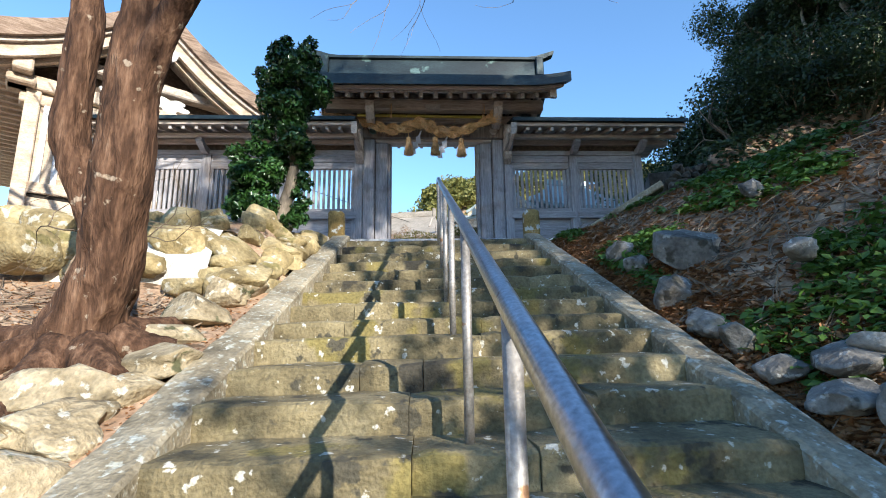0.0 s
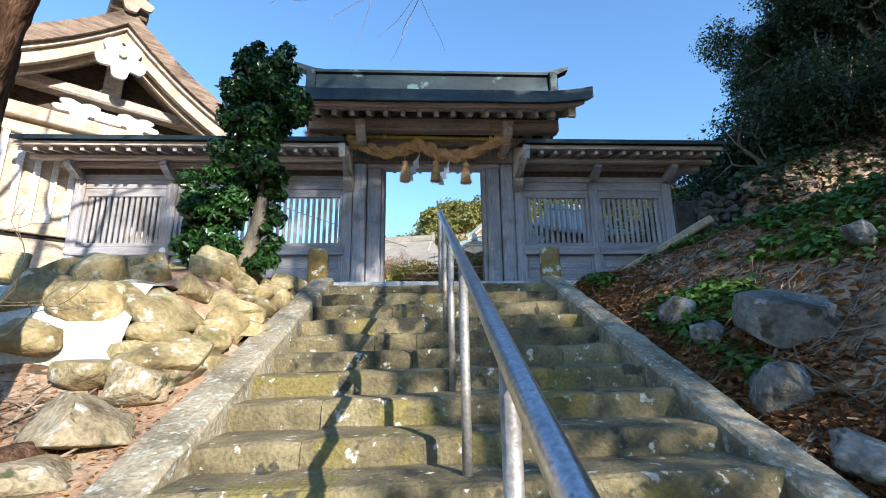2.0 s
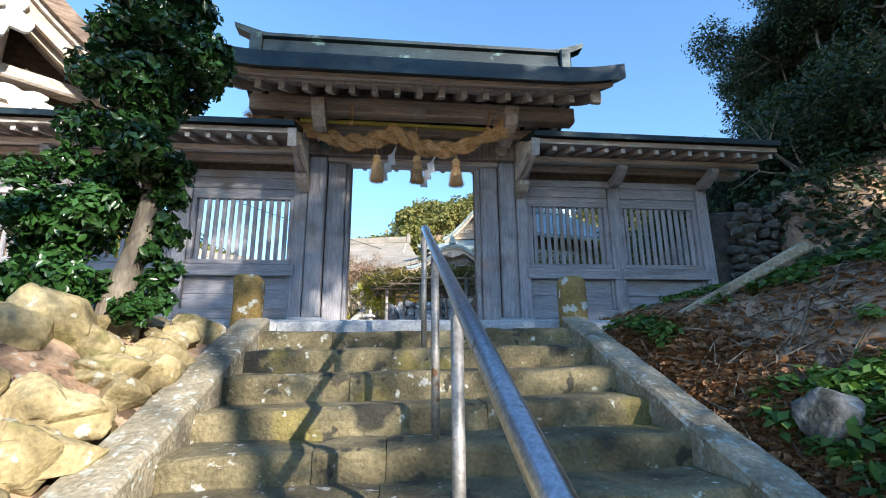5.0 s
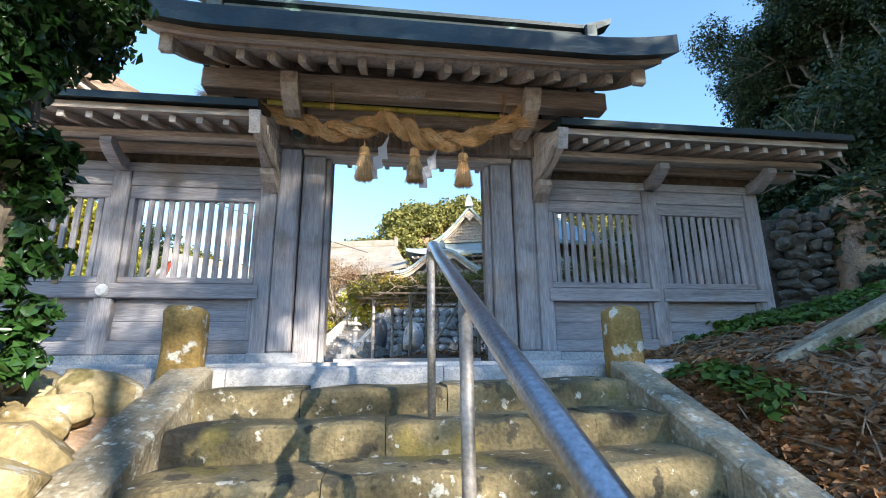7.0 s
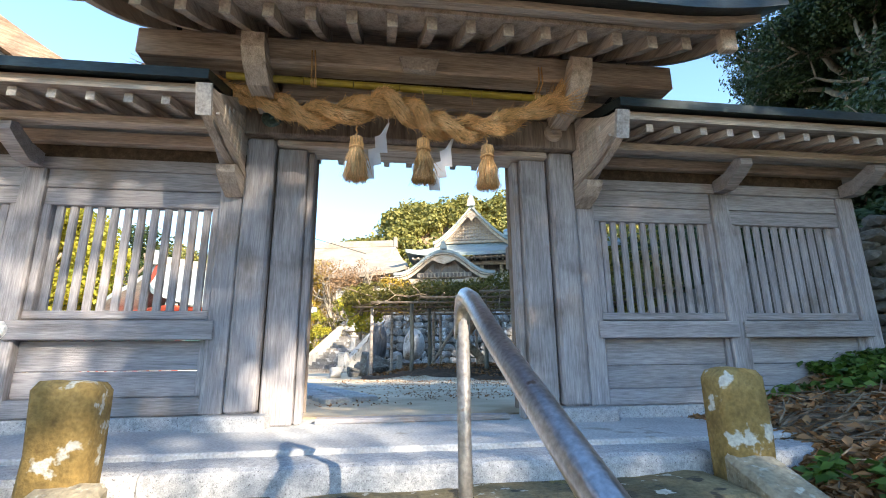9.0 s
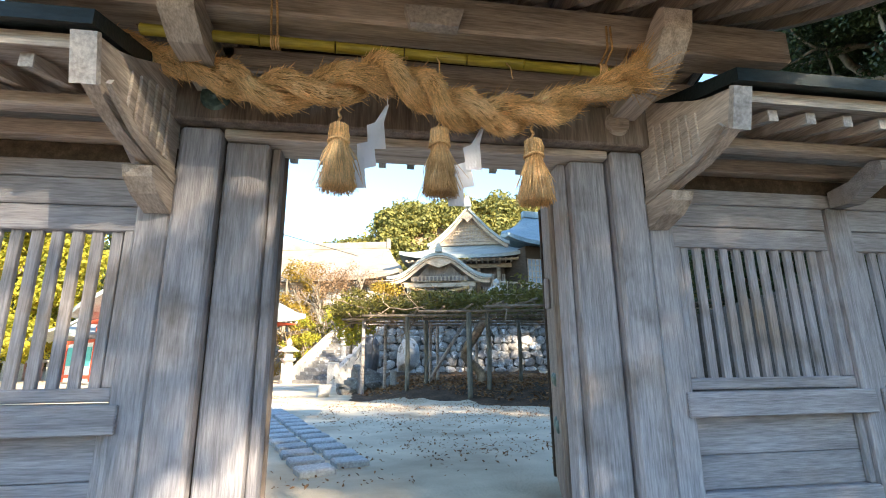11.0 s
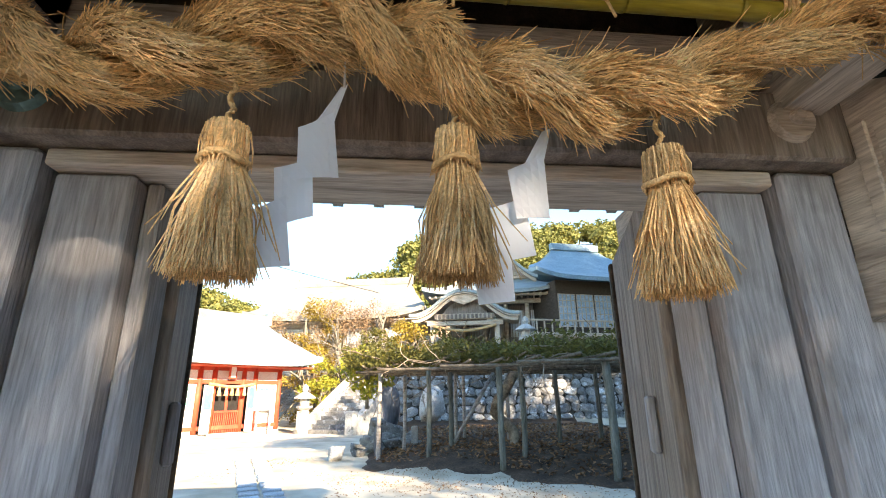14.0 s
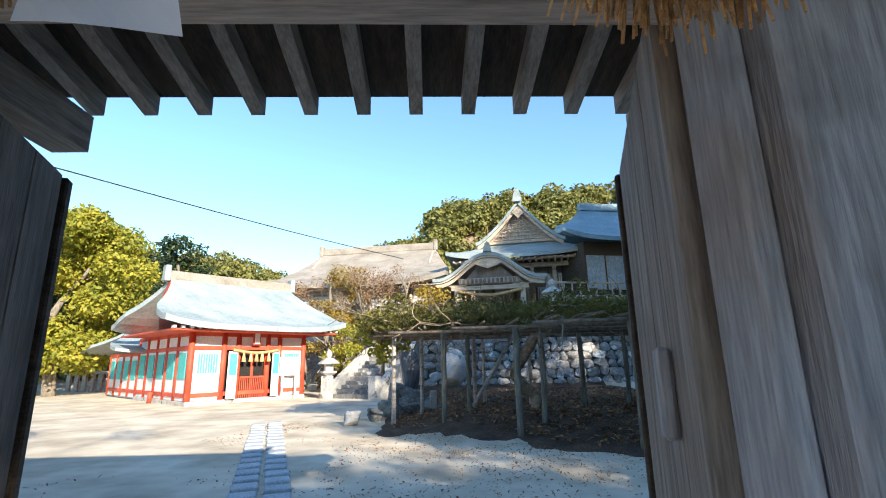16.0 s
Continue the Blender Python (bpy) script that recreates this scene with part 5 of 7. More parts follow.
# ---- trees by the stairs ----
def limb(bm, p, d, length, r, depth, rng, tips, bend=0.35, taper=0.6, seg=8, up=0.25, kids=2):
    """A limb with side limbs; collects the twig ends."""
    pts, rad = [Vector(p)], [r]
    n = 5
    d = Vector(d).normalized()
    for i in range(n):
        d = (d + Vector(rng.normal(0, bend * 0.4, 3)) + Vector((0, 0, up * 0.2))).normalized()
        pts.append(pts[-1] + d * length / n)
        rad.append(r * (1 - (1 - taper) * (i + 1) / n))
    add_tube(bm, pts, rad, seg if r > 0.03 else 5, True, 0.08 if r > 0.05 else 0.0, r * 50)
    if depth == 0:
        tips.append(pts[-1])
        tips.append(pts[3])
        return
    for k in range(kids):
        a = rng.uniform(0, 2 * math.pi)
        side = d.cross(Vector((math.cos(a), math.sin(a), 0.3))).normalized()
        limb(bm, pts[-1 - (k > 1)], d * 0.8 + side * rng.uniform(0.5, 0.9), length * rng.uniform(0.62, 0.82), r * taper * 0.85, depth - 1, rng, tips, bend, taper, seg, up, kids)


def broad_tree(name, x, y, z, h, r, seed, leaves, bark, label, group="", size=0.12, per=900, lean=(0, 0), clump=0.8, low=0.35, trunk_r=None, clumps=26, tip_leaves=True):
    """Evergreen with a leaning trunk, forking limbs and a clumped crown."""
    rng = np.random.default_rng(seed)
    t = thing(name, (x, y, z), label, "tree", group)
    bm = bmesh.new()
    tips = []
    tr = trunk_r or 0.03 * h
    fork = Vector((x + lean[0] * 0.4, y + lean[1] * 0.4, z + h * low))
    add_tube(bm, smooth_line([(x, y, z - 0.3), (x + lean[0] * 0.1, y + lean[1] * 0.1, z + h * low * 0.4), fork], 4), [tr * 1.3] + [tr * (1 - 0.04 * i) for i in range(8)], 10, True, 0.12, seed)
    for k in range(5):
        a = k * 1.256 + rng.uniform(-0.4, 0.4)
        limb(bm, fork, (math.cos(a) * 0.7 + lean[0] * 0.1, math.sin(a) * 0.7 + lean[1] * 0.1, rng.uniform(0.6, 1.3)), h * 0.23, tr * 0.5, 2, rng, tips, up=0.2)
    part("trunk", bm, bark, t, smooth=True)
    blobs = []
    c = Vector((x + lean[0], y + lean[1], z + h * (low + 1) / 2))
    for p in tips if tip_leaves else tips[::5]:
        blobs.append(((p.x, p.y, p.z), clump * rng.uniform(0.5, 1.0) * r / 3))
    for k in range(clumps):
        d = Vector(rng.normal(0, 1, 3)).normalized()
        q = c + Vector((d.x * r, d.y * r, d.z * h * (1 - low) * 0.5)) * rng.uniform(0.5, 1.0)
        blobs.append(((q.x, q.y, q.z), clump * rng.uniform(0.6, 1.2) * r / 3))
    cs, ns = crown_points(blobs, per, rng, 0.3)
    place("crown", leaf_mesh("crown", cs, ns, size, leaves, rng, 0.5, 0.1, 0.7), t)
    return t


cs, ns = [], []
rng = np.random.default_rng(78)
while len(cs) < 90000:
    x, y = rng.uniform(5.9, 22), rng.uniform(8.7, 22)
    if x - 5.9 - 0.35 * (y - 10) < 0.35:
        continue
    cs.append((x, y, ground_z(x, y) + rng.random() ** 1.5 * (0.25 + 0.6 * max(0, noise.noise(Vector((x * 0.6, y * 0.6, 3)))))))
    ns.append((-0.3, -0.5, 1))
tagged(place("undergrowth", leaf_mesh("undergrowth", cs, ns, 0.17, EVERGREEN, rng, 0.5, 0.1, 0.6)), "dark ivy and saplings covering the wooded slope", "undergrowth", kind="stuff")

# the large twin-trunk tree on the west bank
rng = np.random.default_rng(21)
oak = thing("twin_trunk_tree", (-2.1, 3.15, 1.5), "rough-barked bare tree with twin trunks and spreading roots", "tree")
bm, tips = bmesh.new(), []
main = smooth_line([(-2.28, 3.25, 1.15), (-2.22, 3.2, 1.55), (-2.06, 3.12, 1.95), (-1.97, 3.02, 2.5), (-1.95, 3.0, 3.05), (-1.94, 3.0, 3.5), (-1.9, 2.95, 4.6), (-2.1, 2.8, 6.0)], 16)
girth = np.interp(np.linspace(0, 1, len(main)), [0, 0.06, 0.12, 0.2, 0.35, 0.6, 1], [0.5, 0.38, 0.27, 0.2, 0.165, 0.155, 0.12])
bark_relief(add_tube(bm, main, [float(g) for g in girth], 56, True, 0.16, 3), 0.022)
part("trunk", bm, BARK, oak, smooth=True)
bm = bmesh.new()
second = smooth_line([(-2.1, 3.15, 1.95), (-2.14, 3.05, 2.35), (-2.27, 3.0, 2.68), (-2.33, 3.0, 2.9), (-2.33, 3.0, 3.3), (-2.32, 3.0, 3.6), (-2.37, 3.0, 4.0), (-2.5, 2.9, 5.0), (-2.9, 2.7, 6.2)], 14)
girth = np.interp(np.linspace(0, 1, len(second)), [0, 0.1, 0.25, 1], [0.12, 0.1, 0.095, 0.085])
bark_relief(add_tube(bm, second, [float(g) for g in girth], 36, True, 0.15, 8), 0.016, 4)
part("trunk", bm, BARK, oak, smooth=True)
bm = bmesh.new()
third = smooth_line([(-1.95, 3.0, 2.95), (-1.84, 2.95, 3.35), (-1.68, 2.9, 3.7), (-1.15, 2.7, 4.4), (-0.6, 3.0, 5.2), (0.1, 3.7, 5.6)], 12)
bark_relief(add_tube(bm, third, [float(g) for g in np.linspace(0.115, 0.05, len(third))], 32, True, 0.14, 5), 0.014, 9)
part("limb", bm, BARK, oak, smooth=True)
for a in np.linspace(0, 2 * math.pi, 8)[:-1]:
    bm = bmesh.new()
    q, pts, rad = Vector((-2.15, 3.17, 1.6)), [], []
    for i in range(8):
        p = q + Vector((math.cos(a + 0.1 * i), math.sin(a + 0.1 * i), 0)) * (0.16 + 0.17 * i)
        if p.x > -1.65:
            break
        pts.append(Vector((p.x, p.y, ground_z(p.x, p.y) + 0.12 * math.exp(-0.5 * i) - 0.02)))
        rad.append(0.15 * math.exp(-0.28 * i))
    if len(pts) > 2:
        part("root", bark_relief(add_tube(bm, smooth_line(pts, 5), [float(g) for g in np.interp(np.linspace(0, 1, len(smooth_line(pts, 5))), np.linspace(0, 1, len(rad)), rad)], 20, True, 0.16, a), 0.012, a), BARK, oak, smooth=True)
    else:
        bm.free()
bm = bmesh.new()
for x, y, z, dx, dz in ((-0.3, 3.95, 5.2, -0.35, -0.85), (-0.1, 4.0, 5.3, -0.1, -0.95), (0.1, 4.0, 5.2, 0.2, -0.6), (0.2, 4.0, 5.25, 0.5, -0.75), (0.9, 4.3, 5.5, 0.3, -0.7), (-0.25, 3.9, 5.0, -0.6, -0.55), (1.2, 4.2, 5.4, 0.5, -0.5)):
    limb(bm, (x, y, z), (dx, 0.05, dz), 0.62, 0.0055, 1, rng, tips, 0.5, 0.5, 5, 0.0)
for a, b in (((0.1, 3.7, 5.6), (0.9, 4.3, 5.5)), ((0.9, 4.3, 5.5), (1.2, 4.2, 5.4)), ((-0.6, 3.0, 5.2), (-0.3, 3.95, 5.2)), ((0.1, 3.7, 5.6), (0.15, 4.0, 5.2)), ((-0.3, 3.95, 5.2), (-0.1, 4.0, 5.3)), ((0.15, 4.0, 5.2), (0.2, 4.0, 5.25)), ((-0.3, 3.95, 5.2), (-0.25, 3.9, 5.0))):
    add_tube(bm, [a, ((a[0] + b[0]) / 2, (a[1] + b[1]) / 2 + 0.05, (a[2] + b[2]) / 2 + 0.05), b], [0.03, 0.022, 0.014], 6)
part("twigs", bm, TWIG, oak, "bare hanging twigs")
bm = bmesh.new()
for k in range(6):
    limb(bm, (-2.25 + 0.02 * k, 3.0, 1.9 + 0.03 * k), (-0.5 + rng.normal(0, 0.3), 0.5, 0.7), 0.5, 0.009, 2, rng, tips, 0.6, 0.55, 5, 0.0)
part("sprout", bm, TWIG, oak, "thin bare side sprouts")
bm = bmesh.new()
for k in range(5):
    limb(bm, (-2.1 - 0.1 * k, 2.55, 5.6 + 0.1 * k), (rng.normal(0, 0.8), rng.normal(0, 0.8), 1.0), 1.6, 0.08, 2, rng, tips)
part("bare_branches", bm, BARK, oak, smooth=True)

# camellia clipped beside the gate
cam_tree = thing("camellia_tree", (-1.95, 6.35, 2.9), "tall glossy dark-green camellia by the gate", "tree")
bm = bmesh.new()
add_tube(bm, smooth_line([(-2.02, 6.4, 2.7), (-1.97, 6.36, 3.15), (-1.82, 6.33, 3.7), (-1.8, 6.3, 4.3), (-1.85, 6.3, 5.2)], 4), [0.13, 0.115, 0.105, 0.1, 0.095, 0.09, 0.085, 0.08, 0.08, 0.075, 0.07, 0.07, 0.065, 0.06, 0.05, 0.05, 0.04], 14, True, 0.1, 2)
part("trunk", bm, PALEBARK, cam_tree, smooth=True)
rng = np.random.default_rng(5)
blobs = []
for k in range(30):
    z = 4.05 + 1.5 * rng.random()
    a = rng.uniform(0, 6.28)
    w = 0.42 if z < 5.2 else 0.42 - 0.4 * (z - 5.2)
    blobs.append(((-1.86 + math.cos(a) * w * rng.random() ** 0.5, 6.25 + math.sin(a) * w * rng.random() ** 0.5, z), rng.uniform(0.14, 0.24)))
for k in range(10):
    blobs.append(((-2.05 + rng.uniform(-0.25, 0.25), 6.22 + rng.uniform(-0.15, 0.15), 3.95 + rng.uniform(-0.15, 0.3)), rng.uniform(0.12, 0.18)))
for k in range(18):
    blobs.append(((-2.28 + rng.uniform(-0.25, 0.28), 6.2 + rng.uniform(-0.2, 0.2), 3.5 + rng.uniform(-0.3, 0.6)), rng.uniform(0.11, 0.2)))
for k in range(14):
    blobs.append(((-1.66 + rng.uniform(-0.12, 0.06), 6.35 + rng.uniform(-0.12, 0.12), 3.05 + rng.uniform(0, 1.1)), rng.uniform(0.06, 0.14)))
for x, z in ((-2.1, 5.72), (-1.98, 5.8), (-1.7, 5.68), (-1.62, 5.78), (-1.5, 5.2), (-1.42, 5.15), (-1.45, 4.85), (-2.3, 5.3)):
    blobs.append(((x, 6.25, z), 0.1))
cs, ns = crown_points(blobs, 14500, rng, 0.45)
place("crown", leaf_mesh("crown", cs, ns, 0.078, CAMELLIA, rng, 0.5, 0.12, 0.8), cam_tree)

# dark evergreens behind the slope, and those south of the stairs whose shade falls on the gate
for k, (x, y, h, r, lx, size, per) in enumerate([(21.8, 20.5, 15, 3.2, -1.0, 0.17, 520), (18.6, 15.8, 12.5, 2.3, -0.5, 0.15, 520), (26, 26, 13, 3.8, -0.5, 0.2, 800), (23, 20, 14, 4.4, -1, 0.22, 800), (28, 28, 13, 4.5, -1, 0.24, 600), (18.2, 16.5, 11, 3.0, -0.3, 0.17, 800), (20.5, 13, 13, 4.2, -1.5, 0.18, 800), (16.2, 11.2, 9.5, 2.7, -0.3, 0.15, 800), (17.5, 8.5, 11, 3.6, -1.0, 0.16, 800), (13.5, 6.5, 9.5, 3, -0.4, 0.14, 800), (13, 3, 9, 3.2, 0, 0.14, 700), (25, 15, 15, 4.5, 0, 0.22, 700)]):
    broad_tree("evergreen_tree", x, y, ground_z(x, y), h, r, 100 + k, EVERGREEN, PALEBARK, "dark broadleaf evergreen on the wooded slope", "slope evergreens", size, per, (lx, 0), 0.98, 0.24)
rng = np.random.default_rng(77)
for k in range(60):
    y = rng.uniform(4, 27) if k < 26 else rng.uniform(9.5, 17) if k < 46 else rng.uniform(9.0, 10.4)
    x = rng.uniform(0, 1) ** 1.3 * 9 + (8.6 if y < 9 else 7.6 + 0.42 * (y - 9)) if k < 26 else rng.uniform(6.6, 9.5) + 0.35 * (y - 10) if k < 46 else rng.uniform(7.2, 14)
    z, r = ground_z(x, y), rng.uniform(0.7, 1.5) * (0.7 + 0.03 * y)
    blobs = [((x + rng.normal(0, r * 0.5), y + rng.normal(0, r * 0.5), z + r * rng.uniform(0.1, 1.3)), r * rng.uniform(0.3, 0.55)) for _ in range(12)]
    b = thing("shrub", (x, y, z), "dark evergreen shrub under the slope's trees", "shrub", "slope shrubs")
    bm, tips = bmesh.new(), []
    for q in range(5):
        limb(bm, (x, y, z - 0.1), (rng.normal(0, 0.6), rng.normal(0, 0.6), 1), r * 0.7, 0.028, 1, rng, tips)
    part("stem", bm, TWIG, b)
    cs, ns = crown_points(blobs, 700 if y < 15 else 400, rng, 0.3)
    place("crown", leaf_mesh("crown", cs, ns, 0.11 if y < 15 else 0.16, EVERGREEN, rng, 0.5, 0.1, 0.7), b)
for k, (x, y, z, h, r, low, n) in enumerate([(6.3, -6.0, 0.0, 13.9, 2.1, 0.72, 32), (9.2, -6.0, 1.5, 12.0, 2.6, 0.46, 34), (12.6, -5.5, 3.2, 11.5, 3.3, 0.25, 90), (7.1, -4.6, 0.6, 7.2, 1.9, 0.3, 58), (10.3, -2.5, 3.0, 9.0, 2.3, 0.3, 80), (5.5, -5.6, 0.0, 5.8, 1.0, 0.56, 18)]):
    broad_tree("evergreen_tree", x, y, z, h, r, 200 + k, EVERGREEN, PALEBARK, "evergreen south of the stairs shading the gate", "southern evergreens", 0.14, 520, (0, 0), 1.0, low, 0.1, n, False)

# ---- undergrowth on the slopes ----
rng = np.random.default_rng(31)


def scatter(n, x0, x1, y0, y1, keep):
    out = []
    while len(out) < n:
        x, y = rng.uniform(x0, x1), rng.uniform(y0, y1)
        if keep(x, y):
            out.append((x, y))
    return out


def weedy(x, y):
    return noise.noise(Vector((x * 0.9, y * 0.9, 7))) + 0.5 * noise.noise(Vector((x * 2.5, y * 2.5, 2)))


cs, ns = [], []
for x, y in scatter(4000, 2.15, 11, 0.5, 9.0, lambda x, y: weedy(x, y) > (0.02 if y < 5.6 or x > 4.2 else 0.14) and rng.random() < 1.2 / (1 + 0.15 * x)):
    z = ground_z(x, y)
    for _ in range(16):
        a = rng.uniform(0, 6.28)
        rr = rng.uniform(0, 0.11)
        cs.append((x + rr * math.cos(a), y + rr * math.sin(a), z + rng.uniform(0.01, 0.1)))
        ns.append((math.cos(a) * 0.5, math.sin(a) * 0.5, 1))
tagged(place("weeds", leaf_mesh("weeds", cs, ns, 0.078, WEED, rng, 0.62, 0.1, 0.4)), "low green weeds growing over the slope", "weeds", kind="stuff")
cs, ns = [], []
for x, y in scatter(30000, 1.92, 10, -0.5, 8.8, lambda x, y: rng.random() < (1.0 if x < 2.5 else 0.5)) + scatter(9000, 1.9, 2.6, 0.5, 7.4, lambda x, y: rng.random() < 1.2 - (x - 1.9) * 1.4):
    cs.append((x, y, ground_z(x, y) + rng.uniform(0.004, 0.035)))
    ns.append((rng.normal(0, 0.4), rng.normal(0, 0.4), 1))
tagged(place("leaf_litter", leaf_mesh("leaf_litter", cs, ns, 0.085, LITTER, rng, 0.5, 0.14, 0.35)), "brown fallen leaves strewn over the shaded slope", "leaf litter", kind="stuff")
cs, ns = [], []
for x, y in scatter(3800, -4.6, -1.5, 0.6, 4.5, lambda x, y: noise.noise(Vector((x * 1.2, y * 1.2, 1))) + 0.25 > rng.uniform(-0.3, 0.6)):
    cs.append((x, y, ground_z(x, y) + rng.uniform(0.003, 0.02)))
    ns.append((rng.normal(0, 0.3), rng.normal(0, 0.3), 1))
tagged(place("leaf_litter", leaf_mesh("leaf_litter", cs, ns, 0.042, LITTER, rng, 0.4, 0.1, 0.3)), "dry leaves and needles on the sunlit bank", "leaf litter", kind="stuff")


def sticks(n, area, lo, hi, label):
    roots, dirs, lens = [], [], []
    for x, y in scatter(n, *area, lambda x, y: True):
        a = rng.uniform(0, 6.28)
        ln = rng.uniform(lo, hi)
        e = (x + ln * math.cos(a), y + ln * math.sin(a))
        p, q = Vector((x, y, ground_z(x, y) + 0.015)), Vector((e[0], e[1], ground_z(*e) + rng.uniform(0.01, 0.08)))
        roots.append(p)
        dirs.append((q - p).normalized())
        lens.append((q - p).length)
    tagged(place("fallen_twigs", straws("fallen_twigs", roots, dirs, lens, 0.0065, TWIG, rng)), label, "twigs", kind="stuff")


sticks(5600, (2.05, 8, 0.5, 8.4), 0.08, 0.45, "dead twigs lying over the leafy slope")
sticks(700, (-4.4, -1.75, 1.0, 4.3), 0.05, 0.35, "dead twigs and roots on the earth bank")
for k in range(9):
    x, y = rng.uniform(2.3, 4.5), rng.uniform(1.5, 7.5)
    bm = bmesh.new()
    a = rng.uniform(0, 6.28)
    pts = [Vector((x + 0.12 * i * math.cos(a + 0.1 * i), y + 0.12 * i * math.sin(a + 0.1 * i), 0)) for i in range(7)]
    for p in pts:
        p.z = ground_z(p.x, p.y) + 0.03
    add_tube(bm, pts, [0.014, 0.014, 0.013, 0.012, 0.01, 0.008, 0.006], 7)
    tagged(part("fallen_branch", bm, TWIG, smooth=True), "dead branch lying on the slope", "branch", "fallen branches")

# ---- stone wall under the eastern slope ----
def dry_wall(name, p0, p1, z0, z1, rows, label, seed, size=0.42, depth=0.3, mat=SHADEWALL):
    """A wall of fitted stones between two points of the plan."""
    rng = np.random.default_rng(seed)
    w = thing(name, ((p0[0] + p1[0]) / 2, (p0[1] + p1[1]) / 2, z0), label, "stone wall", kind="structure")
    a, b = Vector((*p0, 0)), Vector((*p1, 0))
    along = (b - a).normalized()
    out = Vector((along.y, -along.x, 0))
    length = (b - a).length
    kinds = [finish(stone(0.5, 0.5, 0.5, 300 + i, 2, 0.2), "stone", mat) for i in range(7)]
    m = Matrix((along, -out, Vector((0, 0, 1)))).transposed().to_4x4()
    part("core", box(0, length, 0.04, depth + 0.3, z0 - 0.3, z1 - 0.05, 0.02, Matrix.Translation(a) @ m), PACKING, w)
    h = (z1 - z0) / rows
    for r in range(rows):
        x = -rng.uniform(0, 0.3)
        while x < length:
            wd = size * rng.uniform(0.65, 1.5)
            c = a + along * (x + wd / 2) + out * rng.uniform(-0.03, 0.05) + Vector((0, 0, z0 + h * (r + 0.5) + rng.uniform(-0.05, 0.05)))
            c.z += 0
            place("stone", kinds[int(rng.integers(7))], w, Matrix.Translation(c) @ m @ pose(0, 0, 0, rng.uniform(-8, 8), rng.uniform(-12, 12), rng.uniform(-10, 10)) @ Matrix.Diagonal((wd * 1.2, 0.36, h * 1.32, 1)))
            x += wd
    return w


dry_wall("stone_wall_east", (5.7, 9.75), (8.6, 18.0), 3.1, 5.2, 12, "dry-stone retaining wall toned dark for the shade under the trees", 5, 0.3)
dry_wall("stone_wall_bend", (5.6, 9.72), (10.5, 9.0), 3.3, 5.2, 14, "dry-stone wall toned dark for shade where slope meets yard", 8, 0.2)
dry_wall("stone_wall_north", (0.3, 30.7), (15, 30.7), 3.1, 6.2, 8, "grey dry-stone retaining wall below the halls", 6, 0.5, 0.3, STONEWALL)

# ---- stepping-stone path ----
path = thing("stepping_path", (-1.6, 15, YARD), "two offset rows of blue-grey paving slabs", "path", kind="structure")
slab = finish(box(-0.16, 0.16, -0.135, 0.135, -0.03, 0.055, 0.014), "paving_slab", FLAG)
d = Vector((-1.55, 4.85, 0)).normalized()
side = Vector((d.y, -d.x, 0))
for k in range(25):
    for s in (0, 1):
        p = Vector((-0.36, 10.9, YARD)) + d * (0.435 * k + 0.2 * s) + side * (0.38 * s - 0.19 + RNG.uniform(-0.012, 0.012))
        place("paving_slab", slab, path, Matrix.Translation(p) @ pose(0, 0, 0, 0, 0, math.degrees(math.atan2(-d.x, d.y)) + RNG.uniform(-4, 4)))

# ---- wisteria pergola ----
perg = thing("wisteria_pergola", (2.5, 19.5, YARD), "weathered pergola carrying a tangled wisteria", "pergola")
PF = [(-0.3, 20.0, 0.055), (0.34, 21.2, 0.05), (0.87, 19.0, 0.06), (1.5, 20.1, 0.06), (2.27, 17.6, 0.065), (2.88, 18.2, 0.06), (4.4, 20.4, 0.06), (4.05, 16.3, 0.075), (5.3, 18.2, 0.06), (3.3, 21.5, 0.05), (5.8, 21, 0.06), (2.1, 22.0, 0.05), (4.9, 16.6, 0.06), (6.2, 19.5, 0.06), (1.75, 21.0, 0.05)]
rng = np.random.default_rng(61)
for x, y, r in PF:
    part("post", add_tube(bmesh.new(), smooth_line([(x, y, ground_z(x, y) - 0.1), (x + rng.uniform(-0.03, 0.03), y, 4.3), (x, y, 5.36)], 3), r, 10, True, 0.06, x), BEAM_X if r < 0.06 else POSTWOOD, perg, smooth=True)
for k in range(6):
    y = 16.2 + 1.15 * k
    x0 = -0.9 + max(0, 19 - y) * 1.15
    part("beam", add_tube(bmesh.new(), [(x0, y, 5.3), (4, y, 5.34), (7.8, y, 5.36)], 0.034, 8, True, 0.05, k), TWIG, perg, smooth=True)
for k in range(15):
    x = -0.7 + 0.58 * k
    y0 = 19.6 - max(0, x + 0.3) * 0.95
    part("cross_pole", add_tube(bmesh.new(), [(x, max(16, y0) - 0.4, 5.42), (x + 0.1, 22.4, 5.43)], 0.028, 6), TWIG, perg, smooth=True)
part("brace", add_tube(bmesh.new(), [(1.6, 20.2, 3.6), (2.75, 20.6, 5.3)], 0.05, 8), BEAM_X, perg, smooth=True)
wist = thing("wisteria_vine", (3.2, 20.4, YARD), "gnarled wisteria with sparse olive-yellow leaves on the pergola", "vine")
bm, tips = bmesh.new(), []
add_tube(bm, smooth_line([(3.1, 20.3, 3.2), (3.2, 20.5, 3.8), (2.7, 20.4, 4.3), (3.0, 20.2, 4.9), (3.4, 20.3, 5.5)], 4), 0.13, 10, True, 0.2, 4)
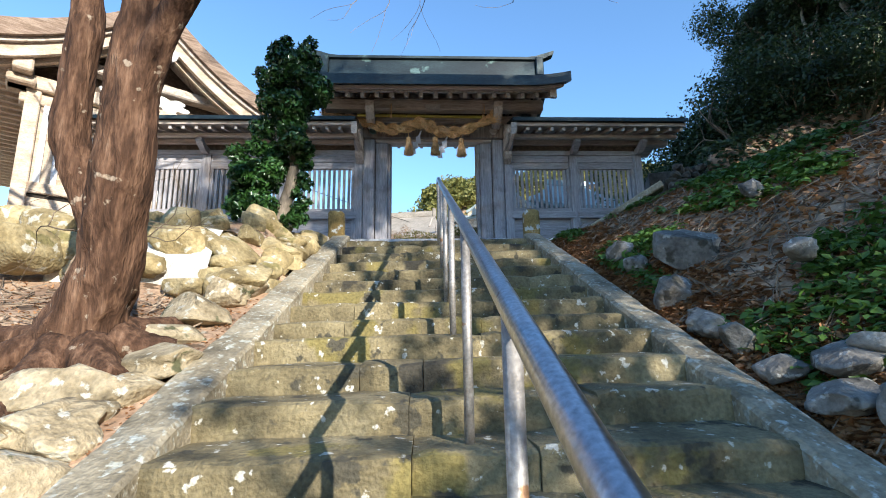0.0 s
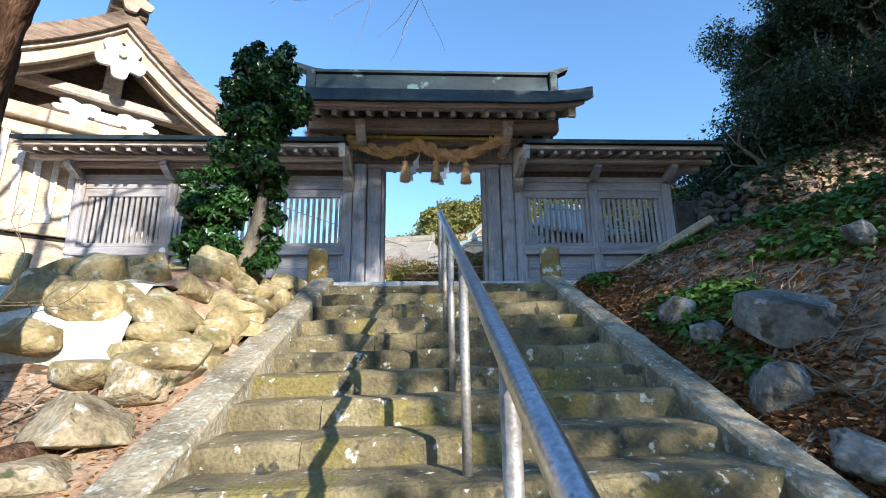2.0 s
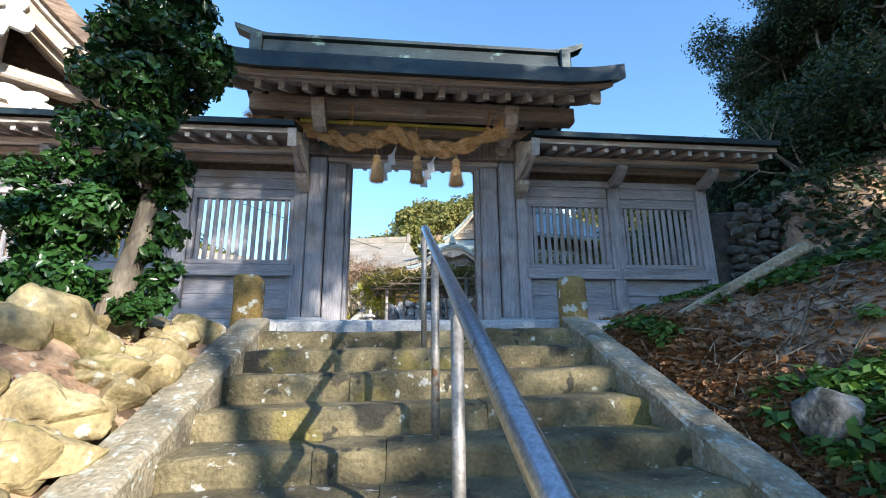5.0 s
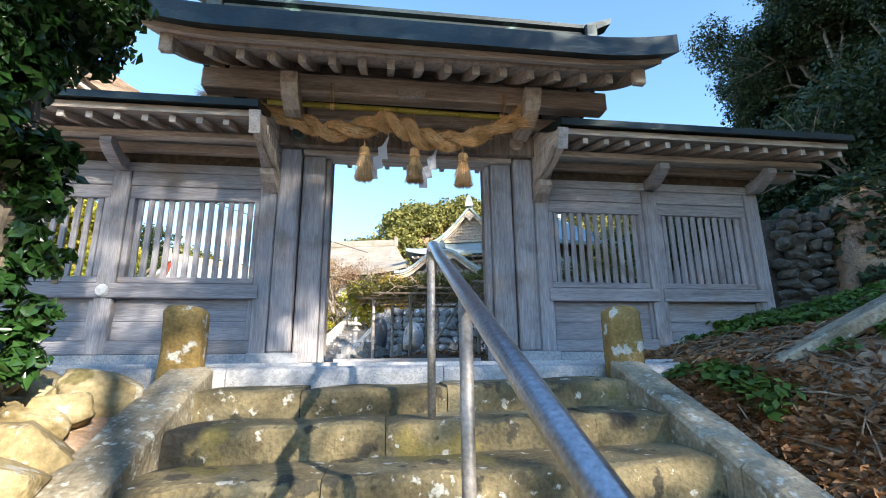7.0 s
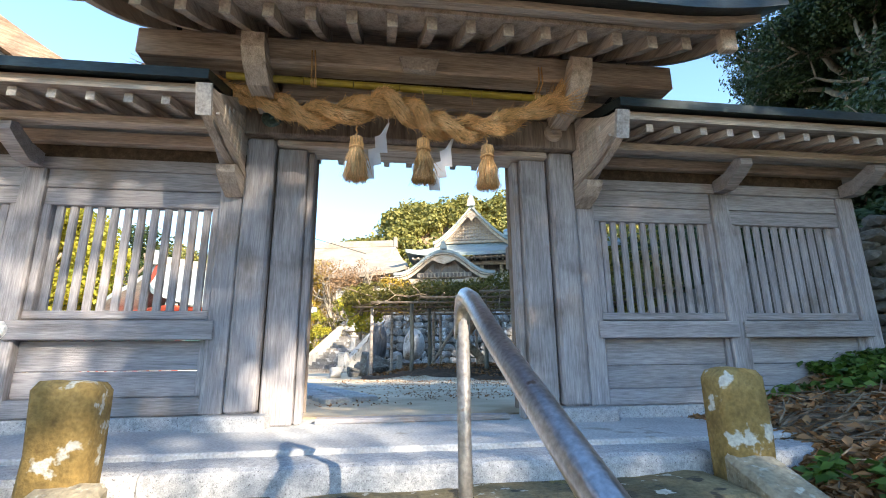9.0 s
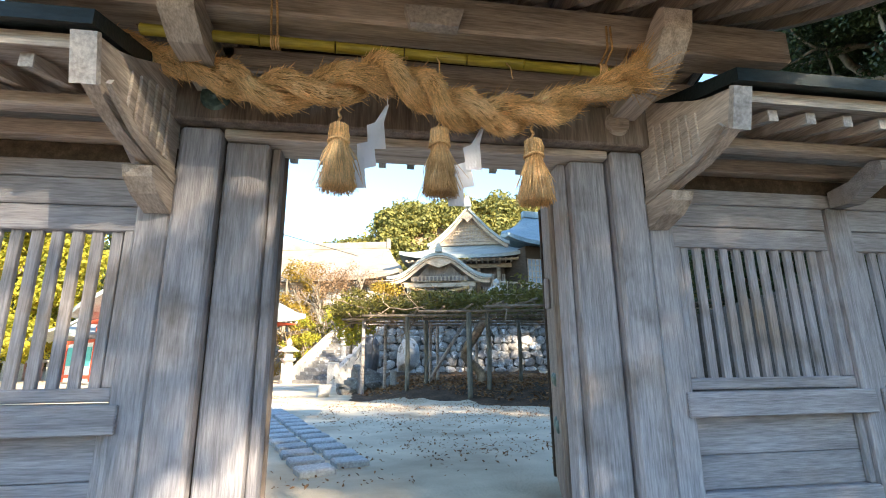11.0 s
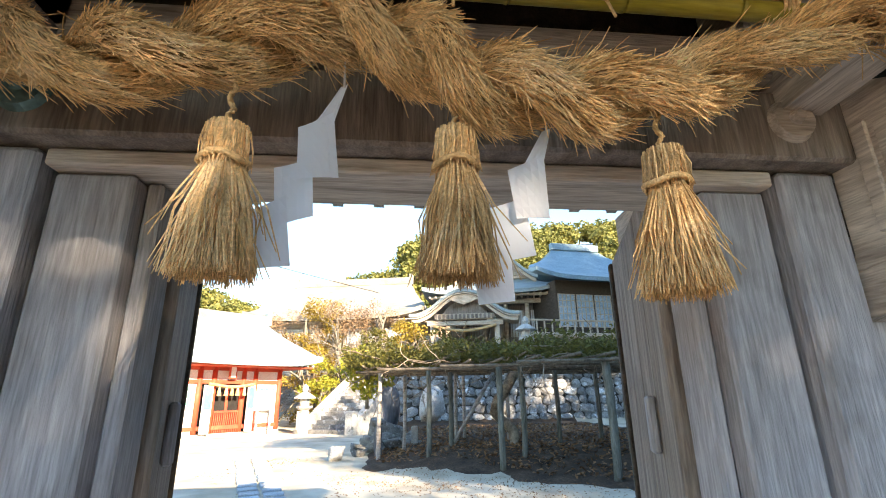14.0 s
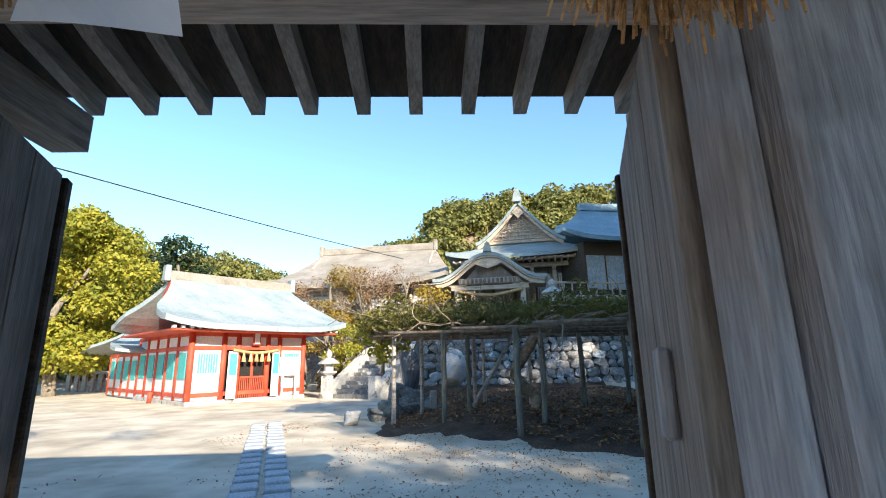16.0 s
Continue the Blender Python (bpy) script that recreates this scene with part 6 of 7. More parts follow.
for k in range(70):
    x = rng.uniform(-1.0, 7.2)
    y = rng.uniform(max(16.2, 19.4 - max(0, x) * 0.9), 22.6)
    a = rng.uniform(0, 6.28)
    limb(bm, (x, y, 5.48 + rng.uniform(0, 0.15)), (math.cos(a), math.sin(a), rng.uniform(-0.1, 0.25)), 1.0, 0.022, 1, rng, tips, 0.7, 0.6, 5, 0.0)
part("vine_stem", bm, TWIG, wist, smooth=True)["kind"] = "stuff"
cs, ns = [], []
for k in range(20000):
    x = rng.uniform(-1.2, 7.6)
    y = rng.uniform(max(16.0, 19.2 - max(0, x) * 0.9), 22.8)
    z = 5.45 + 0.5 * rng.random() ** 1.5 * (0.7 + noise.noise(Vector((x, y, 4)))) + (0.1 if x > 0 else 0)
    cs.append((x, y, z))
    ns.append((0, 0, 1))
place("leaves", leaf_mesh("leaves", cs, ns, 0.13, OLIVE, rng, 0.4, 0.1, 0.9), wist)

# ---- yard stones, monument, lanterns ----
for k, (x, y, rx, rz) in enumerate([(-1.35, 20.5, 0.24, 0.22), (-0.9, 21.4, 0.3, 0.2), (-0.5, 22, 0.35, 0.3), (0.1, 22.4, 0.4, 0.25), (0.5, 23, 0.35, 0.3), (-0.2, 23, 0.4, 0.35), (0.7, 22.2, 0.25, 0.18)]):
    boulder(x, y, YARD + rz * 0.6, rx, rz, k + 120, GREYROCK if k else LANTERN, "dark garden rock at the pergola's edge" if k else "pale squat stone at the yard's edge", "garden rocks", rough=0.3)
bm = stone(0.4, 0.22, 0.95, 33, 3, 0.12)
bmesh.ops.translate(bm, verts=bm.verts[:], vec=(-0.1, 24, 4.55))
tagged(part("standing_stone", bm, SLATE, smooth=True), "tall blue-grey standing stone on a rock mound", "monument")
boulder(-0.1, 24, 3.5, 0.9, 0.5, 140, GREYROCK, "dark rock mound under the standing stone", "garden rocks", rough=0.3)
bm = stone(0.5, 0.45, 0.85, 37, 3, 0.2)
bmesh.ops.translate(bm, verts=bm.verts[:], vec=(1.5, 26.5, 4.4))
tagged(part("pale_boulder", bm, LANTERN, smooth=True), "large pale rounded boulder below the stone wall", "boulder")
tagged(part("small_marker", box(-0.45, -0.25, 20.9, 21.05, 3.2, 3.95, 0.03), SLATE), "small dark stone marker post", "marker")
tagged(part("small_marker", box(0.55, 0.75, 21.9, 22.0, 3.4, 3.9, 0.03), LANTERN), "small pale stone marker", "marker")


def stone_lantern(x, y, z, h):
    t = thing("stone_lantern", (x, y, z), "pale granite lantern with a flared cap", "lantern", "stone lanterns")
    def ring(name, prof, seg=6):
        part(name, add_tube(bmesh.new(), [(x, y, z + h * p[1]) for p in prof], [h * p[0] for p in prof], seg), LANTERN, t)
    ring("base", [(0.2, 0.0), (0.2, 0.07), (0.14, 0.1), (0.13, 0.16)])
    ring("shaft", [(0.085, 0.16), (0.075, 0.3), (0.085, 0.46)], 12)
    ring("platform", [(0.1, 0.461), (0.17, 0.51), (0.17, 0.55)])
    ring("light_box", [(0.1, 0.551), (0.1, 0.69)])
    ring("cap", [(0.22, 0.691), (0.24, 0.71), (0.13, 0.79), (0.06, 0.83)])
    ring("finial", [(0.04, 0.831), (0.07, 0.88), (0.06, 0.94), (0.01, 1.0)], 10)


stone_lantern(-4.0, 30.2, YARD, 2.1)
stone_lantern(-1.4, 30.0, 4.2, 1.5)
stone_lantern(7.0, 32.4, 6.2, 2.6)
sign = thing("notice_board", (-5.6, 30.2, YARD), "white notice board on two legs", "sign")
ms = Matrix.Translation((-5.7, 30.0, 0)) @ pose(0, 0, 0, 0, 0, 38)
part("panel", box(-0.45, 0.45, -0.03, 0.03, 4.2, 5.0, 0.01, ms), WHITE, sign)
for u in (-0.3, 0.3):
    part("leg", box(u - 0.04, u + 0.04, -0.03, 0.03, 3.2, 4.2, 0.005, ms), WHITE, sign)

# ---- stone stair with balustrade up to the halls ----
mst = Matrix.Translation((-2.75, 29.3, 0)) @ pose(0, 0, 0, 0, 0, -28)
st = thing("stone_stair", (-2.75, 29.3, YARD), "pale stone stair with sloping side walls to the halls", "stairway", kind="structure")
for k in range(17):
    part("step", box(-1.1, 1.1, 0.3 * k, 0.3 * k + 0.5, 3.0, 3.2 + 0.175 * (k + 1), 0.01, mst), STONEWALL, st)
for s in (-1, 1):
    bm = add_prism(bmesh.new(), [(-0.2, 3.0), (5.3, 3.0), (5.3, 6.7), (5.0, 6.7), (0.0, 3.75), (-0.2, 3.75)], "x", s * 1.25 - 0.14, s * 1.25 + 0.14, mst)
    part("side_wall", bm, LANTERN, st)
    part("newel", box(s * 1.25 - 0.2, s * 1.25 + 0.2, -0.4, 0.0, 3.0, 4.15, 0.03, mst), LANTERN, st)


# ---- curved temple roofs ----
def hip_roof(m, w, d, z_eave, z_ridge, material, parent, ridge_half, curl=0.35, name="roof", thick=0.22, sag=0.35, n=14):
    """A hip-and-gable roof about the local origin: eaves w x d (half sizes), a level ridge, concave slopes, upturned corners."""
    bm = bmesh.new()
    def pt(u, v, dz=0.0):
        # u along the ridge -1..1, v across -1..1
        a = abs(v)
        f = 1 - a
        z = z_eave + (z_ridge - z_eave) * (f ** (1 + sag))
        half = ridge_half + (w - ridge_half) * min(1.0, a / 0.62) ** 1.3
        x = u * half
        z += curl * (abs(u) ** 4) * (a ** 3)
        return m @ Vector((x, v * d, z + dz))
    grid = [[bm.verts.new(pt(-1 + 2 * i / n, -1 + 2 * j / n)) for j in range(n + 1)] for i in range(n + 1)]
    low = [[bm.verts.new(pt(-1 + 2 * i / n, -1 + 2 * j / n, -thick)) for j in range(n + 1)] for i in range(n + 1)]
    for i in range(n):
        for j in range(n):
            bm.faces.new((grid[i][j], grid[i + 1][j], grid[i + 1][j + 1], grid[i][j + 1]))
            bm.faces.new((low[i][j + 1], low[i + 1][j + 1], low[i + 1][j], low[i][j]))
    for i in range(n):
        for j in (0, n):
            bm.faces.new((grid[i][j], grid[i + 1][j], low[i + 1][j], low[i][j]))
            bm.faces.new((grid[j][i], grid[j][i + 1], low[j][i + 1], low[j][i]))
    bmesh.ops.recalc_face_normals(bm, faces=bm.faces[:])
    return part(name, bm, material, parent)


# vermilion hall
MR = Matrix.Translation((-8.75, 27.25, 0)) @ pose(0, 0, 0, 0, 0, 46)
red = thing("vermilion_hall", (-8.75, 27.25, YARD), "white-walled vermilion hall with teal windows and pale curved roof", "building")
FW, FD = 4.9, 6.2
WD = 11.0
part("core", box(0.1, FW - 0.1, 0.12, FD - 0.1, 3.2, 6.05, 0.02, MR), DARK, red)
part("plinth", box(-0.1, FW + 0.1, -0.15, FD, 3.1, 3.36, 0.02, MR), LANTERN, red)
for x in (0.0, 1.25, 1.85, 3.15, 3.7, FW):
    part("front_pillar", add_tube(bmesh.new(), [MR @ Vector((x, 0, 3.36)), MR @ Vector((x, 0, 6.0))], 0.12, 12), RED, red, smooth=True)
for k in range(1, 6):
    part("side_pillar", add_tube(bmesh.new(), [MR @ Vector((0, FD * k / 5, 3.36)), MR @ Vector((0, FD * k / 5, 6.0))], 0.11, 12), RED, red, smooth=True)
for z in (3.5, 5.3, 5.85):
    part("front_beam", box(-0.1, FW + 0.1, -0.09, 0.09, z, z + 0.16, 0.01, MR), RED, red)
    part("side_beam", box(-0.09, 0.09, 0.12, FD, z, z + 0.16, 0.01, MR), RED, red)
for a, b in ((0.12, 1.14), (3.81, 4.78)):
    part("front_panel", box(a, b, -0.05, 0.05, 3.37, 5.295, 0.01, MR), PLASTER, red)
    win = part("window_frame", box(a + 0.1, b - 0.1, -0.075, -0.052, 4.35, 5.2, 0.005, MR), WHITE, red)
    for q in range(8):
        u = a + 0.17 + (b - a - 0.34) * q / 7
        part("window_slat", box(u - 0.035, u + 0.035, -0.1, -0.077, 4.4, 5.15, 0.004, MR), TEAL, red)
for a, b in ((1.36, 1.74), (3.26, 3.59)):
    part("screen_panel", box(a, b, -0.3, -0.24, 3.37, 5.25, 0.01, MR), WHITE, red)
    part("screen_blind", box(a + 0.04, b - 0.04, -0.32, -0.302, 4.3, 5.15, 0.004, MR), TEAL, red)
for a, b in ((0.12, FW - 0.12),):
    part("frieze_panel", box(a, b, -0.04, 0.04, 5.465, 5.845, 0.005, MR), PLASTER, red)
part("frieze_panel", box(-0.04, 0.04, 0.12, FD, 5.465, 5.845, 0.005, MR), PLASTER, red)
for k in range(5):
    a, b = FD * k / 5 + 0.12, FD * (k + 1) / 5 - 0.12
    part("side_panel", box(-0.05, 0.05, a, b, 3.37, 5.295, 0.01, MR), PLASTER, red)
    part("side_window", box(-0.09, -0.052, a + 0.12, b - 0.12, 4.2, 5.2, 0.005, MR), TEAL, red, "teal slatted window")
part("doorway", box(1.98, 3.02, 0.03, 0.11, 3.37, 5.29, 0.005, MR), DARK, red)
for q in range(13):
    u = 2.0 + 1.0 * q / 12
    part("gate_bar", box(u - 0.02, u + 0.02, -0.06, -0.02, 3.37, 4.15, 0.004, MR), RED, red)
part("gate_rail", box(1.97, 3.03, -0.07, -0.01, 4.153, 4.23, 0.005, MR), RED, red)
part("door_post", box(2.44, 2.56, 0.0, 0.03, 3.37, 5.29, 0.004, MR), RED, red)
part("plaque", box(2.33, 2.67, -0.32, -0.24, 5.5, 6.15, 0.02, MR), RED, red, "framed name plaque")
part("plaque_face", box(2.39, 2.61, -0.33, -0.322, 5.57, 6.08, 0.004, MR), WHITE, red)
part("straw_rope", add_tube(bmesh.new(), smooth_line([MR @ Vector((1.5, -0.35, 5.3)), MR @ Vector((2.5, -0.35, 5.18)), MR @ Vector((3.5, -0.35, 5.3))], 5), 0.06, 8, True, 0.1), STRAW, red, smooth=True)
for u in (1.95, 2.25, 2.5, 2.75, 3.05):
    part("rope_tassel", add_tube(bmesh.new(), [MR @ Vector((u, -0.35, 5.2)), MR @ Vector((u, -0.35, 5.05)), MR @ Vector((u, -0.35, 4.82))], [0.02, 0.06, 0.1], 8), STRAW, red, smooth=True)
mroof = MR @ Matrix.Translation((FW / 2, FD * 0.36, 0))
hip_roof(mroof, FW / 2 + 1.45, FD * 0.36 + 1.3, 6.25, 8.45, PALEROOF, red, FW / 2 + 0.3, 0.3, sag=0.28)
part("eave_lining", box(-FW / 2 - 1.1, FW / 2 + 1.1, -FD * 0.36 - 1.05, FD * 0.36 + 1.0, 5.99, 6.06, 0.01, mroof), RED, red)
for k in range(24):
    u = -FW / 2 - 1.05 + (FW + 2.1) * k / 23
    part("rafter_end", box(u - 0.05, u + 0.05, -FD * 0.36 - 1.13, -FD * 0.36 - 0.9, 6.062, 6.16, 0.005, mroof), WHITE, red)
part("ridge", box(-FW / 2 - 0.45, FW / 2 + 0.45, -0.16, 0.16, 8.3, 8.72, 0.03, mroof), WARMROOF, red)
for s in (-1, 1):
    part("ridge_end", box(s * (FW / 2 + 0.5) - 0.12, s * (FW / 2 + 0.5) + 0.12, -0.2, 0.2, 8.25, 8.95, 0.04, mroof), PALEROOF, red)
    bm = add_prism(bmesh.new(), [(-0.75, 7.45), (0.75, 7.45), (0, 8.3)], "x", s * (FW / 2 + 0.36) - 0.03, s * (FW / 2 + 0.36) + 0.03, mroof)
    part("gable_board", bm, RED, red)
part("rear_wing", box(0.1, 3.0, FD, WD, 3.2, 5.3, 0.02, MR), PLASTER, red)
for k in range(1, 5):
    v = FD + (WD - FD) * k / 4
    part("side_pillar", add_tube(bmesh.new(), [MR @ Vector((0, v, 3.3)), MR @ Vector((0, v, 5.3))], 0.11, 12), RED, red, smooth=True)
    a, b = FD + (WD - FD) * (k - 1) / 4 + 0.12, v - 0.12
    part("side_panel", box(-0.05, 0.05, a, b, 3.3, 5.295, 0.01, MR), PLASTER, red)
    part("side_window", box(-0.09, -0.052, a + 0.12, b - 0.12, 4.1, 5.0, 0.005, MR), TEAL, red, "teal slatted window")
for z in (3.5, 5.2):
    part("side_beam", box(-0.09, 0.09, FD, WD, z, z + 0.16, 0.01, MR), RED, red)
wing_m = MR @ Matrix.Translation((0.9, FD + (WD - FD) * 0.5, 0))
hip_roof(wing_m, 2.2, 3.4, 5.45, 6.6, PALEROOF, red, 0.9, 0.1, name="side_roof", thick=0.14)

# ---- leaf specks on the yard ----
rng = np.random.default_rng(68)
cs, ns = [], []
while len(cs) < 8000:
    x, y = rng.uniform(-6, 5.5), rng.uniform(10.3, 21)
    if noise.noise(Vector((x * 0.5, y * 0.5, 9))) + 0.35 * noise.noise(Vector((x * 1.7, y * 1.7, 4))) + 0.1 * x > rng.uniform(-0.25, 0.6):
        cs.append((x, y, ground_z(x, y) + rng.uniform(0.004, 0.02)))
        ns.append((rng.normal(0, 0.3), rng.normal(0, 0.3), 1))
tagged(place("leaf_litter", leaf_mesh("leaf_litter", cs, ns, 0.045, LITTER, rng, 0.45, 0.1, 0.35)), "small dry leaves strewn over the sandy yard", "leaf litter", kind="stuff")

# ---- planting bed under the pergola ----
bm = bmesh.new()
n = 30
vs = {}
for i in range(n + 1):
    for j in range(n + 1):
        x, y = -0.9 + 9.5 * i / n, 15.6 + 15.2 * j / n
        edge = 18.9 - max(0.0, x) * 0.75 + 0.35 * noise.noise(Vector((x, 0, 0)))
        f = step01(edge - 0.6, edge + 0.2, y) * step01(-0.9, -0.3, x)
        vs[i, j] = bm.verts.new((x, y, ground_z(x, y) - 0.06 + 0.12 * f + 0.06 * noise.noise(Vector((x * 2, y * 2, 0))) * f))
for i in range(n):
    for j in range(n):
        bm.faces.new((vs[i, j], vs[i + 1, j], vs[i + 1, j + 1], vs[i, j + 1]))
tagged(part("planting_bed", bm, SOIL, smooth=True), "dark brown leaf-strewn soil under the pergola", "soil bed", kind="structure")
cs, ns = [], []
rng = np.random.default_rng(66)
for k in range(7000):
    x, y = rng.uniform(-0.4, 8), rng.uniform(16, 28)
    if y > 19.2 - max(0, x) * 0.75:
        cs.append((x, y, ground_z(x, y) + rng.uniform(0.06, 0.12)))
        ns.append((0, 0, 1))
tagged(place("leaf_litter", leaf_mesh("leaf_litter", cs, ns, 0.12, LITTER, rng, 0.5, 0.1, 0.4)), "brown fallen leaves on the soil bed", "leaf litter", kind="stuff")

# ---- halls on the terrace ----
def temple(name, m, w, d, z0, z_eave, z_ridge, roof, label, ridge_half):
    t = thing(name, tuple(m.translation + Vector((0, 0, z0))), label, "building", "terrace halls")
    part("body", box(-w + 1.2, w - 1.2, -d + 1.3, d - 1.3, z0, z_eave, 0.03, m), BEAM_X, t)
    part("base", box(-w + 0.9, w - 0.9, -d + 1.0, d - 1.0, z0 - 1.2, z0 - 0.01, 0.03, m), LANTERN, t)
    k = int(2 * (w - 1.2) / 1.3) + 1
    for i in range(k):
        u = -w + 1.2 + 2 * (w - 1.2) * i / (k - 1)
        part("pillar", add_tube(bmesh.new(), [m @ Vector((u, -d + 1.2, z0)), m @ Vector((u, -d + 1.2, z_eave))], 0.13, 10), PALEWOOD, t, smooth=True)
        if i < k - 1:
            s = 2 * (w - 1.2) / (k - 1)
            part("wall_panel", box(u + 0.16, u + s - 0.16, -d + 1.24, -d + 1.28, z0 + 0.9, z_eave - 0.7, 0.005, m), PLASTER, t)
    part("tie_beam", box(-w + 1, w - 1, -d + 1.05, -d + 1.17, z_eave - 0.6, z_eave - 0.35, 0.01, m), BEAM_X, t)
    hip_roof(m, w, d, z_eave, z_ridge, roof, t, ridge_half, 0.5, sag=0.4, thick=0.3)
    part("eave_lining", box(-w + 0.3, w - 0.3, -d + 0.3, d - 0.3, z_eave - 0.36, z_eave - 0.305, 0.01, m), BEAM_X, t)
    part("ridge", box(-ridge_half, ridge_half, -0.2, 0.2, z_ridge - 0.15, z_ridge + 0.4, 0.04, m), roof, t)
    for s in (-1, 1):
        part("ridge_end", box(s * ridge_half - 0.15, s * ridge_half + 0.15, -0.26, 0.26, z_ridge - 0.2, z_ridge + 0.65, 0.05, m), roof, t)
        h = (z_ridge - z_eave)
        bm = add_prism(bmesh.new(), [(-d * 0.4, z_eave + h * 0.52), (d * 0.4, z_eave + h * 0.52), (0, z_ridge - 0.05)], "x", s * (ridge_half - 0.12) - 0.05, s * (ridge_half - 0.12) + 0.05, m)
        part("gable_board", bm, BEAM_X, t)
    return t


west = temple("west_hall", Matrix.Translation((-3.4, 44, 0)) @ pose(0, 0, 0, 0, 0, -12), 6.2, 4.9, 7.2, 9.9, 13.1, WARMROOF, "wooden hall with a broad sunlit pale roof", 4.6)
# main hall, its lattice gable towards the gate
mg = Matrix.Translation((6.75, 38.8, 0)) @ pose(0, 0, 0, 0, 0, -15)
hall_main = thing("main_hall", (6.75, 38.8, 7.4), "main shrine hall with pale verdigris roof and lattice gable", "building", "terrace halls")


def gable_line(x):
    return 12.35 + 2.75 * max(0.0, 1 - abs(x) / 2.9) ** 1.3


def gable_band(half, up, down, y0, y1, name, material, label=""):
    """A band following the concave gable, between two heights over its line."""
    xs = [-half + 2 * half * i / 24 for i in range(25)]
    bm = bmesh.new()
    lo = [[bm.verts.new(mg @ Vector((x, y0, gable_line(x) + h))) for x in xs] for h in (up, down)]
    hi = [[bm.verts.new(mg @ Vector((x, y1, gable_line(x) + h))) for x in xs] for h in (up, down)]
    for i in range(24):
        bm.faces.new((lo[0][i], lo[0][i + 1], lo[1][i + 1], lo[1][i]))
        bm.faces.new((hi[0][i + 1], hi[0][i], hi[1][i], hi[1][i + 1]))
        bm.faces.new((lo[0][i + 1], lo[0][i], hi[0][i], hi[0][i + 1]))
        bm.faces.new((lo[1][i], lo[1][i + 1], hi[1][i + 1], hi[1][i]))
    for i in (0, 24):
        bm.faces.new((lo[0][i], lo[1][i], hi[1][i], hi[0][i]))
    bmesh.ops.recalc_face_normals(bm, faces=bm.faces[:])
    return part(name, bm, material, hall_main, label)


gable_band(2.95, 0.12, -0.12, -0.5, 8.0, "roof", PALEROOF, "pale verdigris copper roof")
gable_band(2.85, -0.125, -0.4, -0.35, -0.22, "bargeboard", PALEWOOD)
gable_band(2.8, -0.125, -0.26, -0.2, 7.8, "soffit", BEAM_X)
xs = [-2.5 + 5.0 * i / 20 for i in range(21)]
part("gable_panel", add_prism(bmesh.new(), [(x, gable_line(x) - 0.27) for x in xs] + [(2.5, 12.0), (-2.5, 12.0)], "y", 0.2, 0.3, mg), BEAM_X, hall_main)
for k in range(15):
    x = -1.68 + 0.24 * k
    top = gable_line(x) - 0.5
    if top > 12.75:
        part("lattice_bar", box(x - 0.035, x + 0.035, 0.12, 0.197, 12.62, top, 0.005, mg), PALEWOOD, hall_main)
for k in range(6):
    z = 12.66 + 0.26 * k
    half = 2.9 * (1 - ((z + 0.5 - 12.35) / 2.75) ** (1 / 1.3))
    if half > 0.15:
        part("lattice_rail", box(-half, half, 0.08, 0.118, z - 0.03, z + 0.03, 0.004, mg), PALEWOOD, hall_main)
part("gable_beam", box(-2.5, 2.5, 0.0, 0.16, 12.36, 12.56, 0.02, mg), PALEWOOD, hall_main)
part("gable_pendant", add_prism(bmesh.new(), [(-0.4, 14.35), (0, 14.75), (0.4, 14.35), (0.2, 14.2), (0, 13.95), (-0.2, 14.2)], "y", -0.46, -0.37, mg), PALEWOOD, hall_main)
part("ridge", box(-0.17, 0.17, -0.55, 8.0, 15.15, 15.5, 0.04, mg), PALEROOF, hall_main)
part("ridge_end", add_prism(bmesh.new(), [(-0.32, 15.1), (0.32, 15.1), (0.24, 15.6), (0.1, 15.95), (-0.1, 15.95), (-0.24, 15.6)], "y", -0.7, -0.56, mg), PALEROOF, hall_main)


def skirt_roof(name, inner, outer, z_in, z_out, curl):
    """One concave skirt between an upper and a lower edge, its ends swept up."""
    bm = bmesh.new()
    n, m = 20, 8
    def at(i, j, dz):
        u, v = i / n, j / m
        p = Vector(inner[0]).lerp(Vector(inner[1]), u)
        q = Vector(outer[0]).lerp(Vector(outer[1]), u)
        c = p.lerp(q, v)
        z = z_in + (z_out - z_in) * v ** 0.75 + curl * abs(2 * u - 1) ** 4 * v ** 2
        return bm.verts.new(mg @ Vector((c.x, c.y, z + dz)))
    up = [[at(i, j, 0) for j in range(m + 1)] for i in range(n + 1)]
    lo = [[at(i, j, -0.24) for j in range(m + 1)] for i in range(n + 1)]
    for i in range(n):
        for j in range(m):
            bm.faces.new((up[i][j], up[i + 1][j], up[i + 1][j + 1], up[i][j + 1]))
            bm.faces.new((lo[i][j + 1], lo[i + 1][j + 1], lo[i + 1][j], lo[i][j]))
        for j in (0, m):
            bm.faces.new((up[i][j], lo[i][j], lo[i + 1][j], up[i + 1][j]))
    for j in range(m):
        for i in (0, n):
            bm.faces.new((up[i][j], up[i][j + 1], lo[i][j + 1], lo[i][j]))
    bmesh.ops.recalc_face_normals(bm, faces=bm.faces[:])
    return part(name, bm, PALEROOF, hall_main)


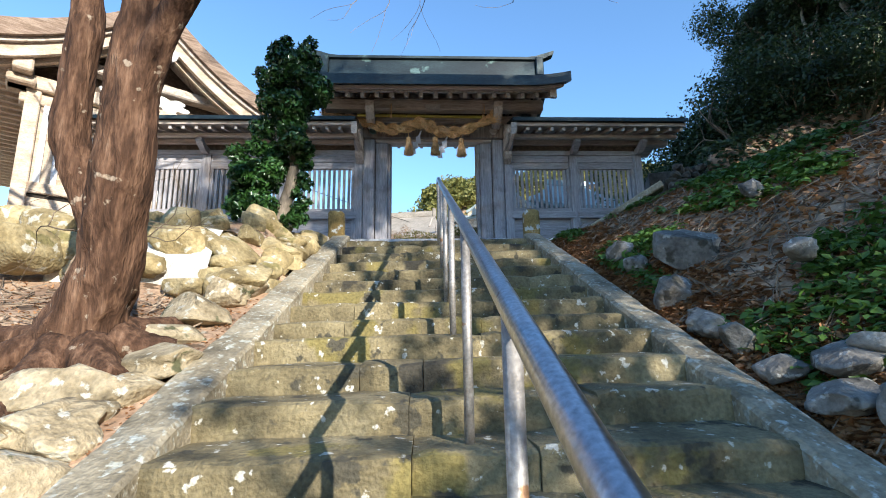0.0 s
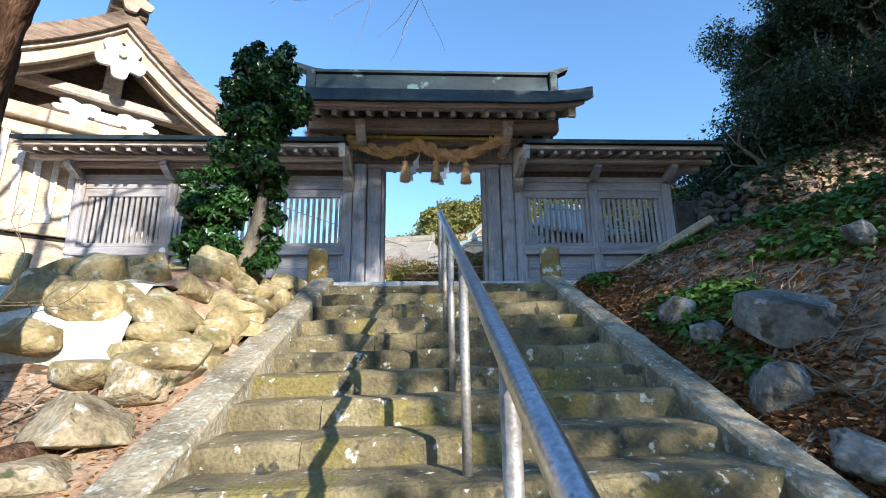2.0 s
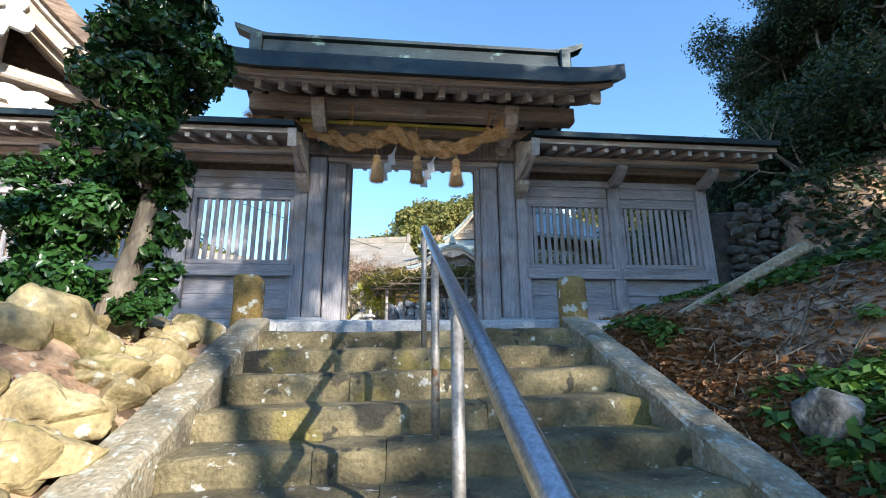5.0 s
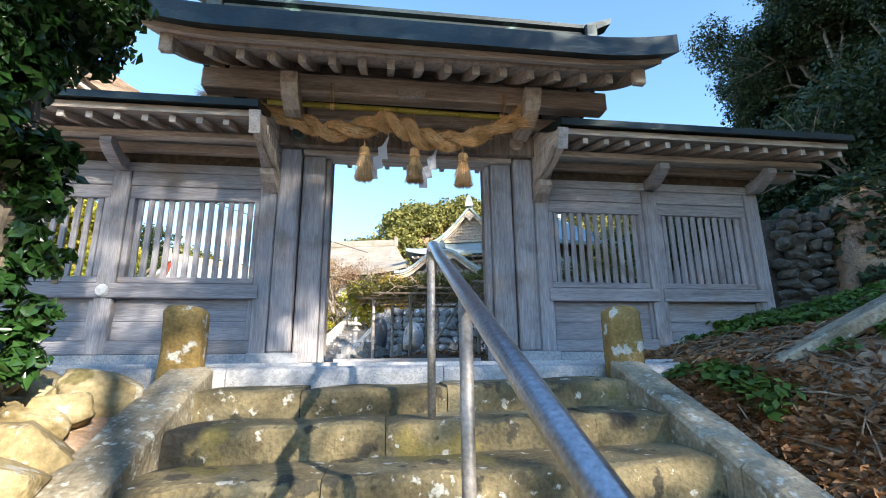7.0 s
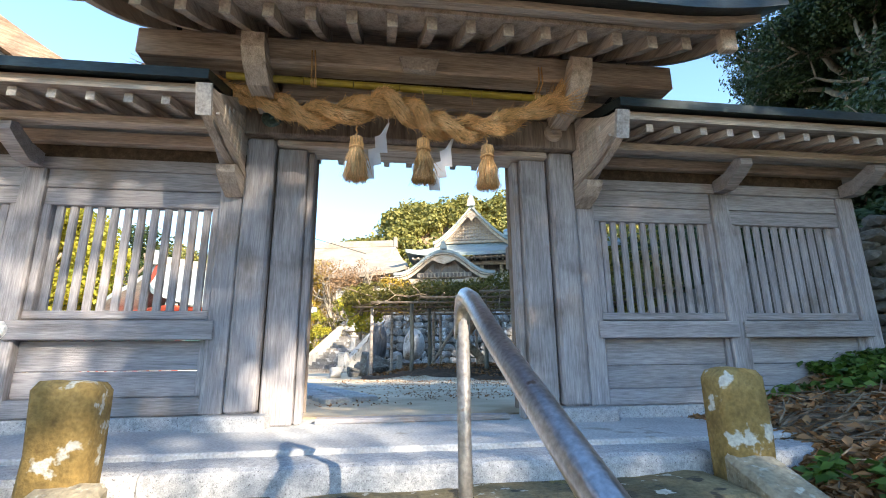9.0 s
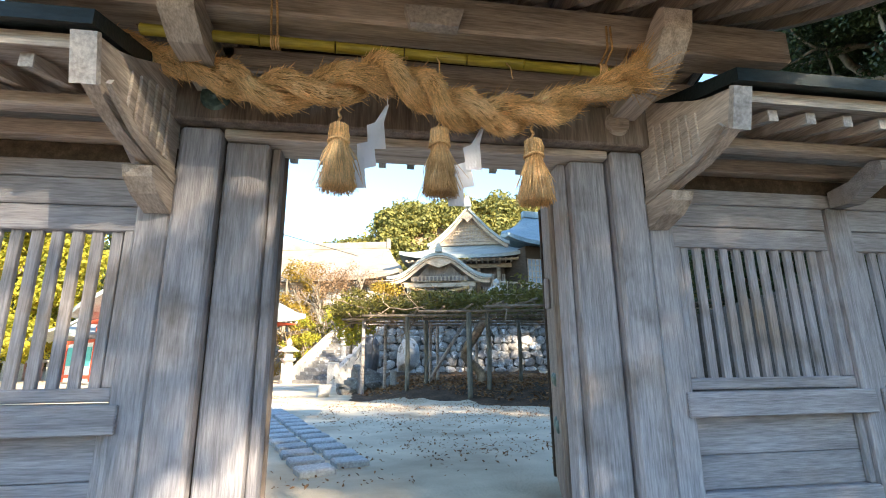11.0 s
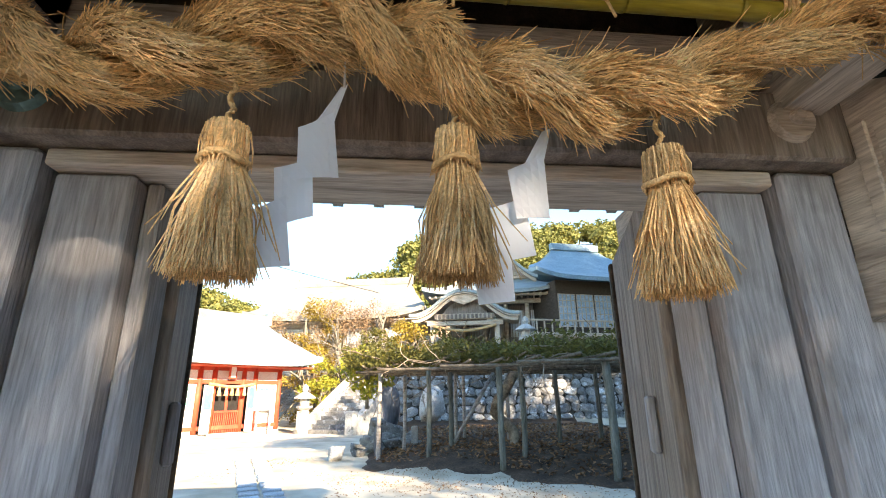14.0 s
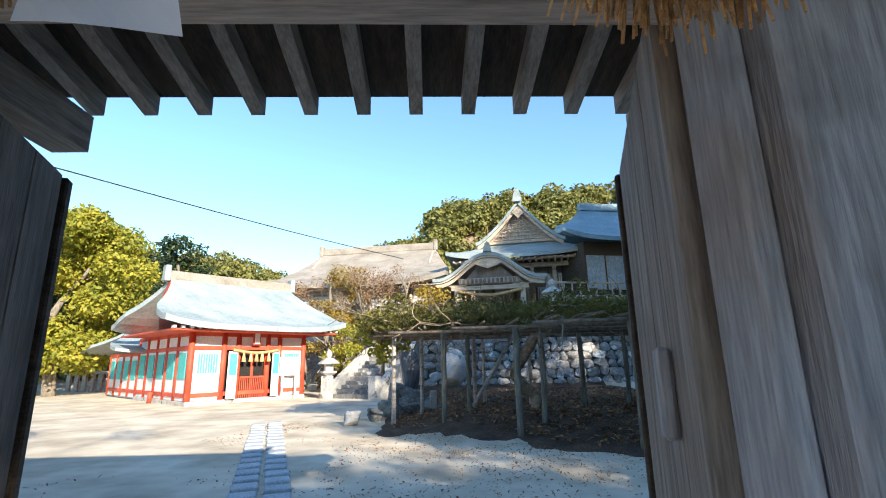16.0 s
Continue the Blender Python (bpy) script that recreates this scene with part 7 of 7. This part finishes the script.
skirt_roof("front_skirt", ((-2.75, 0.19), (2.75, 0.19)), ((-4.7, -2.1), (4.7, -2.1)), 12.36, 11.2, 0.4)
skirt_roof("side_skirt", ((-2.76, 0.2), (-2.76, 8.0)), ((-4.71, -2.1), (-4.71, 9.5)), 12.355, 11.195, 0.4)
skirt_roof("side_skirt", ((2.76, 0.2), (2.76, 8.0)), ((4.71, -2.1), (4.71, 9.5)), 12.355, 11.195, 0.4)
part("body", box(-3.2, 3.2, 0.4, 8.0, 7.4, 11.4, 0.03, mg), DOORWOOD, hall_main)
part("base", box(-3.8, 3.8, -0.9, 8.2, 6.1, 7.39, 0.03, mg), LANTERN, hall_main)
part("veranda", box(-4.1, 4.1, -1.4, 0.39, 7.4, 7.55, 0.02, mg), PALEWOOD, hall_main)
part("tie_beam", box(-3.7, 3.7, -0.75, -0.55, 10.5, 10.8, 0.02, mg), PALEWOOD, hall_main)
part("eave_beam", box(-4.3, 4.3, -1.7, -1.5, 10.82, 10.98, 0.02, mg), PALEWOOD, hall_main)
for k in range(6):
    x = -3.5 + 1.4 * k
    part("pillar", add_tube(bmesh.new(), [mg @ Vector((x, -0.65, 7.55)), mg @ Vector((x, -0.65, 10.5))], 0.14, 10), PALEWOOD, hall_main, smooth=True)
    if k < 5:
        part("wall_panel", box(x + 0.25, x + 1.15, 0.3, 0.395, 8.4, 10.2, 0.01, mg), PLASTER, hall_main)
        for q in range(5):
            part("lattice_bar", box(x + 0.32 + 0.19 * q, x + 0.38 + 0.19 * q, 0.25, 0.297, 8.4, 10.2, 0.004, mg), BEAM_X, hall_main)
for k in range(22):
    x = -4.2 + 0.4 * k
    part("rafter_end", box(x - 0.06, x + 0.06, -2.0, -0.4, 10.83, 10.95, 0.01, mg), PALEWOOD, hall_main)
# undulating porch roof
mk = Matrix.Translation((4.15, 35.7, 0)) @ pose(0, 0, 0, 0, 0, -13)
us = [-3.35 + 6.7 * i / 32 for i in range(33)]


def wave(u):
    return 9.32 + 1.62 * math.exp(-((abs(u) / 1.95) ** 2.4)) + 0.1 * max(0.0, abs(u) - 2.3) ** 2


porch = thing("porch", tuple(mk.translation + Vector((0, 0, 6.2))), "porch with an undulating pale copper gable", "porch")
part("roof", add_prism(bmesh.new(), [(u, wave(u)) for u in us] + [(u, wave(u) - 0.2) for u in us[::-1]], "y", -0.5, 3.0, mk), PALEROOF, porch)
part("roof_lip", add_prism(bmesh.new(), [(u * 0.99, wave(u) - 0.205) for u in us] + [(u * 0.99, wave(u) - 0.3) for u in us[::-1]], "y", -0.42, 2.9, mk), BEAM_X, porch)
part("bargeboard", add_prism(bmesh.new(), [(u * 0.96, wave(u) - 0.305) for u in us] + [(u * 0.96, wave(u) - 0.52) for u in us[::-1]], "y", -0.32, -0.2, mk), PALEWOOD, porch)
part("gable_panel", add_prism(bmesh.new(), [(u * 0.72, wave(u) - 0.45) for u in us] + [(2.35, 8.75), (-2.35, 8.75)], "y", 0.1, 0.2, mk), DOORWOOD, porch)
part("beam", box(-2.3, 2.3, -0.1, 0.095, 8.75, 9.0, 0.02, mk), PALEWOOD, porch)
part("carved_transom", box(-1.8, 1.8, -0.14, 0.09, 9.1, 9.45, 0.02, mk), PALEWOOD, porch)
for k in range(15):
    u = -1.75 + 0.25 * k
    part("transom_carving", box(u - 0.08, u + 0.08, -0.2, -0.142, 9.14, 9.41, 0.03, mk), DOORWOOD, porch)
part("gable_pendant", add_prism(bmesh.new(), [(-0.9, 10.3), (-0.4, 10.42), (0, 10.5), (0.4, 10.42), (0.9, 10.3), (0.5, 10.12), (0, 9.95), (-0.5, 10.12)], "y", -0.44, -0.36, mk), PALEWOOD, porch)
part("ridge", box(-0.13, 0.13, -0.45, 3.0, 10.97, 11.25, 0.03, mk), PALEROOF, porch)
part("ridge_end", add_prism(bmesh.new(), [(-0.25, 10.95), (0.25, 10.95), (0.16, 11.4), (0, 11.6), (-0.16, 11.4)], "y", -0.62, -0.46, mk), PALEROOF, porch)
part("rope", add_tube(bmesh.new(), smooth_line([mk @ Vector((-1.9, -0.2, 8.7)), mk @ Vector((0, -0.2, 8.4)), mk @ Vector((1.9, -0.2, 8.7))], 5), 0.1, 8, True, 0.1), STRAW, porch, smooth=True)
for u in (-1.95, 1.95):
    part("pillar", box(u - 0.15, u + 0.15, -0.1, 0.2, 6.2, 8.745, 0.02, mk), PALEWOOD, porch)
    part("bracket_arm", box(u - 0.6, u + 0.6, -0.06, 0.09, 9.003, 9.09, 0.02, mk), PALEWOOD, porch)
part("steps", box(-1.6, 1.6, 0.5, 2.0, 6.2, 7.3, 0.02, mk), PALEWOOD, porch)
# side wing with lattice windows and a blue roof
mw = Matrix.Translation((11.75, 35.4, 0)) @ pose(0, 0, 0, 0, 0, 8)
wingh = thing("east_wing", tuple(mw.translation + Vector((0, 0, 6.2))), "raised wing with lattice windows and blue-grey roof", "building")
part("body", box(-2.0, 3.5, 0, 5, 6.2, 11.5, 0.02, mw), BOARD, wingh)
for k in range(3):
    part("window", box(-1.9 + 1.25 * k, -0.8 + 1.25 * k, -0.06, -0.005, 8.6, 10.6, 0.01, mw), GLASS, wingh, "pale gridded window")
    for q in range(5):
        u = -1.9 + 1.25 * k + 0.275 * q
        part("muntin", box(u - 0.025, u + 0.025, -0.1, -0.062, 8.6, 10.6, 0.004, mw), PALEWOOD, wingh)
    for q in range(6):
        z = 8.6 + 0.4 * q
        part("muntin", box(-1.92 + 1.25 * k, -0.78 + 1.25 * k, -0.09, -0.07, z - 0.02, z + 0.02, 0.003, mw), PALEWOOD, wingh)
part("balcony", box(-4.5, 3.8, -1.2, -0.005, 7.9, 8.1, 0.02, mw), PALEWOOD, wingh)
for k in range(18):
    u = -4.4 + 0.48 * k
    part("baluster", box(u - 0.04, u + 0.04, -1.15, -1.07, 8.1, 8.75, 0.005, mw), PALEWOOD, wingh)
part("handrail", box(-4.6, 3.9, -1.17, -1.05, 8.752, 8.85, 0.01, mw), PALEWOOD, wingh)
hip_roof(mw @ Matrix.Translation((0.9, 2.4, 0)), 4.7, 3.7, 11.5, 14.3, BLUEROOF, wingh, 1.7, 0.5, sag=0.4, thick=0.26)
part("ridge", box(-0.9, 2.7, 2.2, 2.6, 14.2, 14.7, 0.04, mw), BLUEROOF, wingh)

# ---- small items in the yard, cable ----
cable_pts = [Vector((-10.48, 22.0, 10.59)).lerp(Vector((-1.58, 38.0, 11.31)), k / 20) for k in range(-4, 22)]
cable_pts = [p + Vector((0, 0, -0.1 * math.sin(math.pi * max(0, min(1, (k - 4) / 20))))) for k, p in enumerate(cable_pts)]
tagged(part("overhead_cable", add_tube(bmesh.new(), cable_pts, 0.022, 5), CABLE), "thin black cable sagging over the yard", "cable")
far_shed = thing("far_shed", (-19, 44, YARD), "small dark red-walled shed behind the shrubs", "building")
part("wall", box(-20.5, -15.5, 43, 46, 3.2, 6.2, 0.02), RED, far_shed)
part("roof", add_prism(bmesh.new(), [(42.2, 6.0), (44.5, 7.4), (46.8, 6.0), (46.8, 6.2), (44.5, 7.6), (42.2, 6.2)], "x", -21, -15), BARKROOF, far_shed)
fen = thing("stone_fence", (-18.5, 40.5, YARD), "low pale stone balustrade behind the yard", "fence")
for k in range(18):
    part("post", box(-23 + 0.5 * k, -22.75 + 0.5 * k, 40.4, 40.6, 3.2, 4.3, 0.02), LANTERN, fen)
part("rail", box(-23.2, -14.2, 40.38, 40.62, 4.303, 4.5, 0.02), LANTERN, fen)
tagged(part("marker_post", add_tube(bmesh.new(), [(-11.3, 29.3, 3.2), (-11.3, 29.3, 3.65)], 0.09, 10), RED, smooth=True), "short red and white marker post", "post")

# ---- trees of the yard ----
def clump_tree(name, x, y, z, h, r, seed, leaves, label, group, size=0.3, per=120, bark=PALEBARK, low=0.2, blobs_n=34, cat="tree", tall=1.0):
    rng = np.random.default_rng(seed)
    t = thing(name, (x, y, z), label, cat, group)
    bm, tips = bmesh.new(), []
    limb(bm, (x, y, z - 0.2), (0, 0, 1), h * 0.4, 0.035 * h, 2, rng, tips, 0.25, 0.7, 9, 0.5, 3)
    part("trunk", bm, bark, t, smooth=True)
    blobs = []
    for k in range(blobs_n):
        v = rng.random()
        zz = z + h * (low + (1 - low) * v)
        w = r * math.sin(math.pi * (0.12 + 0.8 * v)) ** 0.8 if tall < 1.2 else r * (1 - 0.55 * v)
        a, q = rng.uniform(0, 6.28), rng.random() ** 0.5
        blobs.append(((x + w * q * math.cos(a), y + w * q * math.sin(a), zz), r * rng.uniform(0.22, 0.42)))
    cs, ns = crown_points(blobs, per, rng, 0.4)
    place("crown", leaf_mesh("crown", cs, ns, size, leaves, rng, 0.6, 0.1, 0.8), t)


clump_tree("ginkgo_tree", -20.6, 36, YARD, 10.2, 4.1, 41, GINKGO, "full yellow-green tree at the yard's edge", "", 0.26, 420, low=0.16, blobs_n=46)
for k, (x, y, h, r) in enumerate([(-18.5, 44, 11, 2.6), (-27, 42, 11, 4), (-33, 50, 12, 5), (-24, 52, 11, 4)]):
    clump_tree("pine_tree", x, y, YARD, h, r, 300 + k, EVERGREEN, "dark green pine behind the vermilion hall", "yard pines", 0.3, 200)
for k, (x, y, z, h, r, mat) in enumerate([(-3.9, 33, 3.2, 3.4, 1.1, GINKGO), (-2.6, 33.5, 3.6, 3.6, 1.2, OLIVE), (-0.7, 21.3, 4.6, 1.6, 0.75, GINKGO), (-1.0, 32.5, 4.8, 3.2, 1.3, OLIVE), (0.6, 33, 5.8, 2.6, 1.3, AUTUMN), (2.2, 33.2, 6.2, 2.0, 1.0, OLIVE), (-5.0, 36, 3.2, 5, 1.6, AUTUMN), (-3.2, 37, 4.0, 6.2, 2.2, PINKTWIG), (-0.8, 38, 6.2, 4.6, 1.9, PINKTWIG), (-6.6, 36, 3.2, 6.2, 2.2, PINKTWIG), (-4.8, 38.5, 4.0, 6.4, 2.2, AUTUMN), (-17.5, 38.5, 3.2, 1.6, 1.2, OLIVE), (-15.5, 38.5, 3.2, 1.6, 1.2, OLIVE), (-3.3, 31.8, 3.2, 2.4, 0.8, GINKGO)]):
    clump_tree("shrub", x, y, z, h, r, 400 + k, mat, {"yellow_green_leaves": "yellow-green shrub in the yard", "olive_wisteria_leaves": "olive-green shrub by the stone stair", "yellow_orange_leaves": "orange-yellow autumn shrub below the halls", "reddish_bare_twigs": "bare reddish cherry tree below the halls"}[mat.name], "yard shrubs", 0.14 if mat is not PINKTWIG else 0.1, 700 if mat is not PINKTWIG else 500, low=0.1, cat="shrub", blobs_n=22)
rng = np.random.default_rng(55)
bm, tips = bmesh.new(), []
for x, y, z in ((-4.2, 34.5, 4.0), (-2.0, 35.5, 5.5), (-6.5, 35.0, 3.2)):
    for k in range(5):
        limb(bm, (x, y, z), (rng.normal(0, 0.5), rng.normal(0, 0.3), 1), 2.2, 0.07, 3, rng, tips, 0.4, 0.6, 6, 0.1)
tagged(part("bare_tree", bm, PALEBARK, smooth=True), "bare pale-branched cherry trees below the west hall", "tree", kind="stuff")

# far woods: one sheet of clumped crowns over the hills
rng = np.random.default_rng(91)
blobs = []


for k in range(1500):
    f = rng.random()
    y = 47 + 31 * f
    x = rng.uniform(-75, 85) * y / 75
    if y < 56 and -12 < x < 17:
        continue
    r = rng.uniform(1.1, 2.1)
    blobs.append(((x, y, ground_z(x, y) + r * 0.4 + rng.uniform(0, 1.2)), r))
cs, ns = crown_points(blobs, 110, rng, 0.5)
tagged(place("far_woods", leaf_mesh("far_woods", cs, ns, 0.52, FARGREEN, rng, 0.7, 0.12, 0.8)), "sunlit mixed woods on the hill behind the shrine", "woods", kind="stuff")
# wood on the slope above the halls and in the east
blobs = []
for k in range(500):
    y = rng.uniform(30, 58)
    x = rng.uniform(17, 60)
    blobs.append(((x, y, ground_z(x, y) + rng.uniform(1, 6)), rng.uniform(1.2, 2.2)))
cs, ns = crown_points(blobs, 70, rng, 0.5)
tagged(place("east_woods", leaf_mesh("east_woods", cs, ns, 0.5, FARGREEN, rng, 0.7, 0.12, 0.8)), "mixed woods on the slope east of the halls", "woods", kind="stuff")
